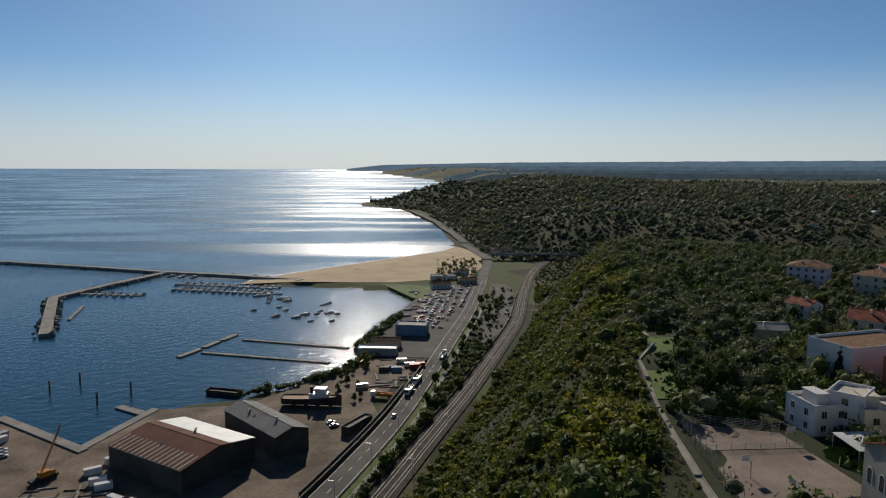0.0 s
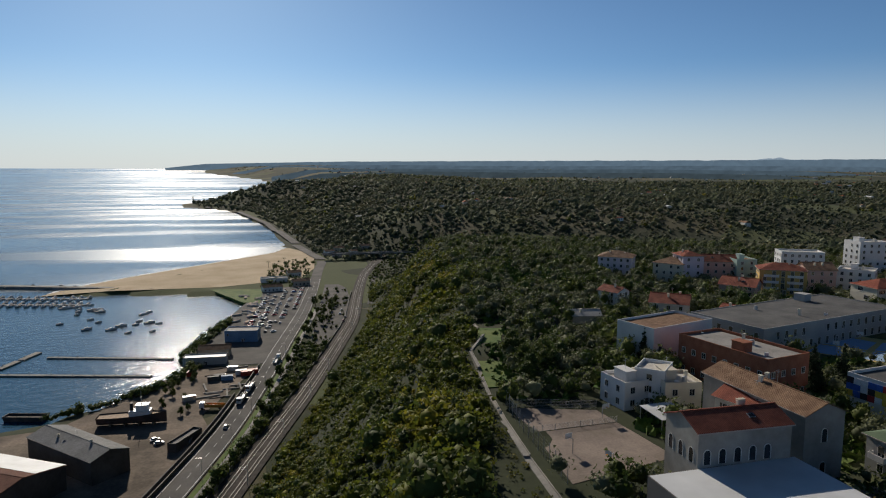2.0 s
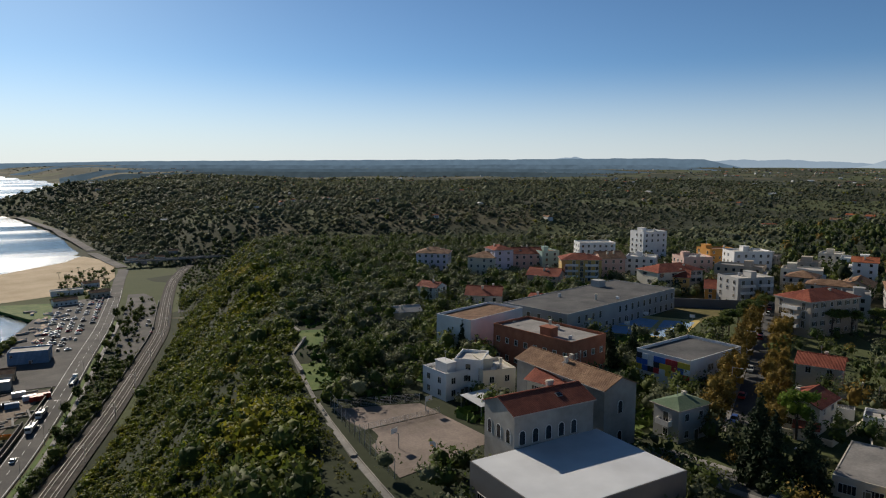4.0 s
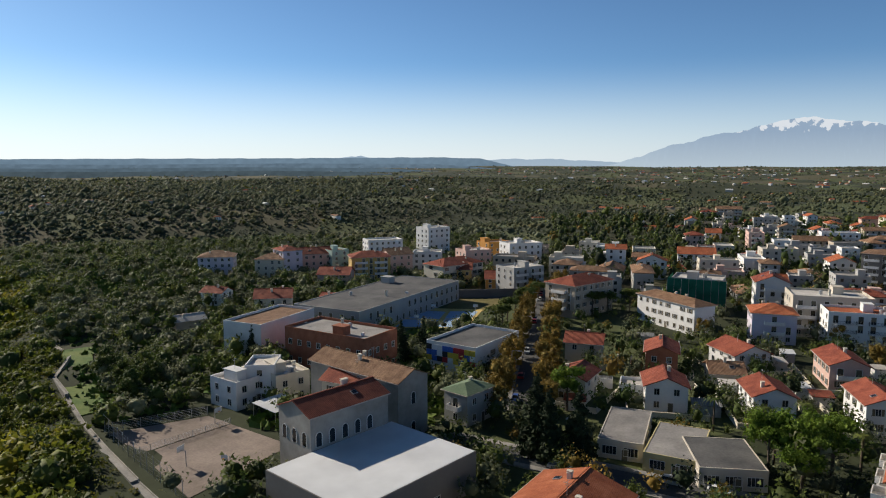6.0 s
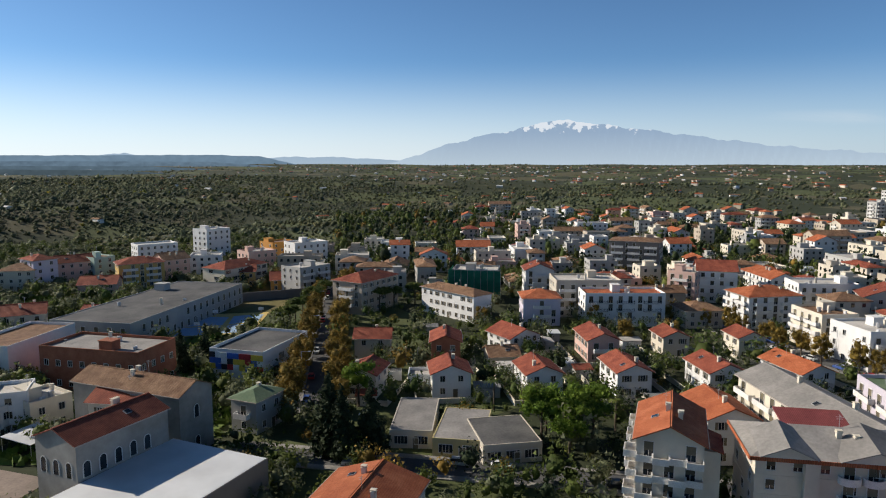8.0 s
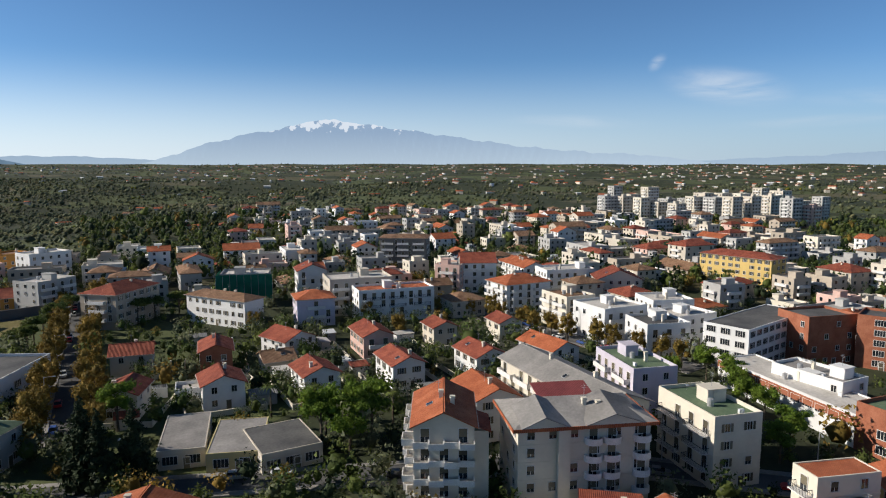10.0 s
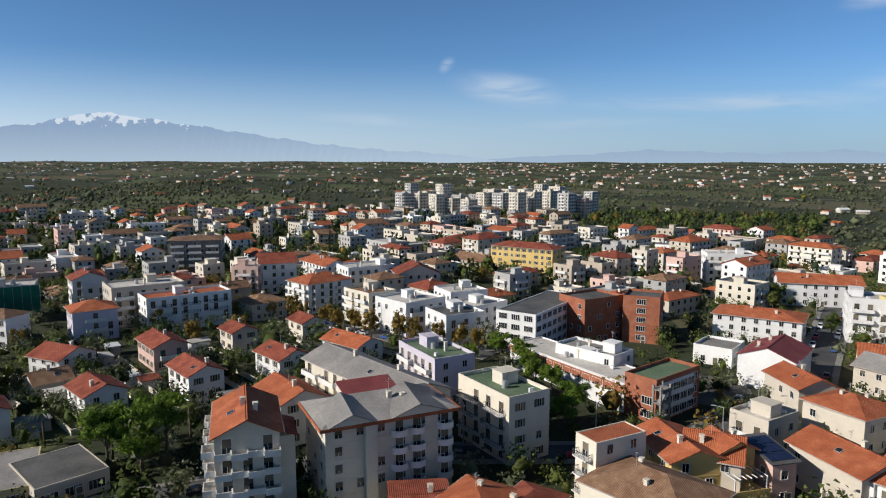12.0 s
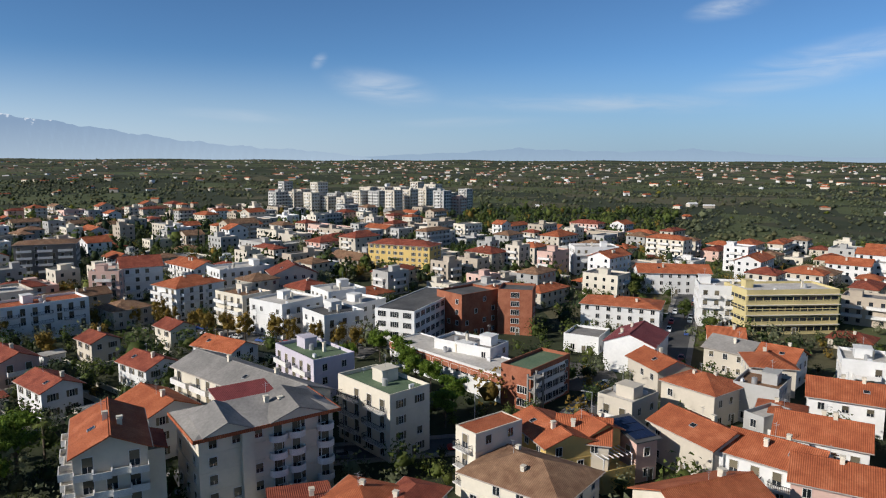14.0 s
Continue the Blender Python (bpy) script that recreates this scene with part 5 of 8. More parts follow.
def mole(label, pts, width, rocks, z=2.6):
    base = thing("breakwater", *pts[0], 0, 0, label, "breakwater", kind="")
    s = Shape()
    for a, b in zip(pts, pts[1:]):
        a, b = Vector(a), Vector(b)
        n = Vector((-(b - a).y, (b - a).x)).normalized()
        c = [a + n * width / 2, a - n * width / 2, b - n * width / 2, b + n * width / 2]
        zz = [z + float(sea_rise(p.length)) for p in c]
        s.slab([(p.x - pts[0][0], p.y - pts[0][1], q) for p, q in zip(c, zz)], 4.5)
    part("crest", s.mesh("crest", M_CONCRETE), base)
    total = sum((Vector(b) - Vector(a)).length for a, b in zip(pts, pts[1:]))
    for a, b in zip(pts, pts[1:]):
        a, b = Vector(a), Vector(b)
        n = Vector((-(b - a).y, (b - a).x)).normalized()
        for k in range(int(rocks * (b - a).length / total)):
            p = a + (b - a) * rng.random() + n * rng.choice((-1, 1)) * (width / 2 + rng.uniform(-0.5, 3.2))
            part("rock", rng.choice(rock_meshes), base, pose(p.x - pts[0][0], p.y - pts[0][1], rng.uniform(-0.4, 1.9) + float(sea_rise(p.length)), rng.uniform(0, 360), rng.uniform(0, 360), 0) @ Matrix.Scale(rng.uniform(1.3, 2.6), 4))
    return base


mole("long concrete breakwater edged with grey rocks", [(-52, 661), (-178, 699), (-243, 719), (-303, 733), (-392, 763), (-527, 804), (-800, 890)], 7, 60)
mole("inner breakwater arm with rock banks and a pale crest", [(-300, 725), (-324, 650), (-340, 586), (-272, 456)], 8, 100)


def pontoon(a, b, width, label):
    a, b, ln, turn = along(a, b)
    ob = thing("pontoon", (a.x + b.x) / 2, (a.y + b.y) / 2, 0, turn, label, "pontoon", "floating pontoons")
    part("deck", Shape().box(-ln / 2, ln / 2, -width / 2, width / 2, 0.1, 0.75).mesh("deck", M_CONCRETE), ob)
    s = Shape().box(-ln / 2 + 0.3, ln / 2 - 0.3, -width / 2 + 0.2, width / 2 - 0.2, -0.6, 0.1)
    part("float", s.mesh("float", M_IRON), ob)
    for k in range(int(ln / 12)):
        part("bollard", BOLLARD, ob, pose(-ln / 2 + 6 + k * 12, width / 2 - 0.3, 0.75))
    return ob


BOLLARD = Shape().tube(0, 0, 0, 0.7, 0.22, 0.16).tube(0, 0, 0.7, 0.9, 0.3).mesh("bollard", M_IRON)
pontoon((-162.3, 408.5), (-155.6, 427), 4, "short concrete pontoon at the open end")
pontoon((-154.8, 431), (-149.8, 447), 4, "short concrete pontoon in line")
pontoon((-149, 449.5), (-144, 465.6), 4, "short concrete pontoon out in the harbour")
pontoon((-135.2, 451.7), (-60.8, 431.5), 2.6, "long narrow grey pontoon")
pontoon((-151.7, 418.9), (-67.8, 398.1), 2.6, "long narrow grey pontoon with moorings")
for (a, b) in (((-254, 640), (-152.6, 618)), ((-262, 668), (-158, 646)), ((-326, 614), (-272, 606)), ((-300, 560), (-284, 508))):
    pontoon(a, b, 2.4, "marina pontoon with berthed boats")
pontoon((-157.9, 321.5), (-132.5, 306.7), 4.5, "dark timber jetty by the yard")
for x, y in ((-203.9, 342.9), (-195.5, 356.9), (-170.6, 325.6), (-161.6, 342.7)):
    ob = thing("mooring_pile", x, y, -3, 0, "dark timber mooring pile standing in the water", "mooring pile", "mooring piles")
    part("post", Shape().tube(0, 0, 0, 9.0, 0.55, 0.5).mesh("post", M_TIMBER), ob)
    part("cap", Shape().tube(0, 0, 9.0, 9.3, 0.62, 0.4).mesh("cap", M_IRON), ob)


def hull_shape(ln, bw, dep, n=9):
    s = Shape()
    v, f = [], []
    for i in range(n):
        t = i / (n - 1)
        half = bw / 2 * (1 - max(0, (t - 0.45) / 0.55) ** 2.2) * (0.85 + 0.15 * min(1, t * 5))
        sheer = dep * (1 + 0.35 * t * t)
        x = (t - 0.5) * ln
        v += [(x, -half, sheer), (x, -half * 0.72, dep * 0.15), (x, 0, -0.25 * dep), (x, half * 0.72, dep * 0.15), (x, half, sheer)]
    for i in range(n - 1):
        for k in range(4):
            f.append((5 * i + k, 5 * i + k + 1, 5 * i + k + 6, 5 * i + k + 5))
    f.append((4, 3, 2, 1, 0))
    s.add(v, f)
    return s, v


def boat_meshes(ln, bw, dep):
    s, v = hull_shape(ln, bw, dep)
    h = s.mesh("hull", M_HULL)
    dk = Shape()
    n = len(v) // 5
    dk.add([(p[0], p[1] * 0.96, p[2] - 0.12) for i in range(n) for p in (v[5 * i], v[5 * i + 4])], [(2 * i, 2 * i + 2, 2 * i + 3, 2 * i + 1) for i in range(n - 1)])
    cb = Shape().box(-ln * 0.12, ln * 0.2, -bw * 0.28, bw * 0.28, dep * 0.9, dep * 1.65).box(-ln * 0.02, ln * 0.12, -bw * 0.25, bw * 0.25, dep * 1.65, dep * 1.8)
    return h, dk.mesh("deck", M_DECK), cb.mesh("cabin", M_HULL)


BOATS = [boat_meshes(5.0, 1.9, 0.8), boat_meshes(8.0, 2.7, 1.1), boat_meshes(12.0, 3.6, 1.4)]
MAST = Shape().tube(0, 0, 0.8, 13.0, 0.09, 0.05, n=6).box(-4.2, 0, -0.06, 0.06, 2.2, 2.35).box(-0.03, 0.03, -0.8, 0.8, 7.5, 7.56).mesh("mast", M_METAL)


def boat(x, y, turn, size, mast, label, z=0.0, group="moored boats"):
    ob = thing("boat", x, y, z + float(sea_rise(math.hypot(x, y))), turn, label, "boat", group)
    h, d, c = BOATS[size]
    part("hull", h, ob)
    part("deck", d, ob)
    part("cabin", c, ob)
    if mast:
        part("mast", MAST, ob)
    return ob


for a, b, n in (((-254, 640), (-152.6, 618), 30), ((-262, 668), (-158, 646), 28), ((-326, 614), (-272, 606), 14)):
    a, b, ln, turn = along(a, b)
    for k in range(n):
        p = a + (b - a) * ((k + 0.5) / n)
        side = 1 if k % 2 else -1
        nn = Vector((-(b - a).y, (b - a).x)).normalized() * side
        q = p + nn * 6.5
        m = rng.random() < 0.45
        boat(q.x, q.y, turn + 90 * side + rng.uniform(-4, 4), 1 if m else rng.choice((0, 1, 1)), m, "white sailing boat berthed at a pontoon" if m else "white motor boat berthed at a pontoon")
for k in range(26):
    x = -168 + rng.random() * 85
    y = 575 - (x + 168) * 0.55 + rng.uniform(-30, 62)
    boat(x, y, 30 + rng.uniform(-15, 15), rng.choice((0, 0, 1)), False, "small boat riding at its mooring", group="boats at moorings")
for k in range(4):
    boat(-300 + k * 13, 716 - k * 3, 70, 2, True, "large white yacht along the breakwater", group="yachts")

# warehouses
def warehouse(label, c0, cl, cr, h, z, tile, wall, rise, ribs):
    c0, cl, cr = Vector(c0), Vector(cl), Vector(cr)
    w, d = (cr - c0).length, (cl - c0).length
    turn = math.degrees(math.atan2((cr - c0).y, (cr - c0).x))
    m = (cr + cl) / 2
    ob = block("warehouse", label, m.x, m.y, turn, w, d, h, roof="gable", ridge="y", wall=wall, tile=tile, fill=0.25, floors=1, first=False, z=z, rise=rise, over=0.3, category="warehouse", step=6)
    if ribs:
        for k in range(16):
            y = -d / 2 + 1.5 + k * (d - 3) / 15
            s = Shape().slab([(-w / 2 - 0.4, y - 0.32, h + 0.32), (-w / 2 - 0.4, y + 0.32, h + 0.32), (-w / 4, y + 0.32, h + rise / 2 + 0.34), (-w / 4, y - 0.32, h + rise / 2 + 0.34)], 0.08)
            part("roof_strip", s.mesh("roof_strip", ROOFS["pale"]), ob, label="pale translucent roof strip")
        s = Shape().slab([(w * 0.14, -d / 2, h + rise * 0.72 + 0.32), (w / 2 + 0.35, -d / 2, h + 0.3), (w / 2 + 0.35, d / 2, h + 0.3), (w * 0.14, d / 2, h + rise * 0.72 + 0.32)][::-1], 0.06)
        part("white_roof_slope", s.mesh("white_roof_slope", ROOFS["white"]), ob, label="white sheeted roof slope")
    return ob


warehouse("big old warehouse with rusty and pale striped sheet roof", (-90.8, 228.7), (-128, 248.7), (-73, 258), 9, 2.4, "rust", "shed", 3.2, True)
warehouse("grey steel warehouse with corrugated gable roof", (-63.9, 259.4), (-97, 286.5), (-53, 270), 9, 2.4, "sheet", "shed", 2.4, False)
block("boat_hall", "blue-clad boat hall with pale flat roof", -21, 462, -8, 21, 13, 7, roof="flat", wall="blue", tile="pale", z=2.4, fill=0.3, category="hall", hut=False)
block("boat_hall", "low workshop with white sheet roof in the boatyard", -40, 411, -3, 24, 9, 4, roof="flat", wall="grey", tile="white", z=2.4, fill=0.3, category="workshop", hut=False)
block("boat_hall", "low workshop with brown roof near the quay", -36, 428, -3, 18, 9, 4.5, roof="gable", ridge="x", wall="tan", tile="brown", z=2.4, fill=0.3, category="workshop", hut=False)
block("site_shed", "long dark flat-roofed store beside the road", -37.5, 290, 62, 18, 4, 3.2, roof="flat", wall="shed", tile="grey", z=2.4, fill=0.3, category="shed", hut=False)
block("site_shed", "white beach bar with terraces behind the beach", 0, 690, 5, 26, 10, 4, roof="flat", wall="white", tile="pale", z=2.6, fill=0.5, category="bar", hut=False)
for x, y, l, wl in ((20, 720, 14, "white"), (25, 665, 16, "beige"), (-2, 640, 18, "white"), (70, 890, 12, "white"), (85, 915, 14, "beige"), (100, 880, 10, "white"), (118, 900, 12, "grey"), (78, 860, 10, "mauve")):
    block("shore_house", "low %s house near the beach road" % WORDS.get(wl, "grey"), x, y, 15, l, 8, 4.5, roof="gable", ridge="x", wall=wl, tile="brown", detail=0, group="shore houses")

# tug hauled out on the yard
ob = thing("tugboat", -62.9, 318.6, 3.6, -4, "old dark-hulled tugboat hauled out in the boatyard", "tugboat")
hs, hv = hull_shape(29, 7.5, 3.2, 13)
part("hull", hs.mesh("hull", M_HULL_DARK), ob)
n = len(hv) // 5
part("deck", Shape().add([(p[0], p[1] * 0.97, p[2] - 0.5) for i in range(n) for p in (hv[5 * i], hv[5 * i + 4])], [(2 * i, 2 * i + 2, 2 * i + 3, 2 * i + 1) for i in range(n - 1)]).mesh("deck", M_DECK), ob)
part("wheelhouse", Shape().box(-1, 8, -2.4, 2.4, 2.8, 5.4).box(2, 7, -2, 2, 5.4, 7.8).box(1.6, 7.4, -2.3, 2.3, 7.8, 8.0).mesh("wheelhouse", M_HULL), ob)
part("funnel", Shape().tube(-0.2, 0, 5.4, 8.6, 0.8, 0.7, 12).mesh("funnel", M_IRON), ob)
part("mast", Shape().tube(4, 0, 8, 14, 0.14, 0.07).box(3.96, 4.04, -1.5, 1.5, 11, 11.1).mesh("mast", M_METAL), ob)
for kx in (-9, -3, 3, 9):
    part("cradle_beam", Shape().box(kx - 0.4, kx + 0.4, -2.6, 2.6, -1.1, 0.1).mesh("cradle_beam", M_TIMBER), ob)

# mobile crane on the quay
ob = thing("mobile_crane", -146, 238, 2.55, 60, "orange mobile crane with lattice jib on the quay", "crane")
part("chassis", Shape().box(-5, 5, -1.4, 1.4, 0.8, 1.7).mesh("chassis", M_IRON), ob)
part("cab", Shape().box(-1.5, 2.4, -1.3, 1.3, 1.7, 3.7).box(2.4, 4, -1.2, 0, 1.7, 3.3).mesh("cab", M_ORANGE), ob)
jib = Shape()
for sy in (-0.45, 0.45):
    jib.slab([(-1, sy - 0.12, 2.8), (-1, sy + 0.12, 2.8), (7.5, sy * 0.5 + 0.12, 19), (7.5, sy * 0.5 - 0.12, 19)], 0.5)
for k in range(9):
    t0 = k / 9
    jib.box(-1 + 8.5 * t0 - 0.1, -1 + 8.5 * t0 + 0.1, -0.45, 0.45, 2.5 + 16.2 * t0, 2.7 + 16.2 * t0)
part("jib", jib.mesh("jib", M_ORANGE), ob)
for kx in (-3.8, -1.3, 1.3, 3.8):
    for sy in (-1.2, 1.2):
        s = Shape().tube(0, 0, -0.25, 0.25, 0.6, n=14)
        part("wheel", s.mesh("wheel", M_IRON), ob, pose(kx, sy, 0.6, 90))

# rusty barge moored at the slip
ob = thing("barge", -113, 342, 0.0, -14, "rusty dark steel barge moored beside the slip", "barge")
part("hull", Shape().add(*stack([oblong(17, 4.6, -0.8), oblong(19, 5.4, 1.9), oblong(19, 5.4, 2.3), oblong(18.4, 4.8, 2.3), oblong(18.4, 4.8, 1.4)])).mesh("hull", M_HULL_DARK), ob)
for px in (-8.4, -2.8, 2.8, 8.4):
    part("bollard", Shape().tube(px, -2.4, 1.4, 2.7, 0.18).mesh("bollard", M_IRON), ob)

# dark wall between yard and road
ob = thing("yard_wall", road_x(280) - 8, 280, 2.5, 0, "dark concrete wall with coping between yard and road", "wall", kind="structure")
for k in range(15):
    ya, yb = 226 + k * 8, 233.9 + k * 8
    xa, xb = road_x(ya) - 8.2, road_x(yb) - 8.2
    a, b, ln, turn = along((xa, ya), (xb, yb))
    m = pose((xa + xb) / 2 - ob.location.x, (ya + yb) / 2 - 280, 0, 0, 0, turn)
    part("wall_panel", Shape().add(*stack([oblong(ln, 0.3, -1), oblong(ln, 0.3, 2.1), oblong(ln, 0.46, 2.1), oblong(ln, 0.46, 2.25)])).mesh("wall_panel", WALLS["dark"]), ob, m)

# containers, huts and stacked goods
CONT = Shape().box(-3.0, 3.0, -1.2, 1.2, 0, 2.5)
for k in range(14):
    CONT.box(-2.95 + k * 0.43, -2.75 + k * 0.43, -1.26, -1.2, 0.1, 2.4).box(-2.95 + k * 0.43, -2.75 + k * 0.43, 1.2, 1.26, 0.1, 2.4)
CONT_M = {n: CONT.mesh("container_body", m) for n, m in (("white", M_HULL), ("grey", M_METAL), ("red", M_RED), ("blue", M_BLUE), ("dark", M_SHED))}
CBAR = Shape().tube(0, 0, 0.15, 2.35, 0.03, n=5).mesh("locking_bar", M_STEEL)
CDOOR = Shape().box(3.0, 3.06, -1.15, -0.03, 0.1, 2.4).box(3.0, 3.06, 0.03, 1.15, 0.1, 2.4).mesh("container_door", M_METAL)
for x, y, a, c in ((-187, 277, 60, "grey"), (-184, 272, 60, "white"), (-125, 236, 30, "white"), (-121, 232, 30, "white"), (-131, 244, 35, "white"), (-112, 222, -28, "white"), (-104, 219, -28, "white"), (-128, 254, 40, "white"),
                   (-33, 375, 5, "dark"), (-30, 378, 5, "dark"), (-26, 375, 5, "blue"), (-16, 381, 10, "red"), (-13, 384, 10, "red"), (-19, 384, 10, "white"), (-46, 388, 80, "red"), (-24, 392, 5, "grey"), (-42, 345, 20, "grey")):
    ob = thing("container", x, y, 2.55, a, "%s steel shipping container standing on the yard" % {"dark": "dark grey"}.get(c, c), "container", "containers")
    part("body", CONT_M[c], ob)
    cd = part("door", CDOOR, ob)
    for by in (-0.4, 0.4):
        part("locking_bar", CBAR, cd, pose(3.1, by, 0))
SCRAP = [Shape().box(-4, 4, -0.3, 0.3, 0, 0.5).mesh("timber_baulk", M_TIMBER), Shape().box(-6, 6, -0.5, 0.5, 0, 0.7).mesh("concrete_beam", M_CONCRETE)]
for k in range(46):
    if k < 22:
        x, y = rng.uniform(-38, -15), rng.uniform(345, 400)
    else:
        x, y = rng.uniform(-150, -120), rng.uniform(215, 232)
    tagged(new("stacked_beam", SCRAP[k % 2]), "weathered beam lying on the harbour yard", "beam", "stored beams").matrix_basis = pose(x, y, 2.6, 0, 0, rng.choice((10, 15, 100)) + rng.uniform(-8, 8)) @ Matrix.Scale(rng.uniform(0.5, 1.0), 4)

# ---- cars ----
CAR_PAINT = [surface("car_paint_" + n, c, tuple(min(1, v * 1.15) for v in c), 1.0, 0.3, 0.0, spec=0.6) for n, c in (("white", (0.7, 0.7, 0.7)), ("silver", (0.42, 0.43, 0.44)), ("grey", (0.14, 0.14, 0.15)), ("black", (0.025, 0.025, 0.03)), ("red", (0.4, 0.03, 0.03)), ("blue", (0.05, 0.1, 0.3)))]
M_TYRE = surface("tyre_rubber", (0.015, 0.015, 0.015), (0.03, 0.03, 0.03), 2, 0.9, 0.1)


def car_body(mat):
    v = []
    prof = [(-2.1, 0.35, 0.78), (-2.05, 0.85, 0.82), (-1.1, 0.95, 0.86), (0.9, 0.95, 0.86), (1.9, 0.82, 0.82), (2.1, 0.5, 0.72), (2.1, 0.3, 0.72)]
    for x, z, h in prof:
        v += [(x, -h, z), (x, h, z)]
    for x, z, h in ((-2.1, 0.25, 0.78), (2.1, 0.25, 0.72)):
        v += [(x, -h, z), (x, h, z)]
    n = len(prof)
    f = [(2 * i, 2 * i + 1, 2 * i + 3, 2 * i + 2) for i in range(n - 1)] + [tuple([2 * i for i in range(n)] + [2 * n + 2, 2 * n]), tuple([2 * i + 1 for i in range(n)][::-1] + [2 * n + 1, 2 * n + 3])]
    return Shape().add(v, f).mesh("body", mat)


def cabin_shape():
    v = [(-1.75, -0.78, 0.9), (1.0, -0.78, 0.93), (1.0, 0.78, 0.93), (-1.75, 0.78, 0.9), (-1.3, -0.6, 1.42), (0.25, -0.6, 1.45), (0.25, 0.6, 1.45), (-1.3, 0.6, 1.42)]
    return Shape().add(v, [(0, 1, 5, 4), (1, 2, 6, 5), (2, 3, 7, 6), (3, 0, 4, 7)])


CAR_BODY = [car_body(m) for m in CAR_PAINT]
CAR_GLASS = cabin_shape().mesh("glazing", M_GLASS)
CAR_ROOF = [Shape().box(-1.28, 0.22, -0.6, 0.6, 1.4, 1.47).mesh("roof", m) for m in CAR_PAINT]
WHEEL = Shape().tube(0, 0, -0.1, 0.1, 0.32, n=12).mesh("wheel", M_TYRE)
CAR_WORDS = ["white", "silver", "dark grey", "black", "red", "blue"]


def car(x, y, turn, c, where, full=True, z=None):
    ob = thing("car", x, y, (ground_z(x, y) if z is None else z) + 0.0, turn, "%s car %s" % (CAR_WORDS[c], where), "car", "parked cars")
    part("body", CAR_BODY[c], ob)
    part("glazing", CAR_GLASS, ob)
    part("roof", CAR_ROOF[c], ob)
    if full:
        for wx, wy in ((-1.3, -0.78), (1.3, -0.78), (-1.3, 0.78), (1.3, 0.78)):
            part("wheel", WHEEL, ob, pose(wx, wy, 0.32, 90))
    return ob


for row in range(7):
    for k in range(18):
        x = -20 + row * 7.5 + k * 0.9
        y = 480 + row * 6 + k * 8.2
        if rng.random() < 0.72 and x < road_x(y) - 8 and x > float(np.interp(y, SHORE_Y, SHORE_X)) + 6 and free(x, y, 3):
            car(x, y, 10 + rng.uniform(-5, 5), rng.choice((0, 0, 1, 1, 2, 3, 4, 5)), "parked on the harbour car park", full=False, z=2.62)
for k in range(22):
    y = 560 + k * 6
    car(road_x(y) - 9, y, 80, rng.choice((0, 1, 2, 3, 4)), "parked beside the harbour road", full=False, z=2.62)
for k in range(7):
    car(46 + rng.uniform(-4, 6), 500 + k * 13, 75, rng.choice((0, 3, 4, 5)), "parked on the pale square", full=False, z=2.78)
car(road_x(304) - 1.5, 304, 80, 0, "driving on the harbour road", z=2.76)
for x, y in ((-178, 264), (-176, 261), (-174, 258), (-50, 296), (-48, 292)):
    car(x, y, 30, rng.choice((0, 1, 2)), "parked on the yard", z=2.58)


def truck(x, y, turn, c, label):
    ob = thing("truck", x, y, 2.75, turn, label, "truck", "trucks on the road")
    part("cab", Shape().box(3.6, 5.8, -1.2, 1.2, 0.6, 3.0).box(3.7, 5.5, -1.15, 1.15, 3.0, 3.3).mesh("cab", CAR_PAINT[0]), ob)
    part("windscreen", Shape().box(5.8, 5.86, -1.05, 1.05, 1.9, 2.8).mesh("windscreen", M_GLASS), ob)
    part("load_bed", Shape().box(-6, 3.3, -1.25, 1.25, 1.0, 1.25).box(-6, 3.3, -1.25, -1.15, 1.25, 2.5).box(-6, 3.3, 1.15, 1.25, 1.25, 2.5).box(3.2, 3.3, -1.15, 1.15, 1.25, 2.7).mesh("load_bed", c), ob)
    for wx in (-5, -3.7, 4.5):
        for wy in (-1.1, 1.1):
            part("wheel", WHEEL, ob, pose(wx, wy, 0.5, 90) @ Matrix.Scale(1.55, 4))
    return ob


truck(road_x(338) - 3.0, 338, 258, M_METAL, "white tipper truck queueing on the harbour road")
truck(road_x(356) - 3.0, 356, 258, M_METAL, "second white tipper truck queueing on the harbour road")
truck(road_x(404) + 2.5, 404, 78, M_HULL, "white tanker truck on the harbour road")
truck(-30, 330, 170, M_ORANGE, "flatbed crane truck standing in the boatyard")

# small boats laid up ashore, between quay and car park
for k in range(34):
    y = 505 + rng.random() * 120
    x = float(np.interp(y, SHORE_Y, SHORE_X)) + rng.uniform(5, 24)
    if free(x, y, 3):
        ob = thing("boat", x, y, 2.75, rng.choice((10, 80)) + rng.uniform(-20, 20), "small white boat laid up ashore on blocks", "boat", "boats ashore")
        part("hull", BOATS[k % 2][0], ob)
        part("deck", BOATS[k % 2][1], ob)
for k in range(30):
    y = 470 + rng.random() * 190
    x = road_x(y) - rng.uniform(11, 34)
    if free(x, y, 2.5) and x > float(np.interp(y, SHORE_Y, SHORE_X)) + 20:
        car(x, y, rng.choice((10, 80)), rng.choice((0, 0, 1, 1, 2, 3)), "parked on the harbour car park", full=False, z=2.62)

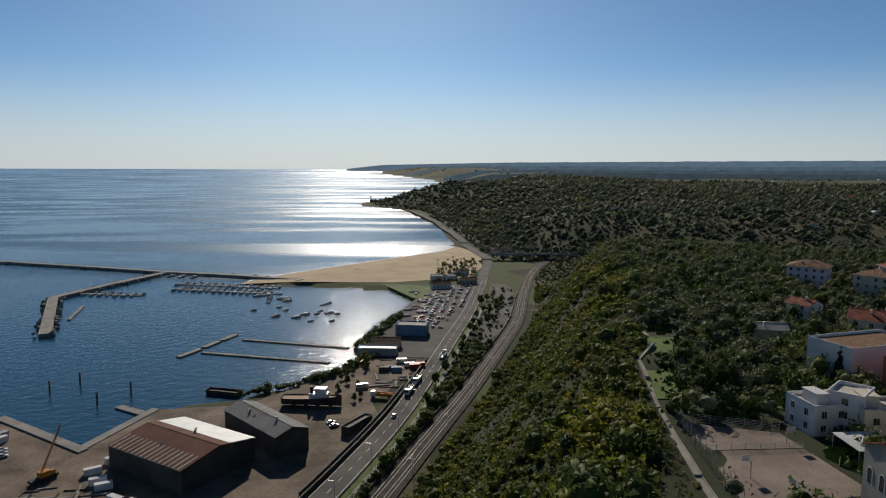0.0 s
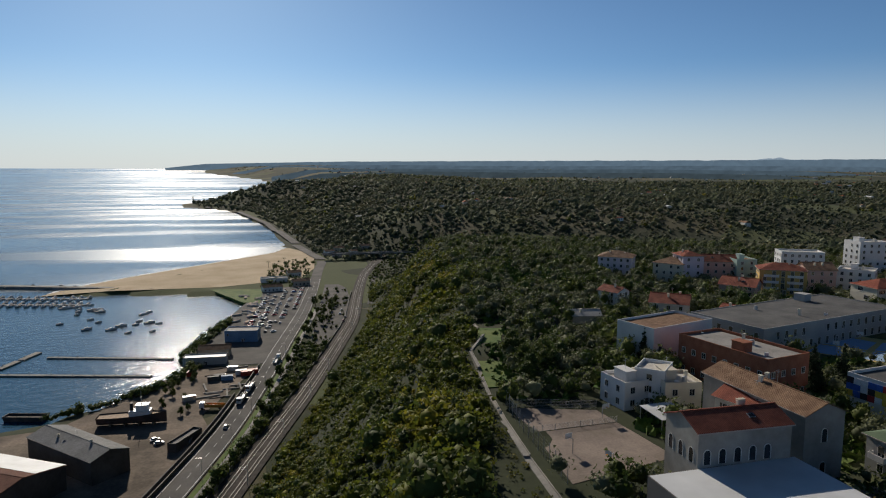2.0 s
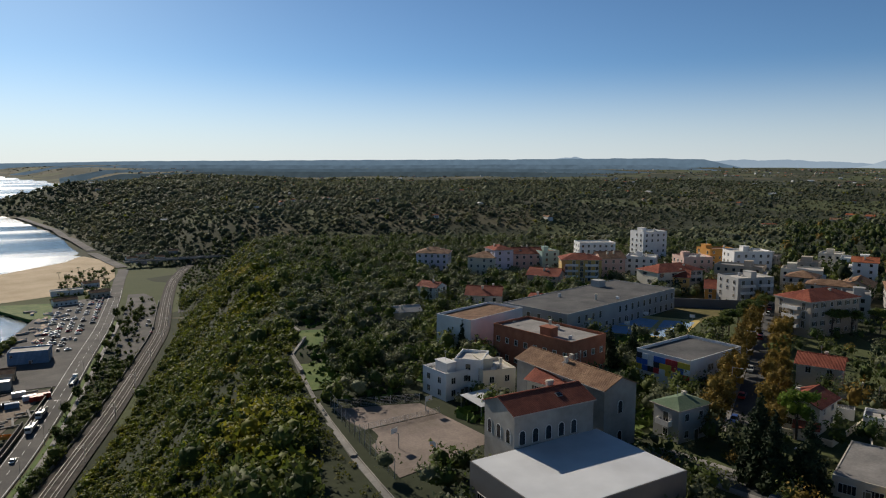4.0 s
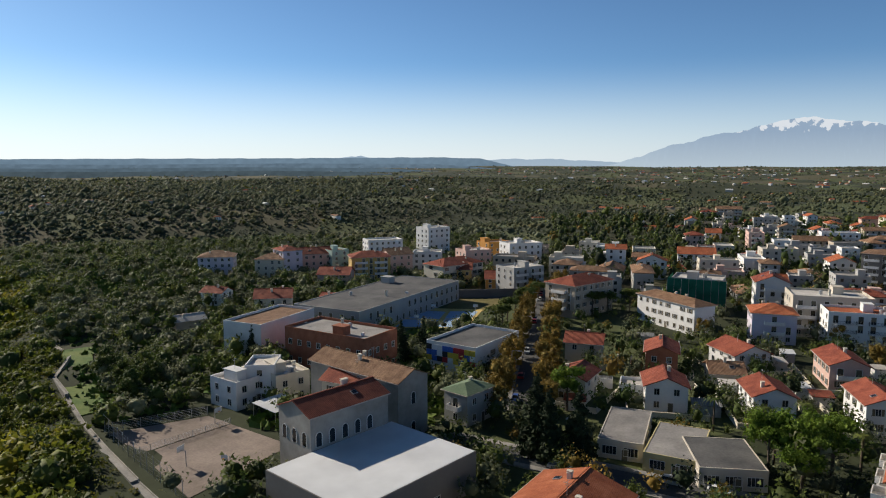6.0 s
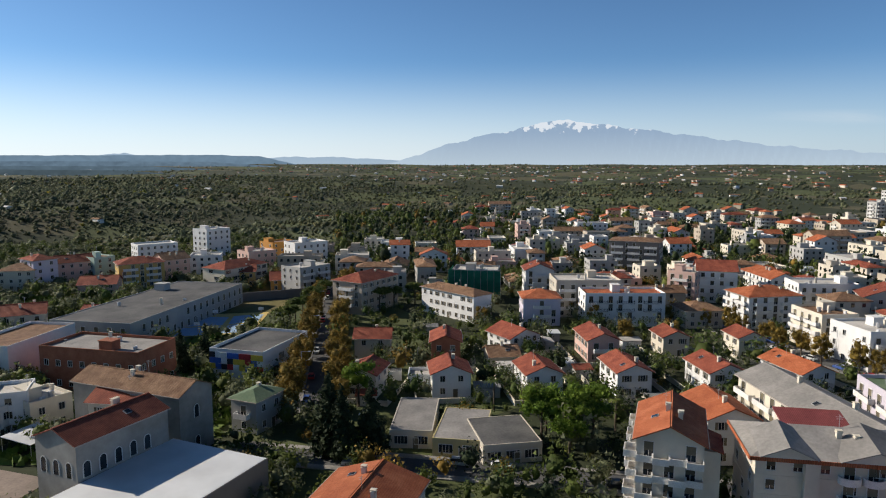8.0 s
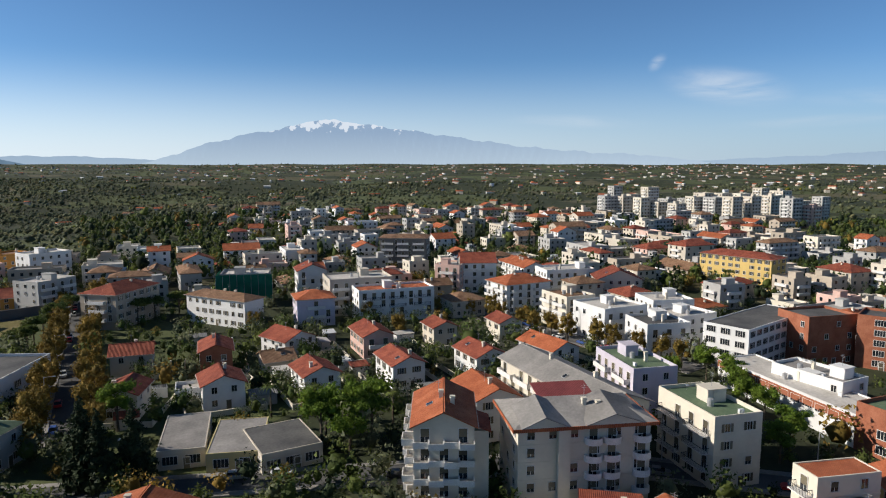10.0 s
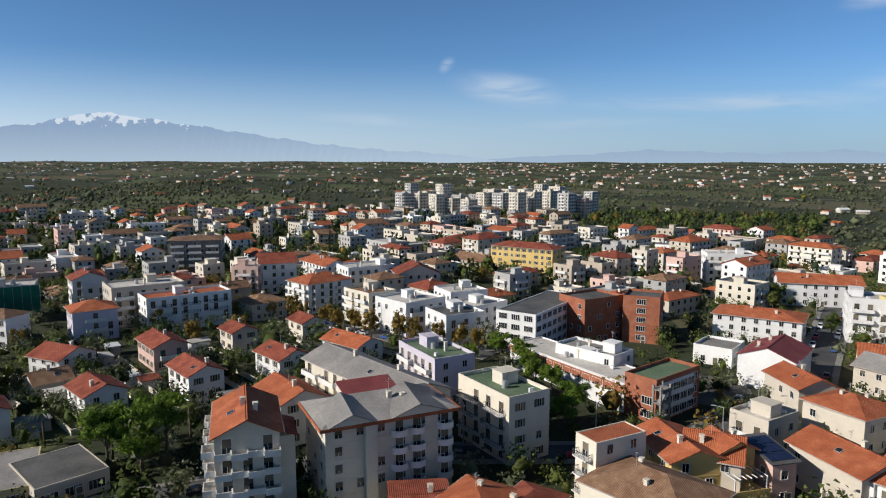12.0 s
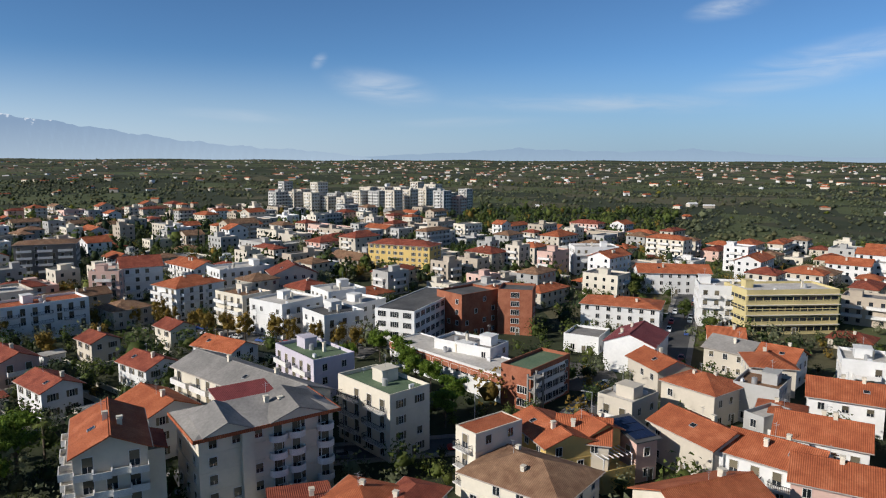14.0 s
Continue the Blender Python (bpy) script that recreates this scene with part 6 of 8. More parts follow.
# ---- road and railway furniture ----
for k, o in enumerate((-2.72, -1.28, 1.28, 2.72)):
    ribbon("rail", rail_x, 150, 800, o, 0.16, M_STEEL, 0.78, label="shiny steel running rail", category="rail", thick=0.2)
ribbon("pavement", road_x, 150, 560, 9.5, 2.4, M_CONCRETE, 0.42, label="concrete footpath beside the harbour road", category="pavement")
ribbon("verge", road_x, 150, 560, 7.3, 2.0, M_GRASS, 0.38, label="grass verge beside the road", category="verge")
ribbon("road_edge_line", road_x, 150, 700, 4.6, 0.2, M_PAINT, 0.36 + 0.02, label="white edge line", category="road marking", thick=0.02)
ribbon("road_edge_line_west", road_x, 150, 700, -4.6, 0.2, M_PAINT, 0.36 + 0.02, label="white edge line", category="road marking", thick=0.02)
for k in range(60):
    y = 150 + k * 9
    x = road_x(y)
    t = math.degrees(math.atan2(9, road_x(y + 9) - x))
    tagged(new("lane_dash", bpy.data.meshes.get("lane_dash") or Shape().box(-2, 2, -0.09, 0.09, 0, 0.02).mesh("lane_dash", M_PAINT)), "white painted lane dash", "road marking", kind="structure").matrix_basis = pose(x, y, ground_z(x, y) + 0.36, 0, 0, t)
ribbon("road_wall", road_x, 150, 400, -6.2, 0.35, M_SHED, 1.9, label="dark roadside boundary wall of the boatyard", category="wall", thick=1.9)
ribbon("rail_wall", rail_x, 150, 620, -6.2, 0.3, M_CONCRETE, 1.4, label="low concrete wall along the railway", category="wall", thick=1.4)
ribbon("lane", lambda v: rail_x(v) + 12, 560, 700, 0, 4, M_PALE_ASPHALT, 0.6, label="small lane climbing beside the railway", category="road")

LAMP_POLE = Shape().tube(0, 0, 0, 8.5, 0.11, 0.07).mesh("pole", M_METAL)
LAMP_ARM = Shape().box(-0.04, 0.04, -1.8, 0, 8.35, 8.45).mesh("arm", M_METAL)
LAMP_HEAD = Shape().box(-0.14, 0.14, -2.4, -1.7, 8.3, 8.45).mesh("lamp_head", M_METAL)


def street_lamp(x, y, turn, z=None):
    ob = thing("street_lamp", x, y, ground_z(x, y) if z is None else z, turn, "grey steel street lamp with one arm", "street lamp", "street lamps")
    part("pole", LAMP_POLE, ob)
    arm = part("arm", LAMP_ARM, ob)
    part("lamp_head", LAMP_HEAD, arm)


for k in range(14):
    y = 190 + k * 32
    street_lamp(road_x(y) + 6.1, y, -105)
for k in range(9):
    y = 200 + k * 45
    ob = thing("catenary_mast", rail_x(y) + 4.6, y, ground_z(rail_x(y) + 4.6, y), 0, "steel overhead line mast beside the railway", "mast", "overhead line masts")
    part("pole", Shape().tube(0, 0, 0, 8, 0.14, 0.1).mesh("pole", M_METAL), ob)
    part("cantilever", Shape().box(-3.2, 0, -0.04, 0.04, 6.4, 6.5).box(-3.0, 0, -0.03, 0.03, 7.2, 7.26).mesh("cantilever", M_METAL), ob)

# road bridge over the railway
ob = thing("road_bridge", 104, 840, 9, 2, "concrete road bridge crossing above the railway", "bridge")
part("deck", Shape().box(-46, 70, -5, 5, 0, 0.9).mesh("deck", M_PALE_ASPHALT), ob)
part("parapet", Shape().box(-46, 70, -5.3, -5, 0, 1.8).mesh("parapet", M_CONCRETE), ob)
part("parapet", Shape().box(-46, 70, 5, 5.3, 0, 1.8).mesh("parapet", M_CONCRETE), ob)
for kx in (-30, -12, 8, 26, 46):
    part("pier", Shape().box(kx - 0.7, kx + 0.7, -4, 4, -9, 0).mesh("pier", M_CONCRETE), ob)

# ---- plateau edge: ball courts, path, school yard ----
G = 62.0
sheet("ball_court", [(52.4, 129.5), (50.5, 106), (75, 112), (72.6, 131)], G, M_COURT, "worn pinkish asphalt ball court", "court", 1.5, 0.10)
sheet("ball_court_north", [(52.5, 145), (52.4, 130), (72.6, 131.4), (71.6, 139)], G, M_COURT, "faded reddish upper ball court", "court", 1.5, 0.14)
M_BLUE_COURT = surface("blue_court_paint", (0.28, 0.42, 0.6), (0.36, 0.5, 0.68), 0.15, 0.85, 0.1)
M_YELLOW_COURT = surface("yellow_court_paint", (0.58, 0.42, 0.14), (0.66, 0.5, 0.2), 0.2, 0.85, 0.1)
sheet("school_court", [(157, 172), (173.4, 151.3), (201.2, 167), (186.9, 186.7)], G, M_YELLOW_COURT, "school ball court painted yellow", "court", 1.0, 0.12)
for c in ([(158.5, 171), (166, 161.5), (176, 167), (168.5, 176.8)], [(168, 160), (174, 153), (185, 159), (178.5, 166)], [(179.5, 167), (186, 160), (197, 166), (190, 174)], [(170, 177.5), (177.5, 168), (188, 174.5), (184, 184)]):
    sheet("court_panel", c, G, M_BLUE_COURT, "pale blue painted court panel", "court", 0.1, 0.17)
sheet("playing_field", [(189.1, 178.5), (198.5, 164.6), (225.6, 172.4), (212.7, 189.1)], G, M_DRYGRASS, "dry brown playing field behind the school court", "field", 1.0, 0.1)
sheet("school_yard", [(196, 205), (215, 196), (232, 178), (226, 172), (205, 190)], G, M_PALE_ASPHALT, "asphalt yard by the school wall", "yard", 1.0, 0.08)
block("field_wall", "long dark retaining wall of the playing field", 222, 183, -40, 40, 0.6, 3.4, roof="flat", wall="dark", tile="grey", parapet=0, hut=False, sides="", first=False, category="wall")
sheet("grass_strip", [(68.5, 222), (57, 190), (52, 160), (58, 160), (66, 190), (76, 220)], G, M_GRASS, "bright grass strip along the bluff path", "grass", 1.5, 0.2)

PATH = [(69, 232), (68.7, 224.4), (66.2, 209.7), (56.3, 190.8), (54.1, 175.0), (50.4, 153.6), (48.4, 136.8), (46.8, 118.3), (46, 104), (45, 80)]
for a, b in zip(PATH, PATH[1:]):
    a, b, ln, turn = along(a, b)
    m = (a + b) / 2
    z = max(ground_z(a.x, a.y), ground_z(b.x, b.y), ground_z(m.x, m.y))
    ob = thing("bluff_path", m.x, m.y, z, turn, "pale stone path with low wall along the bluff edge", "path", "bluff path", kind="structure")
    part("paving", Shape().box(-ln / 2, ln / 2, -0.3 if a.y > 150 else -0.9, 0.35, -2, 0.1).mesh("paving", M_CONCRETE), ob)
    part("low_wall", Shape().box(-ln / 2, ln / 2, 0.35, 0.55, -2, 0.35).mesh("low_wall", WALLS["stone"]), ob)

POST = Shape().tube(0, 0, 0, 4.0, 0.06).mesh("post", M_METAL)


def net_fence(pts, hgt, label):
    base = thing("court_fence", *pts[0], G + 0.1, 0, label, "fence", "court fences")
    for a, b in zip(pts, pts[1:]):
        a, b, ln, turn = along(a, b)
        n = int(ln / 3)
        for k in range(n + 1):
            p = a + (b - a) * k / n
            part("post", POST, base, pose(p.x - pts[0][0], p.y - pts[0][1], 0) @ Matrix.Diagonal((1, 1, hgt / 4, 1)))
        for k in range(6):
            z = 0.1 + k * (hgt - 0.2) / 5
            c = [(a.x, a.y), (b.x, b.y)]
            s = Shape().slab([(c[0][0] - pts[0][0], c[0][1] - pts[0][1] - 0.02, z), (c[1][0] - pts[0][0], c[1][1] - pts[0][1] - 0.02, z), (c[1][0] - pts[0][0], c[1][1] - pts[0][1] + 0.02, z), (c[0][0] - pts[0][0], c[0][1] - pts[0][1] + 0.02, z)], 0.04)
            part("wire", s.mesh("wire", M_METAL), base)


net_fence([(52, 146), (50.3, 130), (49.5, 106)], 4.0, "tall wire fence between court and bluff path")
net_fence([(51.6, 129.8), (72.6, 131.2)], 1.4, "low wire fence between the two courts")
net_fence([(52, 146), (72, 140)], 2.0, "wire fence behind the upper court")
for x, y, a in ((70.5, 134, 190), (56, 118, 20), (60.5, 110, 100), (183, 176, 130), (166, 168, 130), (192, 163, 310)):
    ob = thing("basketball_hoop", x, y, G + 0.1, a, "basketball hoop with white backboard", "basketball hoop", "basketball hoops")
    part("pole", Shape().tube(0, 0, 0, 3.1, 0.09).box(-0.05, 0.05, 0, 1.2, 2.9, 3.0).mesh("pole", M_METAL), ob)
    bb = part("backboard", Shape().box(-0.9, 0.9, 1.2, 1.25, 2.7, 3.8).mesh("backboard", M_HULL), ob)
    part("ring", Shape().tube(0, 1.5, 2.98, 3.03, 0.24, n=12).mesh("ring", M_ORANGE), bb)

# sheet canopy beside the white house
ob = thing("canopy", 82, 127, G, 5, "pale sheet canopy on thin posts beside the court", "canopy")
part("roof", Shape().slab([(-4, -4, 3.2), (4, -4, 3.2), (4, 4, 3.7), (-4, 4, 3.7)], 0.12).mesh("roof", ROOFS["white"]), ob)
for px, py in ((-3.8, -3.8), (3.8, -3.8), (3.8, 3.8), (-3.8, 3.8)):
    part("post", Shape().tube(px, py, 0, 3.2, 0.07).mesh("post", M_METAL), ob)

# streets and parked cars in town
def street(a, b, width, label, cars=0, lamps=0):
    a, b, ln, turn = along(a, b)
    m = (a + b) / 2
    s = Shape().box(-ln / 2, ln / 2, -width / 2, width / 2, -1.5, 0.12, 0)
    for sy in (-1, 1):
        s.box(-ln / 2, ln / 2, sy * (width / 2 + 0.8) - 0.8, sy * (width / 2 + 0.8) + 0.8, -1.5, 0.26, 1)
    ob = new("street", s.mesh("street", [M_ASPHALT, M_CONCRETE]))
    ob.matrix_basis = pose(m.x, m.y, G, 0, 0, turn)
    tagged(ob, label, "street", kind="structure")
    n = Vector((-(b - a).y, (b - a).x)).normalized()
    for k in range(cars):
        p = a + (b - a) * ((k + rng.random()) / cars) + n * rng.choice((-1, 1)) * (width / 2 - 1.1)
        car(p.x, p.y, turn + rng.choice((0, 180)), rng.choice((0, 0, 1, 2, 3, 4, 5)), "parked along a town street", full=k % 4 == 0, z=G + 0.12)
    for k in range(lamps):
        p = a + (b - a) * ((k + 0.5) / lamps) + n * (width / 2 + 1.0)
        street_lamp(p.x, p.y, turn, z=G + 0.2)


street((122, 89), (262, 178), 7, "asphalt avenue lined with plane trees", 16, 4)
street((98, 92), (124, -8), 6, "narrow town street", 8, 2)
street((126, -8), (117, -60), 6.5, "dark street below the apartment blocks", 5, 4)
street((148, -124), (262, -232), 8, "street with parked cars beside the hall", 22, 3)
street((248, 14), (186, -50), 7, "tree-lined street between villas and white blocks", 10, 3)
street((138, -100), (112, -66), 7, "street beside the school", 4, 2)
sheet("school_forecourt", [(142, -82), (165, -92), (152, -108), (132, -98)], G, M_PALE_ASPHALT, "asphalt forecourt with cars by the school", "yard", 1.0, 0.1)
sheet("pavilion_square", [(175, 216), (190, 208), (196, 225), (180, 236)], G, M_DIRT, "gravel plot near the long school", "yard", 1.0, 0.1)

# coloured panels on the office facade
PANELS = [surface("panel_" + n, c, tuple(v * 1.2 for v in c), 0.8, 0.5, 0.05) for n, c in (("red", (0.4, 0.04, 0.04)), ("blue", (0.05, 0.12, 0.4)), ("white", (0.65, 0.65, 0.65)), ("black", (0.03, 0.03, 0.035)), ("yellow", (0.6, 0.42, 0.06)))]
office = [o for o in bpy.data.objects if o.name.startswith("office_building") and "coloured" in o.get("label", "")][0]
ow = [c for c in office.children if c.name.startswith("wall")][0].dimensions
for i in range(9):
    for j in range(3):
        dd = ow.y / 9
        y0 = -ow.y / 2 + i * dd
        ps = Shape().box(-ow.x / 2 - 0.16, -ow.x / 2 - 0.004, y0 + 0.05, y0 + dd - 0.05, 3.4 + j * 1.5, 4.85 + j * 1.5)
        part("panel", ps.mesh("panel", PANELS[(i * 3 + j * 2 + (i * j) % 4) % 5]), office)

# ribbon windows and thin yellow ledges of the long office
ribbon_house = [o for o in bpy.data.objects if "ribbon windows" in o.get("label", "")][0]


def ribbon_mesh(length, n):
    cols = [-length / 2]
    for k in range(n):
        x0 = -length / 2 + length * k / n
        cols += [x0 + 0.1, x0 + length / n - 0.1]
    cols.append(length / 2)
    return relief(cols, [0.0, 0.12, 1.6, 1.72], lambda i, j: (-0.02, 1) if j == 1 and i % 2 else (-0.1, 0), [WALLS["pale_yellow"], M_GLASS], "window_band")


for f in range(4):
    for sd, ln in (("s", 31.4), ("w", 15.0), ("e", 15.0)):
        part("window_band", ribbon_mesh(ln - 1.0, round(ln / 2.6)), ribbon_house, side_pose(sd, 31.4, 15.0, 0, 1.0 + f * 3.3))
    part("ledge", Shape().box(-15.9, 15.9, -8.3, -7.5, 3.15 + f * 3.3, 3.32 + f * 3.3).mesh("ledge", WALLS["cream"]), ribbon_house, label="thin pale sun ledge")

# mural on the maroon-roofed hall: plain patches of colour
hall = [o for o in bpy.data.objects if o.name.startswith("hall")][0]
hw = [c for c in hall.children if c.name.startswith("wall")][0].dimensions
for x0, x1, z0, z1, m in ((0.3, 6.2, 0.6, 4.2, M_BLUE_COURT), (2.4, 3.9, 0.8, 4.0, M_HULL), (2.7, 3.6, 2.0, 3.2, PANELS[0]), (4.6, 5.8, 0.8, 3.0, PANELS[1])):
    k = 0.01 + 0.015 * len([c for c in hall.children if c.name.startswith("mural")])
    part("mural_patch", Shape().box(x0, x1, -hw.y / 2 - 0.03 - k, -hw.y / 2 - 0.002, z0, z1).mesh("mural_patch", m), hall)

# garden walls round the villas
for v in [o for o in bpy.data.objects if o.get("group", "") == "gabled villas"]:
    wd = [c for c in v.children if c.name.startswith("wall")][0].dimensions
    hx, hy = wd.x / 2 + 4.2, wd.y / 2 + 4.2
    ob = thing("garden_wall", v.location.x, v.location.y, v.location.z, math.degrees(v.rotation_euler.z) if v.rotation_mode != "QUATERNION" else 0, "low pale wall round a villa garden", "garden wall", "garden walls")
    ob.matrix_basis = v.matrix_basis.copy()
    for b in ((-hx, hx, -hy, -hy + 0.2), (-hx, -hx + 0.2, -hy + 0.2, hy), (hx - 0.2, hx, -hy + 0.2, hy)):
        part("wall_section", Shape().box(*b, -1.0, 1.25).box(b[0] - 0.05, b[1] + 0.05, b[2] - 0.05, b[3] + 0.05, 1.25, 1.33).mesh("wall_section", WALLS["cream"]), ob)
for k in range(26):
    x, y = 125 + rng.random() * 85, -5 + rng.random() * 105
    if free(x, y, 3.0) and off_avenue(x, y, 3):
        block("garden_shed", "small garden shed with low pale or tiled roof", x, y, rng.choice((-60, 30)), rng.uniform(3, 6), rng.uniform(2.5, 4), 2.5, roof=rng.choice(("flat", "shed")), wall=rng.choice(("white", "beige", "grey")), tile=rng.choice(("pale", "sheet", "red", "white")),
              hut=False, rise=0.6, parapet=0, fill=0.4, first=False, group="garden sheds", category="shed", sides="s", over=0.25)

# stair tower, eaves band and attic storeys of the big cream block
big = [o for o in bpy.data.objects if o.get("label", "").startswith("long four-storey cream")][0]
bd = [c for c in big.children if c.name.startswith("wall")][0].dimensions
BW, BD = bd.x / 2, bd.y / 2
part("stair_tower", Shape().box(-BW * 0.42, -BW * 0.25, -BD - 0.9, -BD, -2, 14.3).mesh("stair_tower", WALLS["cream"]), big)
eb = Shape().box(-BW - 1.0, BW + 1.0, -BD - 1.06, -BD - 0.92, 14.2, 14.75).box(-BW - 1.06, -BW - 0.92, -BD - 0.92, BD + 0.9, 14.2, 14.75).box(BW + 0.92, BW + 1.06, -BD - 0.92, BD + 0.9, 14.2, 14.75)
part("eaves_band", eb.mesh("eaves_band", ROOFS["orange"]), big, label="orange-brown eaves band")
x0, x1, y0, y1 = -BW * 0.5, BW * 0.3, -BD * 0.05, BD * 0.8
attic = part("attic", Shape().box(x0, x1, y0, y1, 14.5, 17.0).mesh("attic", WALLS["cream"]), big)
part("attic_roof", Shape().slab([(x0 - 0.4, y0 - 0.5, 17.0), (x1 + 0.4, y0 - 0.5, 17.0), (x1 + 0.4, y1 + 0.4, 18.0), (x0 - 0.4, y1 + 0.4, 18.0)], 0.2).mesh("attic_roof", ROOFS["maroon"]), attic, label="low dark red metal roof")
for k in range(3):
    part("attic_window", WINDOWS["wide"], attic, pose(x0 + (x1 - x0) * (k + 0.5) / 3, y0, 15.0))
# cross gables with grey felt that point towards the street
for gx, gw, deep in ((-BW * 0.62, 3.6, 5.6), (BW * 0.42, 4.6, 6.4)):
    v = [(gx - gw, -BD - 0.95, 14.72), (gx + gw, -BD - 0.95, 14.72), (gx, -BD - 0.95, 16.3), (gx - gw, -BD + deep, 16.2), (gx + gw, -BD + deep, 16.2), (gx, -BD + deep, 17.9)]
    gb = part("roof_gable", Shape().add(v, [(0, 1, 2), (5, 4, 3), (0, 3, 4, 1), (1, 4, 5, 2), (0, 2, 5, 3)]).mesh("roof_gable", WALLS["cream"]), big, label="shallow cream cross gable")
    for sx in (-1, 1):
        c = [(gx, -BD - 1.15, 16.5), (gx + sx * (gw + 0.25), -BD - 1.15, 14.84), (gx + sx * (gw + 0.25), -BD + deep, 16.32), (gx, -BD + deep, 18.1)]
        part("gable_slope", Shape().slab(c if sx > 0 else c[::-1], 0.14).mesh("gable_slope", ROOFS["grey"]), gb)
ROUND_BALCONY = balcony_mesh(2.9, "round", 1.1, 0.9)
RAIL_PLANT = Shape().tube(0, 0, 0.0, 0.3, 0.16, 0.22, n=7).mesh("planter", ROOFS["orange"])
for f in range(1, 5):
    for fx in (0.12, 0.4, 0.86):
        bal = part("balcony", ROUND_BALCONY, big, pose(BW * fx, -BD, f * 2.9), "small curved balcony")
        part("planter", RAIL_PLANT, bal, pose(0.7, -0.7, 0))
        part("balcony_door", WINDOWS["tall"], big, pose(BW * fx, -BD, f * 2.9 + 0.08))

# stepped white balconies all round the five-storey house
tall_house = [o for o in bpy.data.objects if o.get("label", "").startswith("five-storey apartment house")][0]
STEPS = {(w2, dp): balcony_mesh(w2, "solid", dp, 0.85) for w2 in (2.4, 3.2) for dp in (1.3, 1.9)}
for f in range(1, 5):
    for k in range(4):
        dp = 1.9 if (k + f) % 2 else 1.3
        part("balcony", STEPS[(2.4, dp)], tall_house, side_pose("s", 9.6, 16.0, -3.6 + k * 2.4, f * 3.0), "white balcony stepped in plan")
    for k in range(5):
        dp = 1.3 if (k + f) % 2 else 1.9
        part("balcony", STEPS[(3.2, dp)], tall_house, side_pose("w", 9.6, 16.0, -6.4 + k * 3.2, f * 3.0), "white balcony stepped in plan")
for k in range(8):
    bal = [c for c in tall_house.children if c.name.startswith("balcony")][k * 4 + 1]
    part("planter", RAIL_PLANT, bal, pose(0.5, -0.8, 0))
# lower dark red roofs that step down behind the orange slope
part("lower_roof", Shape().slab([(2.4, -6.5, 15.4), (7.6, -6.5, 13.6), (7.6, 1.0, 13.6), (2.4, 1.0, 15.4)], 0.25).mesh("lower_roof", ROOFS["red"]), tall_house, label="lower dark red tiled roof")
part("side_bay", Shape().box(4.8, 7.2, -6.2, 0.8, -2, 13.5).mesh("side_bay", WALLS["cream"]), tall_house)

# white front and outside stair of the school gym
gym = [o for o in bpy.data.objects if o.get("label", "").startswith("school gym")][0]
part("front_panel", Shape().box(-5.6, 6.0, -4.12, -4.0, 0.4, 8.6).mesh("front_panel", WALLS["white"]), gym, label="white rendered front")
for f in range(3):
    for k in range(4):
        part("front_window", WINDOWS["wide"], gym, pose(-3.9 + k * 2.95, -4.12, 0.9 + f * 2.7))
for px in (-10.6, -7.2):
    for py in (-6.4, -4.6):
        part("stair_post", Shape().box(px - 0.2, px + 0.2, py - 0.2, py + 0.2, -1, 9.4).mesh("stair_post", M_CONCRETE), gym)
for f in range(3):
    part("stair_landing", Shape().box(-10.8, -7.0, -6.6, -4.4, 2.6 + f * 2.9, 2.8 + f * 2.9).mesh("stair_landing", M_CONCRETE), gym)
    up = f % 2
    c = [(-10.4, -6.3, -0.1 + f * 2.9 + 2.7 * up), (-7.4, -6.3, -0.1 + f * 2.9 + 2.7 * (1 - up)), (-7.4, -5.4, -0.1 + f * 2.9 + 2.7 * (1 - up)), (-10.4, -5.4, -0.1 + f * 2.9 + 2.7 * up)]
    part("stair_flight", Shape().slab(c, 0.3).mesh("stair_flight", M_CONCRETE), gym)
# brick band on the school's front wing
sw = [o for o in bpy.data.objects if o.get("label", "").startswith("brick and white school wing")][0]
sd = [c for c in sw.children if c.name.startswith("wall")][0].dimensions
part("brick_band", Shape().box(-sd.x / 2 - 0.1, sd.x / 2 + 0.1, -sd.y / 2 - 0.1, sd.y / 2 + 0.1, 4.6, 6.3).mesh("brick_band", WALLS["brick"]), sw)

# scaffold with green netting round one block
M_NET = surface("green_scaffold_net", (0.02, 0.16, 0.1), (0.04, 0.24, 0.16), 0.3, 0.8, 0.1, through_light=0.4)
sc = [o for o in bpy.data.objects if "scaffold" in o.get("label", "")][0]
cd = [c for c in sc.children if c.name.startswith("wall")][0].dimensions
for x0, x1, y0, y1 in ((-cd.x / 2 - 1.3, cd.x / 2 + 1.3, -cd.y / 2 - 1.3, -cd.y / 2 - 1.25), (-cd.x / 2 - 1.3, -cd.x / 2 - 1.25, -cd.y / 2 - 1.25, cd.y / 2)):
    part("scaffold_net", Shape().box(x0, x1, y0, y1, 3.0, 12.6).mesh("scaffold_net", M_NET), sc, label="green scaffold netting")
for k in range(9):
    px = -cd.x / 2 - 1.4 + k * (cd.x + 2.8) / 8
    part("scaffold_pole", Shape().tube(px, -cd.y / 2 - 1.45, -1, 13.6, 0.06, n=6).mesh("scaffold_pole", M_METAL), sc)

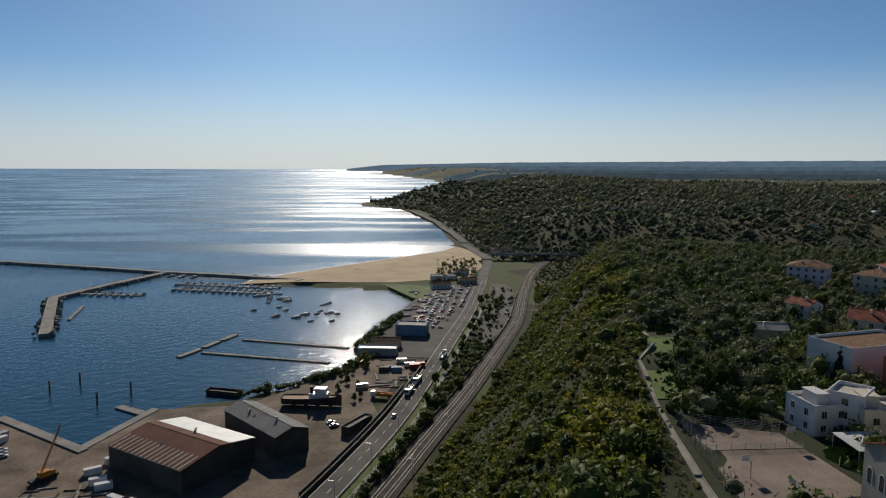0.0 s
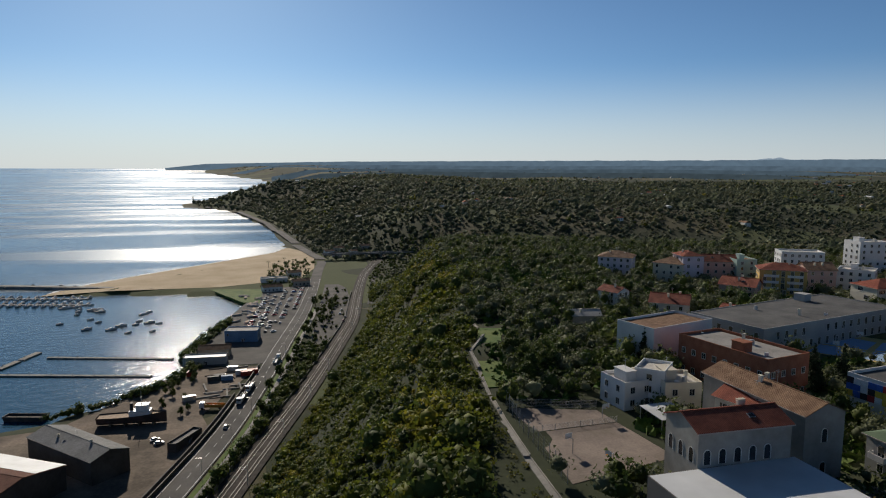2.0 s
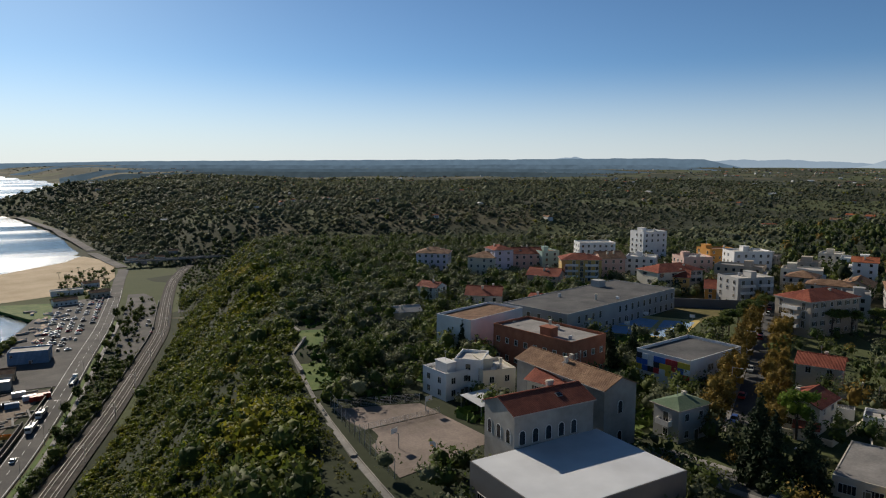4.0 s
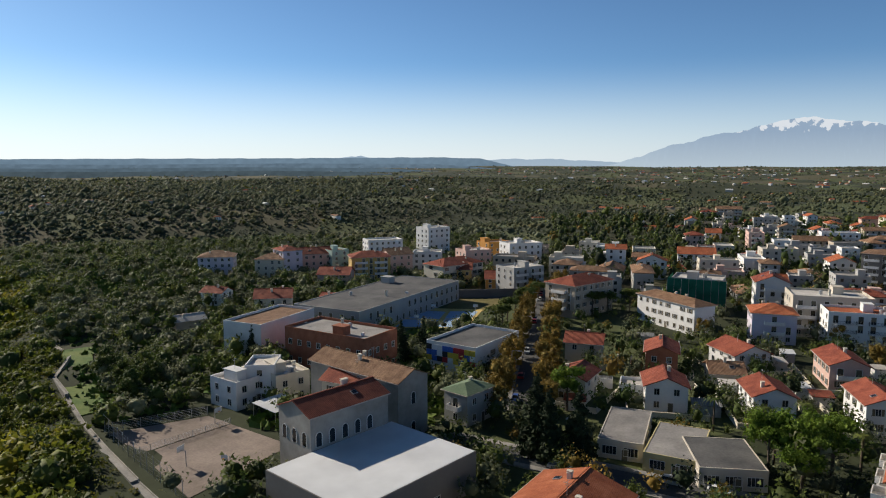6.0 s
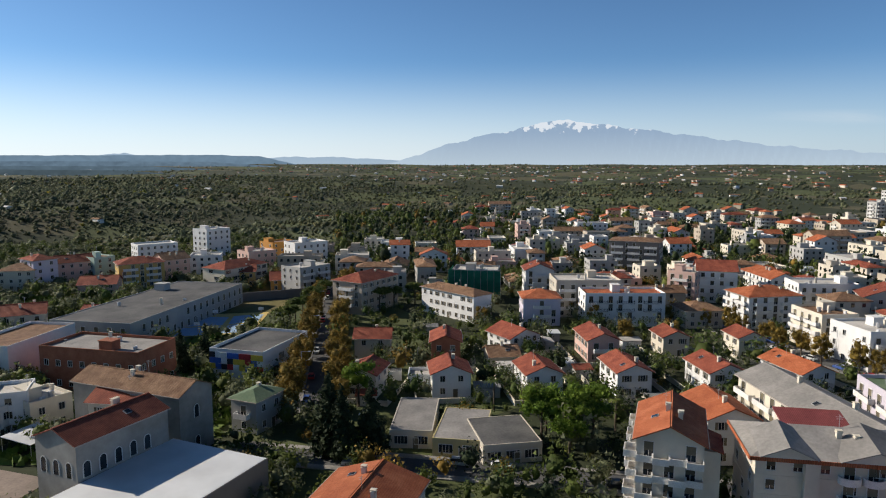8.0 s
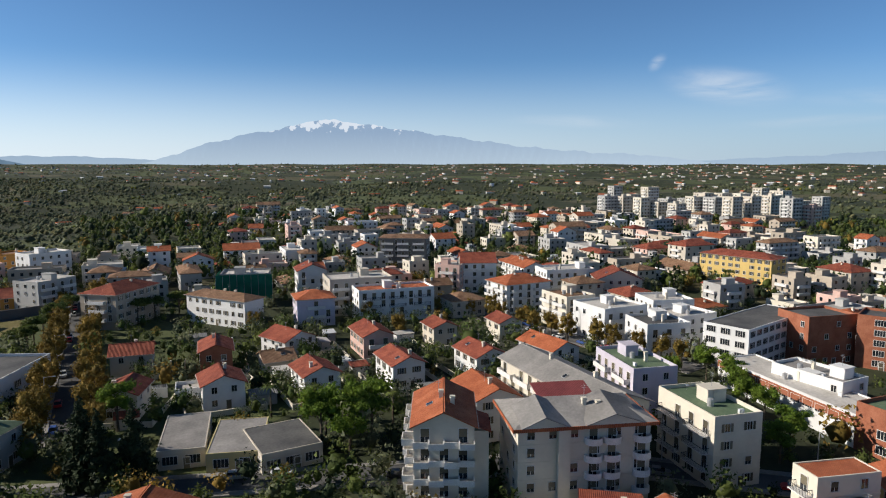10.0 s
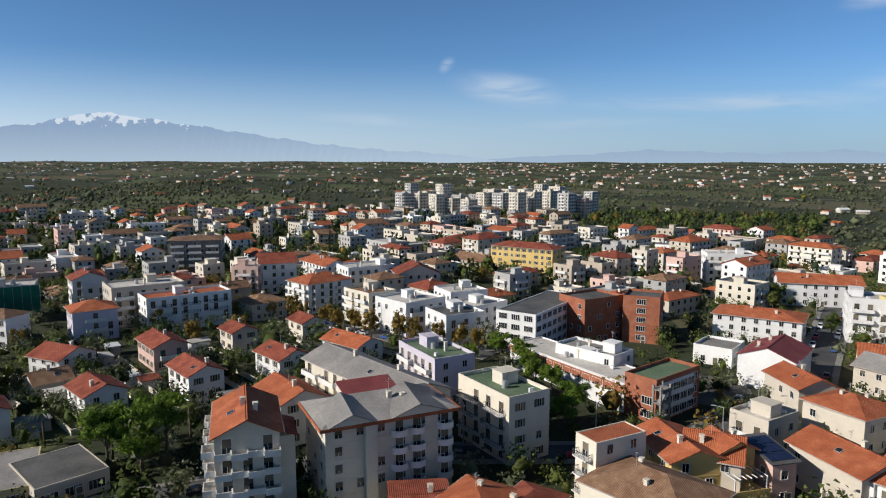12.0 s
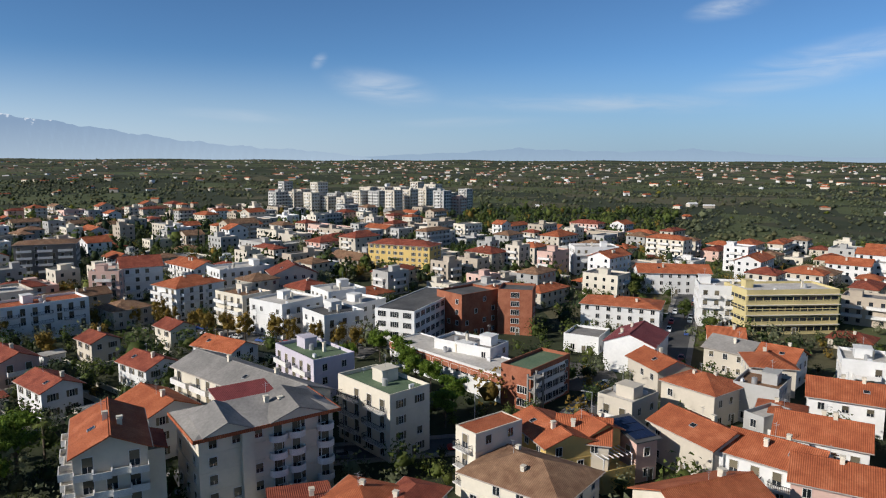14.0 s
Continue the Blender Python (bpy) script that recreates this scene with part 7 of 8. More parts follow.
# solar panels on the pink house
pk = [o for o in bpy.data.objects if "solar panels on its roof" in o.get("label", "")][0]
pd = [c for c in pk.children if c.name.startswith("roof")][0].dimensions
M_PV = surface("solar_cell", (0.012, 0.02, 0.05), (0.02, 0.03, 0.07), 1.0, 0.15, 0.0, spec=0.6)
for i in range(3):
    for j in range(3):
        x0, y0 = -pd.x * 0.4 + i * pd.x * 0.27, -pd.y * 0.4 + j * pd.y * 0.27
        zz = 7.5 + 0.15 + (1.35 * (y0 + pd.y / 2) / pd.y) + 0.12
        z1 = 7.5 + 0.15 + (1.35 * (y0 + pd.y * 0.25 + pd.y / 2) / pd.y) + 0.12
        part("solar_panel", Shape().slab([(x0, y0, zz), (x0 + pd.x * 0.25, y0, zz), (x0 + pd.x * 0.25, y0 + pd.y * 0.25, z1), (x0, y0 + pd.y * 0.25, z1)], 0.06).mesh("solar_panel", M_PV), pk)

# pergola terrace of the yellow house
pg = [o for o in bpy.data.objects if "pergola" in o.get("label", "")][0]
for k in range(7):
    part("pergola_beam", Shape().box(-3.2 + k, -3.08 + k, -7.2, -3.3, 6.0, 6.15).mesh("pergola_beam", M_HULLW), pg)
for px in (-3.1, 2.9):
    part("pergola_post", Shape().box(px - 0.08, px + 0.08, -7.1, -6.94, 3.2, 6.0).mesh("pergola_post", M_HULLW), pg)
part("terrace", Shape().box(-3.5, 3.4, -7.4, -3.3, -1, 3.2).box(-3.5, 3.4, -7.4, -7.25, 3.2, 4.1).mesh("terrace", WALLS["yellow"]), pg)

# ---- vegetation ----
ICO = (lambda p: np.array([(-1, p, 0), (1, p, 0), (-1, -p, 0), (1, -p, 0), (0, -1, p), (0, 1, p), (0, -1, -p), (0, 1, -p), (p, 0, -1), (p, 0, 1), (-p, 0, -1), (-p, 0, 1)]) / math.sqrt(1 + p * p))((1 + 5 ** 0.5) / 2)
ICO_F = np.array([(0, 11, 5), (0, 5, 1), (0, 1, 7), (0, 7, 10), (0, 10, 11), (1, 5, 9), (5, 11, 4), (11, 10, 2), (10, 7, 6), (7, 1, 8), (3, 9, 4), (3, 4, 2), (3, 2, 6), (3, 6, 8), (3, 8, 9), (4, 9, 5), (2, 4, 11), (6, 2, 10), (8, 6, 7), (9, 8, 1)])
veg = np.random.RandomState(11)


def leaf_blades(c, rad, squash, per, size, core=0.55):
    """Many crowns at once: random leaf sprays in a shell round each centre. Returns triangles' vertices and faces."""
    n = len(c)
    v = veg.normal(size=(n, per, 3))
    v /= np.linalg.norm(v, axis=2, keepdims=True)
    v[..., 2] = np.where(v[..., 2] < -0.45, -v[..., 2], v[..., 2])
    rr = veg.uniform(core, 1.08, (n, per, 1))
    lump = 1 + 0.22 * np.sin(v[..., :1] * 5 + c[:, None, :1]) * np.cos(v[..., 1:2] * 4 + c[:, None, 1:2])
    p = c[:, None, :] + v * rr * lump * rad[:, None, None] * np.array([1, 1, squash])
    a = veg.normal(size=(n, per, 3))
    a /= np.linalg.norm(a, axis=2, keepdims=True)
    b = np.cross(a, v + veg.normal(size=(n, per, 3)) * 0.5)
    b /= np.linalg.norm(b, axis=2, keepdims=True) + 1e-9
    sz = size * rad[:, None, None] * veg.uniform(0.6, 1.3, (n, per, 1))
    q = np.stack([p - a * sz, p + a * sz * 0.7 - b * sz * 0.8, p + a * sz * 0.7 + b * sz * 0.8], 2)
    return q.reshape(-1, 3)


def foliage(name, c, rad, squash, per, size, mat, label, category, cores=True, parent=None, core=(0.45, 0.8)):
    verts = leaf_blades(c, rad, squash, per, size)
    tri = np.arange(len(verts)).reshape(-1, 3)
    if cores and per <= 5:
        oc = np.array([(1, 0, 0), (-1, 0, 0), (0, 1, 0), (0, -1, 0), (0, 0, 1), (0, 0, -1.0)])
        of = np.array([(0, 2, 4), (2, 1, 4), (1, 3, 4), (3, 0, 4), (2, 0, 5), (1, 2, 5), (3, 1, 5), (0, 3, 5)])
        sp = veg.uniform(0, 6.28, len(c))
        k = oc[None] * veg.uniform(0.6, 0.95, (len(c), 6, 1)) * rad[:, None, None] * np.array([1, 1, squash])
        k = np.stack([k[..., 0] * np.cos(sp)[:, None] - k[..., 1] * np.sin(sp)[:, None], k[..., 0] * np.sin(sp)[:, None] + k[..., 1] * np.cos(sp)[:, None], k[..., 2]], -1) + c[:, None, :]
        off = len(verts) + np.arange(len(c))[:, None, None] * 6 + of[None]
        verts = np.concatenate([verts, k.reshape(-1, 3)])
        tri = np.concatenate([tri, off.reshape(-1, 3)])
    elif cores:
        k = ICO[None] * veg.uniform(*core, (len(c), 12, 1)) * rad[:, None, None] * np.array([1, 1, squash]) + c[:, None, :]
        off = len(verts) + np.arange(len(c))[:, None, None] * 12 + ICO_F[None]
        verts = np.concatenate([verts, k.reshape(-1, 3)])
        tri = np.concatenate([tri, off.reshape(-1, 3)])
    ob = fast_mesh(name, verts, tri, mat, parent)
    return tagged(ob, label, category, kind="stuff")


B_X, B_Y, B_R = (np.array([b[i] for b in BUILT]) for i in range(3))
FLAT = [(195, 172, 31), (72, 84, 15), (92, 108, 13), (207, 181, 20)]


def clear_of_houses(x, y, margin=1.5):
    ok = np.ones(len(x), bool)
    for i in range(0, len(x), 4000):
        d = np.hypot(x[i:i + 4000, None] - B_X[None], y[i:i + 4000, None] - B_Y[None])
        ok[i:i + 4000] = np.all(d > B_R[None] * 0.82 + margin, axis=1)
    for a, b, r in FLAT:
        ok &= np.hypot(x - a, y - b) > r
    ok &= ~((x > 48.5) & (x < 77) & (y > 103) & (y < 147.5))
    for a, b, w in AVENUES:
        a, b = np.array(a, float), np.array(b, float)
        t = np.clip(((x - a[0]) * (b - a)[0] + (y - a[1]) * (b - a)[1]) / ((b - a) @ (b - a)), 0, 1)
        ok &= np.hypot(x - a[0] - t * (b - a)[0], y - a[1] - t * (b - a)[1]) > w * 0.55
    return ok


def scatter(n, az0, az1, d0, d1, power=2.0):
    az = np.radians(veg.uniform(az0, az1, n))
    d = (veg.uniform(d0 ** power, d1 ** power, n)) ** (1 / power)
    return -np.sin(az) * d, np.cos(az) * d


def inland(x, y):
    return x - np.interp(y, BASE_Y, BASE_X)


def path_gap(x, y):
    px, py = np.array([p[0] for p in PATH])[::-1], np.array([p[1] for p in PATH])[::-1]
    return x - np.interp(y, py, px)


def at(x, y, lift):
    return np.stack([x, y, height(x, y) + lift], 1)


# bluff scrub: dense yellow-green bushes between railway and path
n = 15000
y = veg.uniform(95, 640, n)
u = veg.uniform(1, 100, n)
x = np.interp(y, BASE_Y, BASE_X) + u
g = path_gap(x, y)
keep = (g < -1.8) | (y > 235) | ((g > 1.2) & (g < 4.5) & (y < 128) & (veg.uniform(0, 1, n) < 0.6) & (x < 49))
keep &= (u < np.interp(y, WIDE_Y, WIDE_X) + 8) & (veg.uniform(0, 1, n) < 0.9)
bare = lumps(x, y, 60, 21) > 1.15
keep &= ~bare
x, y, u = x[keep], y[keep], u[keep]
big = lumps(x, y, 70, 8)
rad = np.clip(veg.gamma(4, 0.33, len(x)) * (1 + 0.65 * big), 0.55, 4.4)
half = veg.uniform(0, 1, len(x)) < 0.8 - 0.25 * np.clip(lumps(x, y, 38, 77), -1, 1)
foliage("bluff_scrub", at(x, y, 0)[half] + np.array([0, 0, 1]) * rad[half, None] * 0.5, rad[half], 0.85, 36, 0.17, M_LEAF_SLOPE, "dense yellow-green scrub covering the steep bluff", "scrub")
foliage("bluff_trees", at(x, y, 0)[~half] + np.array([0, 0, 1]) * rad[~half, None] * 0.8, rad[~half] * 1.15, 1.0, 64, 0.15, M_LEAF_GREEN, "darker green bushes and small trees on the bluff", "bushes")
x, y = veg.uniform(40, 90, 2600), veg.uniform(100, 330, 2600)
u = inland(x, y)
k = (u > 2) & (path_gap(x, y) < -1.5)
foliage("bluff_grass", at(x[k], y[k], 0.2), veg.uniform(0.5, 1.1, k.sum()), 0.7, 14, 0.3, surface("tall_dry_grass", (0.16, 0.14, 0.035), (0.26, 0.2, 0.08), 0.08, 0.9, 0, island=0.3, c=(0.13, 0.15, 0.03), through_light=0.25), "tall dry grass on the bluff crest", "grass", cores=False)

# olive groves on the plateau
x, y = scatter(3900, -11, -52, 85, 520)
u = inland(x, y)
k = (u > np.interp(y, WIDE_Y, WIDE_X) * 0.95) & ((path_gap(x, y) > np.where(y < 155, 2.2, 9)) | (y > 235)) & clear_of_houses(x, y) & (lumps(x, y, 55, 31) < 0.6)
x, y = x[k], y[k]
r = veg.uniform(1.5, 3.1, len(x))
dk = veg.uniform(0, 1, len(x)) < 0.35
foliage("olive_grove", at(x, y, 0)[~dk] + np.array([0, 0, 1.1]) * r[~dk, None], r[~dk], 0.85, 64, 0.14, M_LEAF_OLIVE, "grey-green olive trees of the plateau groves", "olive trees")
foliage("grove_trees", at(x, y, 0)[dk] + np.array([0, 0, 1.2]) * r[dk, None], r[dk] * 1.15, 1.05, 64, 0.14, M_LEAF_GREEN, "dark green trees between the groves", "trees")
x, y = scatter(2600, -11, -47, 125, 420)
k = (inland(x, y) > np.interp(y, WIDE_Y, WIDE_X)) & (path_gap(x, y) > 5) & clear_of_houses(x, y, 1)
foliage("grove_grass", at(x[k], y[k], 0.05), veg.uniform(1.2, 3.4, k.sum()) * 1.2, 0.16, 14, 0.4, M_GRASS, "patches of green grass under the olives", "grass", cores=False)

# gardens and town trees
x, y = scatter(8200, -48, -157, 72, 480, 1.7)
k = clear_of_houses(x, y, 0.6) & (inland(x, y) > 75)
x, y = x[k], y[k]
d = np.hypot(x, y)
az = np.degrees(np.arctan2(-x, y))
k = veg.uniform(0, 1, len(x)) < np.where((az > -97) & (d < 235), 0.95, np.where(az > -97, 0.55, 0.46))
x, y, d = x[k], y[k], d[k]
r = veg.gamma(5, 0.33, len(x)) + 0.4
pick = veg.uniform(0, 1, len(x))
for name, lo, hi, mat, lab in (("garden_trees", 0, 0.55, M_LEAF_GREEN, "green garden trees and hedges between the houses"), ("garden_shrubs", 0.55, 0.8, M_LEAF_OLIVE, "grey-green shrubs in the gardens"), ("garden_conifers", 0.8, 0.93, M_LEAF_DARK, "dark evergreen trees in the gardens"), ("autumn_trees", 0.93, 1.01, M_LEAF_AUTUMN, "yellowing garden trees")):
    k = (pick >= lo) & (pick < hi)
    foliage(name, at(x[k], y[k], 0) + np.array([0, 0, 0.95]) * r[k, None], r[k], 1.15, 92, 0.125, mat, lab, "trees", core=(0.3, 0.62))

x, y = scatter(4300, -56, -130, 300, 760, 1.6)
k = clear_of_houses(x, y, 0.2)
x, y = x[k], y[k]
r = veg.gamma(5, 0.36, len(x)) + 0.9
pick = veg.uniform(0, 1, len(x))
for name, lo, hi, mat, lab in (("street_trees", 0, 0.6, M_LEAF_GREEN, "dark green trees along the farther streets"), ("street_conifers", 0.6, 0.95, M_LEAF_DARK, "dark conifers between the farther blocks"), ("street_plane_trees", 0.95, 1.01, M_LEAF_AUTUMN, "yellowing trees along the farther streets")):
    k = (pick >= lo) & (pick < hi)
    foliage(name, at(x[k], y[k], 0) + np.array([0, 0, 1.2]) * r[k, None], r[k], 1.3, 14, 0.26, mat, lab, "trees", core=(0.4, 0.7))

# woods and fields further off
x, y = scatter(34000, 8, -158, 420, 1750, 1.6)
x2, y2 = scatter(40000, 8, -72, 520, 2300, 1.8)
k = veg.uniform(0, 1, len(x2)) < np.clip((np.degrees(np.arctan2(-x2, y2)) + 72) / 34.0, 0, 1)
x2, y2 = x2[k], y2[k]
x, y = np.concatenate([x, x2]), np.concatenate([y, y2])
u = inland(x, y)
d, az = np.hypot(x, y), np.degrees(np.arctan2(-x, y))
dens = np.clip(0.8 + 0.5 * lumps(x, y, 240, 41), 0.2, 1.0)
dens = np.clip(dens + 0.4 * smooth((y - 700) / 300.0) * smooth((az + 50) / 25.0), 0.2, 1.0)
dens = np.where((az < -60) & (d < 700) & (az > -128), 0.16, dens)
dens = np.where((az < -108) & (d < 480), 0.14, dens)
dens = np.where((az < -85) & (d > 650), dens * 0.5, dens)
k = (u > 14) & (veg.uniform(0, 1, len(x)) < dens) & ((y > 300) | (az < -47)) & clear_of_houses(x, y, 2)
x, y, d, az = x[k], y[k], d[k], az[k]
r = veg.gamma(5, 0.4, len(x)) * (0.85 + d / 2600.0) * (1 + 0.35 * smooth((y - 700) / 300.0) * smooth((az + 50) / 25.0))
pick = veg.uniform(0, 1, len(x)) + 0.25 * lumps(x, y, 180, 51)
for name, lo, hi, mat, lab in (("woods", -9, 0.72, M_LEAF_WOOD, "dark evergreen woods over valley and hills"), ("groves", 0.72, 1.08, M_LEAF_OLIVE, "grey-green groves among the woods"), ("yellow_trees", 1.08, 9, M_LEAF_SLOPE, "yellow-green trees at the edges of the woods")):
    k = (pick >= lo) & (pick < hi)
    foliage(name, at(x[k], y[k], 0) + np.array([0, 0, 0.45]) * r[k, None], r[k], 0.8, 5, 0.3, mat, lab, "woods")
x, y = scatter(22000, 8, -160, 1600, 4700, 1.15)
u = inland(x, y)
k = (u > 20) & (veg.uniform(0, 1, len(x)) < np.clip(0.6 + 0.6 * lumps(x, y, 600, 61), 0.1, 1))
x, y = x[k], y[k]
r = veg.gamma(5, 0.75, len(x)) * (0.7 + np.hypot(x, y) / 5000.0)
foliage("far_woods", at(x, y, 0), r, 0.5, 4, 0.4, M_LEAF_WOOD, "dark far woods and hedges reaching the horizon", "woods")


# shrubs of the harbour side
y = np.concatenate([veg.uniform(330, 520, 420), veg.uniform(655, 835, 260), veg.uniform(170, 640, 700), veg.uniform(640, 900, 420)])
kind = np.repeat([0, 1, 2, 3], [420, 260, 700, 420])
sx = np.interp(y, SHORE_Y, SHORE_X)
rx, tx = np.interp(y, ROAD_Y, ROAD_X), np.interp(y, RAIL_Y, RAIL_X)
x = np.where(kind == 0, sx + veg.uniform(1, 9, len(y)), np.where(kind == 1, rx - veg.uniform(8, 52, len(y)), np.where(kind == 2, rx + 11.5 + (tx - rx - 18) * veg.uniform(0, 1, len(y)), tx + veg.uniform(8, 60, len(y)))))
k = clear_of_houses(x, y, 1.0) & (x > sx + 1) & ~((kind == 2) & (tx - rx < 20)) & ~((kind == 2) & (y > 440) & (veg.uniform(0, 1, len(y)) < 0.75)) & ~((kind == 1) & (x < -12)) & ~((kind == 1) & (veg.uniform(0, 1, len(y)) < 0.35))
x, y = x[k], y[k]
r = veg.gamma(5, 0.26, len(x)) + 0.4
foliage("harbour_shrubs", at(x, y, 0) + np.array([0, 0, 0.8]) * r[:, None], r, 0.95, 44, 0.16, M_LEAF_GREEN, "dark shrubs along quay, road and railway", "shrubs")


y = veg.uniform(815, 1500, 900)
x = np.interp(y, ROAD_Y, ROAD_X) + veg.uniform(9, 95, 900)
k = clear_of_houses(x, y, 1.0)
r = veg.gamma(6, 0.42, k.sum())
foliage("roadside_woods", at(x[k], y[k], 0) + np.array([0, 0, 0.6]) * r[:, None], r, 0.85, 20, 0.22, M_LEAF_WOOD, "dark woods on the foot of the headland above the road", "woods")


# single trees: trunk, limbs, crown
def tree_parts(seed, hgt, crown_r, crown_z, squash, leaf_mat, clumps, per, kind):
    r = random.Random(seed)
    s = Shape()
    tr = 0.022 * hgt + 0.07
    s.tube(0, 0, -0.5, crown_z * 0.6, tr, tr * 0.75)
    s.tube(0.05, 0.03, crown_z * 0.6, crown_z + (hgt - crown_z) * 0.5, tr * 0.75, tr * 0.25)
    cs, rs = [], []
    for k in range(clumps):
        a, q = r.uniform(0, 6.28), math.sqrt(r.random()) * (0.75 if kind != "cone" else 1)
        if kind == "cone":
            t = k / clumps
            rad = crown_r * (1 - t) * 0.62 + 0.25
            cs.append((math.cos(a) * rad * 0.8 * r.random(), math.sin(a) * rad * 0.8 * r.random(), crown_z * 0.4 + t * (hgt - crown_z * 0.4)))
            rs.append(rad)
            continue
        z = crown_z + (r.random() if kind != "umbrella" else 0.3 + 0.4 * r.random()) * (hgt - crown_z) * (1 - 0.5 * q)
        c = (math.cos(a) * q * crown_r, math.sin(a) * q * crown_r, z)
        cs.append(c)
        rs.append(crown_r * r.uniform(0.3, 0.46))
        if k < 9:
            base = Vector((0, 0, crown_z * r.uniform(0.5, 0.85)))
            tip = Vector(c)
            side = Vector((-(tip - base).y, (tip - base).x, 0)).normalized() * tr * 0.3
            up = Vector((0, 0, tr * 0.3))
            s.add([tuple(base + side), tuple(base + up), tuple(base - side), tuple(base - up), tuple(tip)], [(0, 1, 4), (1, 2, 4), (2, 3, 4), (3, 0, 4)])
    trunk = s.mesh("trunk", M_BARK)
    c, rr = np.array(cs), np.array(rs)
    q = leaf_blades(c, rr, squash, per, 0.15 if kind != "cone" else 0.22, core=0.35)
    tri = np.arange(len(q)).reshape(-1, 3)
    kk = ICO[None] * veg.uniform(0.45, 0.75, (len(c), 12, 1)) * rr[:, None, None] * np.array([1, 1, squash]) + c[:, None, :]
    off = len(q) + np.arange(len(c))[:, None, None] * 12 + ICO_F[None]
    tmp = fast_mesh("crown", np.concatenate([q, kk.reshape(-1, 3)]), np.concatenate([tri, off.reshape(-1, 3)]), leaf_mat)
    me = tmp.data
    bpy.data.objects.remove(tmp)
    return trunk, me


SPECIES = {
    "plane": [tree_parts(k, 10.5, 3.3, 3.2, 1.15, M_LEAF_AUTUMN, 20, 120, "round") for k in range(3)],
    "pine": [tree_parts(10 + k, 12.5, 4.6, 6.0, 0.75, M_LEAF_PINE, 24, 150, "round") for k in range(3)],
    "umbrella": [tree_parts(20 + k, 10.0, 4.2, 6.2, 0.6, M_LEAF_GREEN, 20, 130, "umbrella") for k in range(2)],
    "broad": [tree_parts(30 + k, 8.0, 3.2, 2.2, 1.0, M_LEAF_GREEN, 18, 120, "round") for k in range(3)],
    "cedar": [tree_parts(40 + k, 17.0, 4.6, 3.0, 0.8, M_LEAF_DARK, 30, 120, "cone") for k in range(2)],
    "cypress": [tree_parts(45 + k, 12.0, 1.5, 1.0, 1.6, M_LEAF_DARK, 18, 40, "cone") for k in range(2)],
}
TREE_WORDS = {"plane": ("plane_tree", "plane tree with yellow autumn leaves"), "pine": ("pine_tree", "bright green pine with open spreading crown"), "umbrella": ("umbrella_pine", "umbrella pine with flat dense crown"),
              "broad": ("broadleaf_tree", "rounded dark green broadleaf tree"), "cedar": ("cedar_tree", "tall dark conifer with drooping boughs"), "cypress": ("cypress_tree", "slim dark cypress")}


def tree(kind, x, y, scale=1.0, where="", z=None):
    nm, lab = TREE_WORDS[kind]
    t, c = SPECIES[kind][int(abs(x * 7 + y * 3)) % len(SPECIES[kind])]
    ob = thing(nm, x, y, (ground_z(x, y) if z is None else z), (x * 37 + y * 11) % 360, (lab + " " + where).strip(), "tree", nm.replace("_", " ") + "s")
    ob.matrix_basis = ob.matrix_basis @ Matrix.Scale(scale, 4)
    part("trunk", t, ob)
    part("crown", c, ob)


for k in range(17):
    t = k / 16
    for (ax, ay), (bx2, by2) in (((116, 92.5), (250, 176)), ((123, 84), (256, 169))):
        if rng.random() < 0.93:
            tree("plane", ax + (bx2 - ax) * t + rng.uniform(-1, 1), ay + (by2 - ay) * t + rng.uniform(-1, 1), rng.uniform(0.75, 1.1), "along the avenue")
for k in range(13):
    t = k / 12
    tree("plane", 250 + (186 - 250) * t + rng.uniform(-2, 2), 20 + (-46 - 20) * t + rng.uniform(-2, 2), rng.uniform(0.65, 0.95), "along the villa street")
for k in range(9):
    tree("plane", 226 + rng.uniform(-16, 26), 20 + k * 10 + rng.uniform(-4, 4), rng.uniform(0.7, 0.9), "in front of the apartment rows")
for x, y, s in ((128.7, 32.2, 1.1), (126.3, 37.5, 1.05), (134, 29, 1.0), (123, 31, 0.9), (131, 38, 0.9), (178, -50, 0.75), (171, -54, 0.75), (163, -53, 0.7), (153, -52, 0.75), (148, -54, 0.7), (134, -54, 0.75), (128, -50, 0.7), (170, -39, 0.7), (129.6, 82.3, 0.9)):
    tree("pine", x, y, s, "beside the houses")
for x, y in ((185, 144.6), (198, 149), (208, 152), (218, 157), (230, 161), (177, 141), (191, 147), (229, 135.5), (228, 128), (238, 124), (222, 131)):
    tree("umbrella", x, y, rng.uniform(0.85, 1.1), "by the school court")
for x, y, s in ((105, 73.6, 1.0), (104, 70, 0.9), (131, 139, 0.75), (138, 137, 0.75), (150, 134, 0.6), (103.8, 173, 0.62), (108, 66, 0.9), (112, 78, 0.8)):
    tree("cedar", x, y, s, "near the convent")
for x, y in ((68, 178), (67, 171), (70, 165), (66, 183), (63, 160), (72, 172)):
    tree("broad", x, y, 1.1, "on the grove edge")
for k in range(12):
    y = 322 + k * 24
    tree("broad", road_x(y) + 9 + rng.uniform(-1, 2.5), y + rng.uniform(-5, 5), rng.uniform(0.7, 1.15), "between road and railway", z=2.5)
for k in range(8):
    tree("broad", 24 + k * 3.5 + rng.uniform(-3, 3), 465 + k * 15, rng.uniform(0.8, 1.2), "shading the pale square", z=2.5)
for k in range(14):
    tree("broad", rng.uniform(-55, -40), 325 + k * 5.5, rng.uniform(0.4, 0.75), "on the boatyard bank", z=2.4)
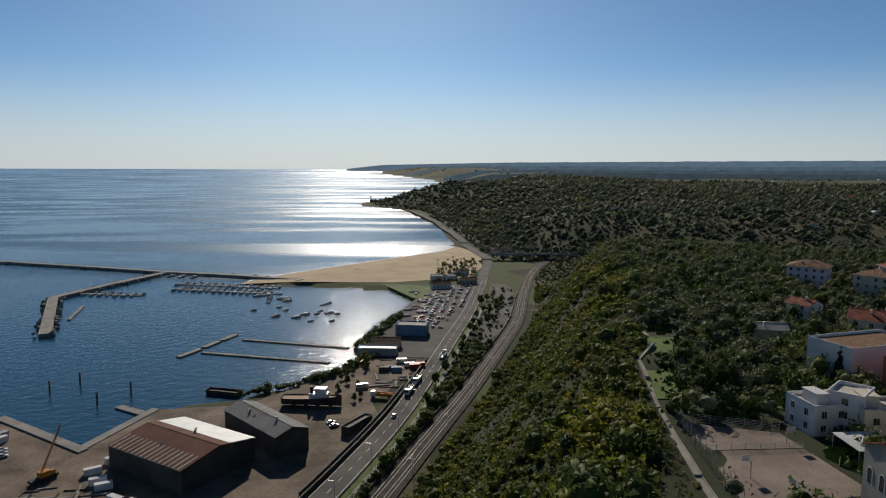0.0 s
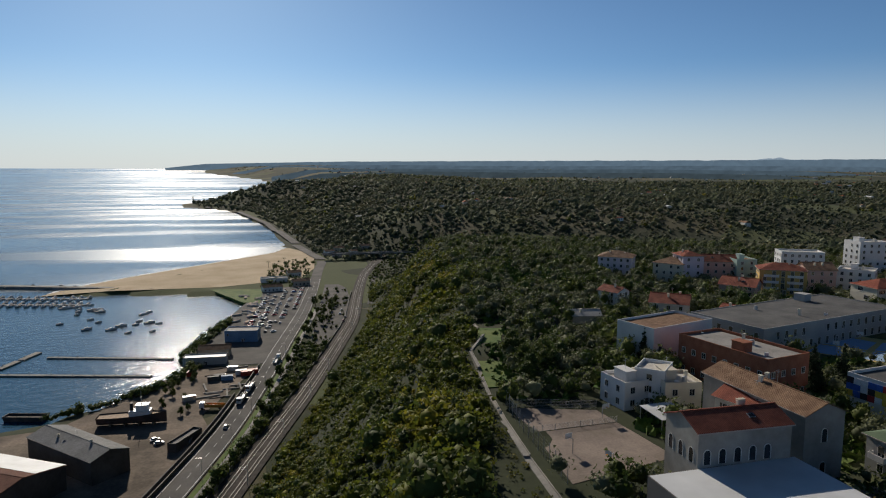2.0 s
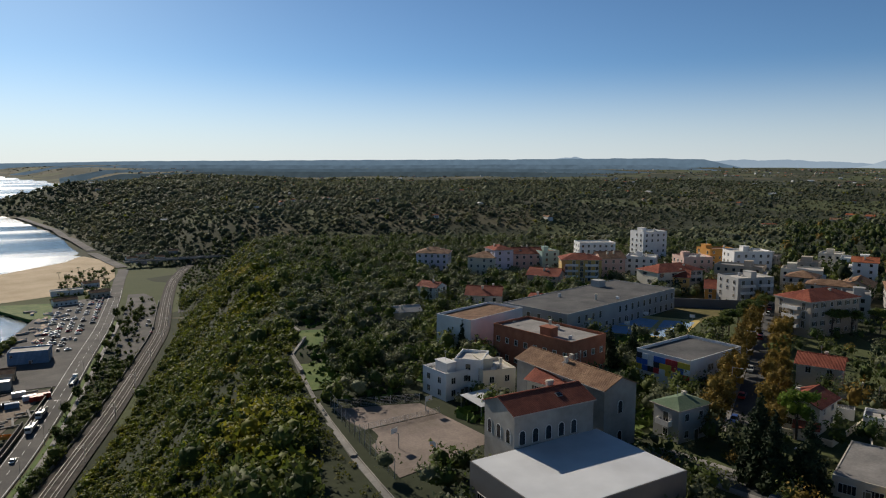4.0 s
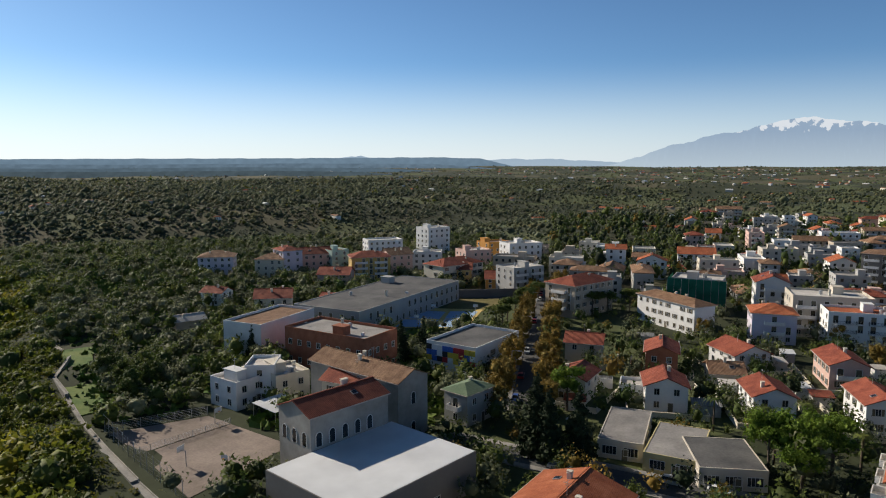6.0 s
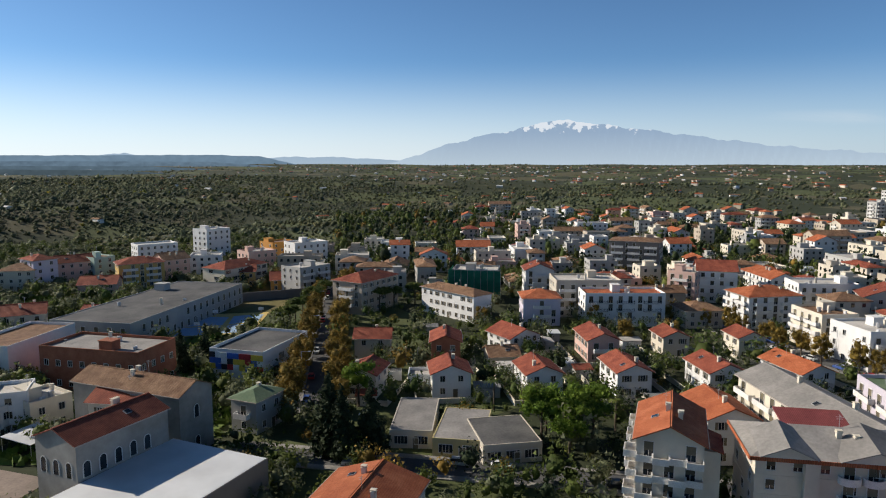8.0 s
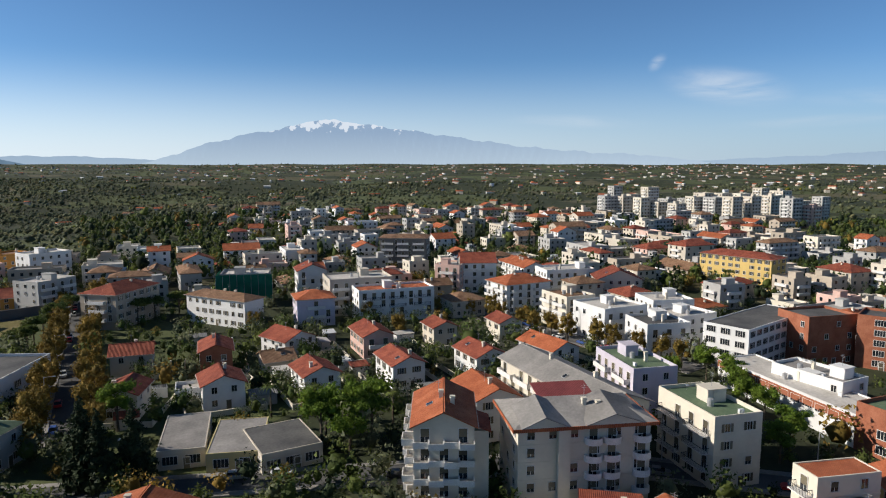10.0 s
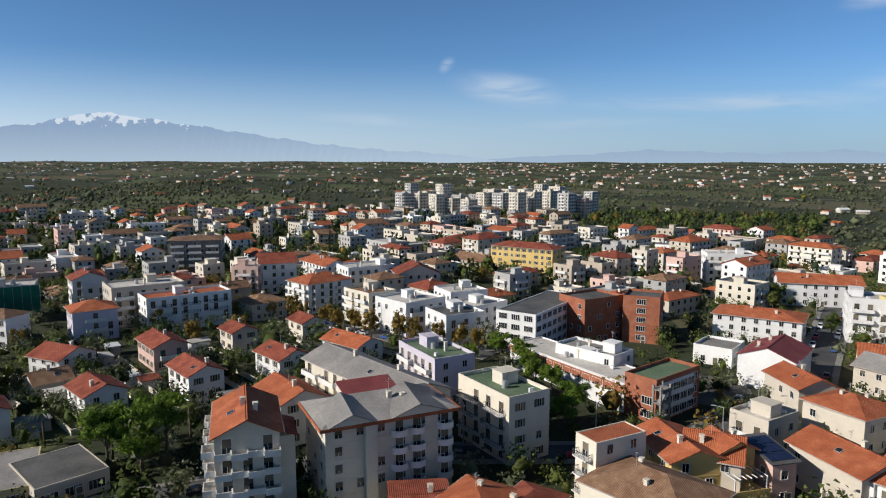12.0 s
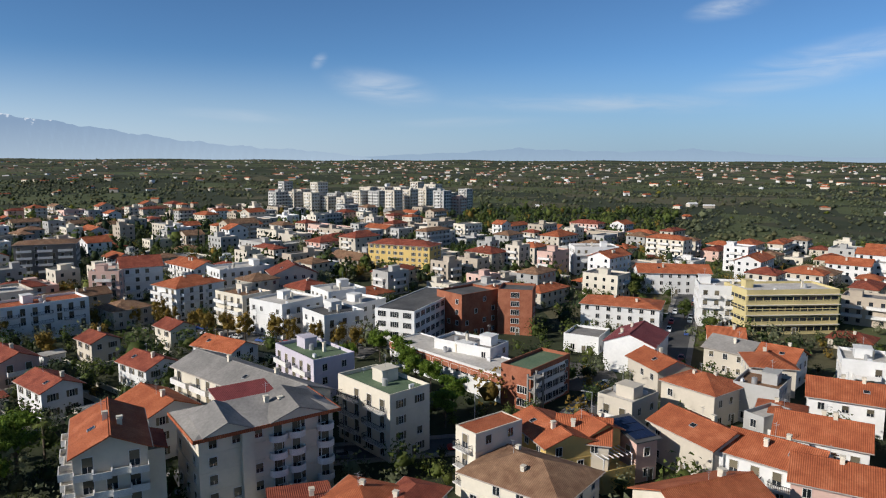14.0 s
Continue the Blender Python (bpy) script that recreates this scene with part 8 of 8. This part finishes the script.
for x, y in ((215, -140), (210, -146), (203, -138), (196, -151), (235, -178), (226, -170), (220, -200), (190, -165)):
    tree("broad", x, y, rng.uniform(0.9, 1.2), "on the town square")
for k in range(10):
    tree("cypress", 330 + rng.uniform(-60, 150), 40 + rng.uniform(-90, 120), rng.uniform(0.9, 1.3), "in the town")

# palms on the beach front
PALM_T = Shape().tube(0, 0, -0.4, 7.0, 0.26, 0.18).mesh("trunk", M_BARK)
fr = Shape()
for k in range(18):
    a = k * 2 * math.pi / 18
    for j in range(3):
        r0, r1 = j * 0.95, (j + 1) * 0.95
        z0, z1 = 7.0 + 0.5 * math.sin(j * 0.9) - j * 0.15, 7.0 + 0.5 * math.sin((j + 1) * 0.9) - (j + 1) * 0.35
        n0 = (-math.sin(a) * 0.28, math.cos(a) * 0.28)
        w0, w1 = 1 - j * 0.25, 1 - (j + 1) * 0.3
        fr.add([(math.cos(a) * r0 + n0[0] * w0, math.sin(a) * r0 + n0[1] * w0, z0), (math.cos(a) * r0 - n0[0] * w0, math.sin(a) * r0 - n0[1] * w0, z0), (math.cos(a) * r1 - n0[0] * w1, math.sin(a) * r1 - n0[1] * w1, z1), (math.cos(a) * r1 + n0[0] * w1, math.sin(a) * r1 + n0[1] * w1, z1)], [(0, 1, 2, 3)])
PALM_F = fr.mesh("fronds", M_LEAF_GREEN)
for k in range(22):
    x, y = rng.uniform(-8, 40), rng.uniform(655, 830)
    if k > 16:
        x, y = 150 + rng.uniform(-25, 30), 40 + rng.uniform(-25, 20)
        if not free(x, y, 2):
            continue
    ob = thing("palm_tree", x, y, ground_z(x, y), k * 50, "palm tree with arching fronds", "palm tree", "palm trees")
    part("trunk", PALM_T, ob)
    part("fronds", PALM_F, ob)

# ---- scattered far houses and the distance ----
fs = Shape()
r6 = random.Random(9)
for k in range(1500):
    az, d = radians(r6.uniform(-2, -158)), math.sqrt(r6.uniform(0.55 ** 2, 4.3 ** 2)) * 1000
    if k % 3 == 0:
        az, d = radians(r6.uniform(-60, -158)), r6.uniform(1500, 4300)
    x, y = -math.sin(az) * d, math.cos(az) * d
    if float(inland(np.array(x), np.array(y))) < 60 or not free(x, y, 12) or d < 620 and az > radians(-60) and r6.random() < 0.5:
        continue
    w, dd, h = r6.choice((r6.uniform(6, 11), r6.uniform(6, 11), r6.uniform(11, 20))), r6.uniform(5, 9), r6.choice((2.4, 2.8, 3.4, 5))
    t = r6.uniform(0, 180)
    m = pose(x, y, ground_z(x, y), 0, 0, t)
    v, f = box_v(-w / 2, w / 2, -dd / 2, dd / 2, -3, h)
    fs.add([tuple(m @ Vector(p)) for p in v], f, r6.choice((0, 1, 2, 2, 6, 6)))
    rs = r6.choice((1.5, 2.0))
    fs.add([tuple(m @ Vector(p)) for p in ((-w / 2 - 0.5, -dd / 2 - 0.5, h), (w / 2 + 0.5, -dd / 2 - 0.5, h), (w / 2 + 0.5, dd / 2 + 0.5, h), (-w / 2 - 0.5, dd / 2 + 0.5, h), (-w / 2 - 0.5, 0, h + rs), (w / 2 + 0.5, 0, h + rs))],
           [(0, 1, 5, 4), (2, 3, 4, 5), (1, 2, 5), (3, 0, 4)], r6.choice((3, 3, 4, 0)))
    for q in range(int(w / 3.5)):
        wx = -w / 2 + 1.5 + q * 3.5
        fs.add([tuple(m @ Vector(p)) for p in ((wx, -dd / 2 - 0.05, 1), (wx + 1.2, -dd / 2 - 0.05, 1), (wx + 1.2, -dd / 2 - 0.05, 2.6), (wx, -dd / 2 - 0.05, 2.6))], [(0, 1, 2, 3)], 5)
tagged(new("scattered_houses", fs.mesh("scattered_houses", [WALLS["white"], WALLS["cream"], WALLS["beige"], ROOFS["orange"], ROOFS["brown"], M_GLASS, WALLS["tan"]])), "scattered white country houses with tiled roofs", "houses", kind="stuff")


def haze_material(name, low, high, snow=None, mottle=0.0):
    """Bluish distance: the air's haze is painted in as emission colour, blended by height."""
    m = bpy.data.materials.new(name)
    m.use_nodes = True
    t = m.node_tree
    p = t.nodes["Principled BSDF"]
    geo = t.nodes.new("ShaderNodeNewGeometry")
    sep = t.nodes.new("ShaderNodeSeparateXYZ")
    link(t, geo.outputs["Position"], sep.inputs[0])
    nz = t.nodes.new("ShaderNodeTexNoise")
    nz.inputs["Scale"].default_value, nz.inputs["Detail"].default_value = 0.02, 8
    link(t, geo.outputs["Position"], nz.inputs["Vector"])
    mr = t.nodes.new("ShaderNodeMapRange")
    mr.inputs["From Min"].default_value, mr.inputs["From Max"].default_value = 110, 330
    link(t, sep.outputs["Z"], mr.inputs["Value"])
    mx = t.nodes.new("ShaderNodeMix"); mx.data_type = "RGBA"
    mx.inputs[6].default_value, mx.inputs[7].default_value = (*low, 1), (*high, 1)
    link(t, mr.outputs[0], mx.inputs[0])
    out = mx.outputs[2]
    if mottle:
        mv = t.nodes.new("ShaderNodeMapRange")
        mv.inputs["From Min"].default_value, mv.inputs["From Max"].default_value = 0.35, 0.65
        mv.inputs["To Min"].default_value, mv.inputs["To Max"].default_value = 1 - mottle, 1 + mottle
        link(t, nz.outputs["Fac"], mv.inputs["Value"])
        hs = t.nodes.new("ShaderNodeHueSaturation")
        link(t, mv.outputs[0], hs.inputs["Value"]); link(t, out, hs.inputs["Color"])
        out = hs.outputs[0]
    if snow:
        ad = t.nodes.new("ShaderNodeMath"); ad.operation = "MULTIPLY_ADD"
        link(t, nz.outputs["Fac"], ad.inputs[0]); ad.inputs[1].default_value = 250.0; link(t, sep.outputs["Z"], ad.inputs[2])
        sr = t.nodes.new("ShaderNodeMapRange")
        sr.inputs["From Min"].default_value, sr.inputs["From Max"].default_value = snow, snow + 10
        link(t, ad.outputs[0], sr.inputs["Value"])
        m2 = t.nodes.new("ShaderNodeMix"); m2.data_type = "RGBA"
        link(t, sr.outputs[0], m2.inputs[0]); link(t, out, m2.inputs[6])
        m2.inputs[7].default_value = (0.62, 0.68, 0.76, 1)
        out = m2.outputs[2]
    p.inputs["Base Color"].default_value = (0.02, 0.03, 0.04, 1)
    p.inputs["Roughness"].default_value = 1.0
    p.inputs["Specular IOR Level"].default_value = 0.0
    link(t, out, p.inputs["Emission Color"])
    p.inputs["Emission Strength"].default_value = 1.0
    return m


def ridge(name, label, az0, az1, dist, shape, mat, rough, seed):
    """A far range: a folded slope rising to a crest that shape(az) gives in degrees above the eye's level."""
    r = np.random.RandomState(seed)
    n = 260
    azs = np.linspace(az0, az1, n)
    ph = r.uniform(0, 6.28, 9)
    v, f = [], []
    for i, a in enumerate(azs):
        e = shape(a)
        e += rough * sum(math.sin(a * (1.1 + 0.9 * k) * 1.7 + ph[k]) / (1 + k) for k in range(9)) * min(1, max(0, e) * 1.2)
        top = EYE + dist * math.tan(radians(max(e, -1.6)))
        for k in range(6):
            t = k / 5
            dd = dist + 120 * t + 25 * math.sin(a * 9 + k * 1.7) * (1 - t)
            z = 40 + (top - 40) * t ** 0.8
            v.append((-math.sin(radians(a)) * dd, math.cos(radians(a)) * dd, z))
        if i:
            for k in range(5):
                f.append((6 * (i - 1) + k, 6 * i + k, 6 * i + k + 1, 6 * (i - 1) + k + 1))
    ob = mesh_object(name, v, [q[::-1] for q in f], mat, smooth=True)
    return tagged(ob, label, "mountains", kind="structure")


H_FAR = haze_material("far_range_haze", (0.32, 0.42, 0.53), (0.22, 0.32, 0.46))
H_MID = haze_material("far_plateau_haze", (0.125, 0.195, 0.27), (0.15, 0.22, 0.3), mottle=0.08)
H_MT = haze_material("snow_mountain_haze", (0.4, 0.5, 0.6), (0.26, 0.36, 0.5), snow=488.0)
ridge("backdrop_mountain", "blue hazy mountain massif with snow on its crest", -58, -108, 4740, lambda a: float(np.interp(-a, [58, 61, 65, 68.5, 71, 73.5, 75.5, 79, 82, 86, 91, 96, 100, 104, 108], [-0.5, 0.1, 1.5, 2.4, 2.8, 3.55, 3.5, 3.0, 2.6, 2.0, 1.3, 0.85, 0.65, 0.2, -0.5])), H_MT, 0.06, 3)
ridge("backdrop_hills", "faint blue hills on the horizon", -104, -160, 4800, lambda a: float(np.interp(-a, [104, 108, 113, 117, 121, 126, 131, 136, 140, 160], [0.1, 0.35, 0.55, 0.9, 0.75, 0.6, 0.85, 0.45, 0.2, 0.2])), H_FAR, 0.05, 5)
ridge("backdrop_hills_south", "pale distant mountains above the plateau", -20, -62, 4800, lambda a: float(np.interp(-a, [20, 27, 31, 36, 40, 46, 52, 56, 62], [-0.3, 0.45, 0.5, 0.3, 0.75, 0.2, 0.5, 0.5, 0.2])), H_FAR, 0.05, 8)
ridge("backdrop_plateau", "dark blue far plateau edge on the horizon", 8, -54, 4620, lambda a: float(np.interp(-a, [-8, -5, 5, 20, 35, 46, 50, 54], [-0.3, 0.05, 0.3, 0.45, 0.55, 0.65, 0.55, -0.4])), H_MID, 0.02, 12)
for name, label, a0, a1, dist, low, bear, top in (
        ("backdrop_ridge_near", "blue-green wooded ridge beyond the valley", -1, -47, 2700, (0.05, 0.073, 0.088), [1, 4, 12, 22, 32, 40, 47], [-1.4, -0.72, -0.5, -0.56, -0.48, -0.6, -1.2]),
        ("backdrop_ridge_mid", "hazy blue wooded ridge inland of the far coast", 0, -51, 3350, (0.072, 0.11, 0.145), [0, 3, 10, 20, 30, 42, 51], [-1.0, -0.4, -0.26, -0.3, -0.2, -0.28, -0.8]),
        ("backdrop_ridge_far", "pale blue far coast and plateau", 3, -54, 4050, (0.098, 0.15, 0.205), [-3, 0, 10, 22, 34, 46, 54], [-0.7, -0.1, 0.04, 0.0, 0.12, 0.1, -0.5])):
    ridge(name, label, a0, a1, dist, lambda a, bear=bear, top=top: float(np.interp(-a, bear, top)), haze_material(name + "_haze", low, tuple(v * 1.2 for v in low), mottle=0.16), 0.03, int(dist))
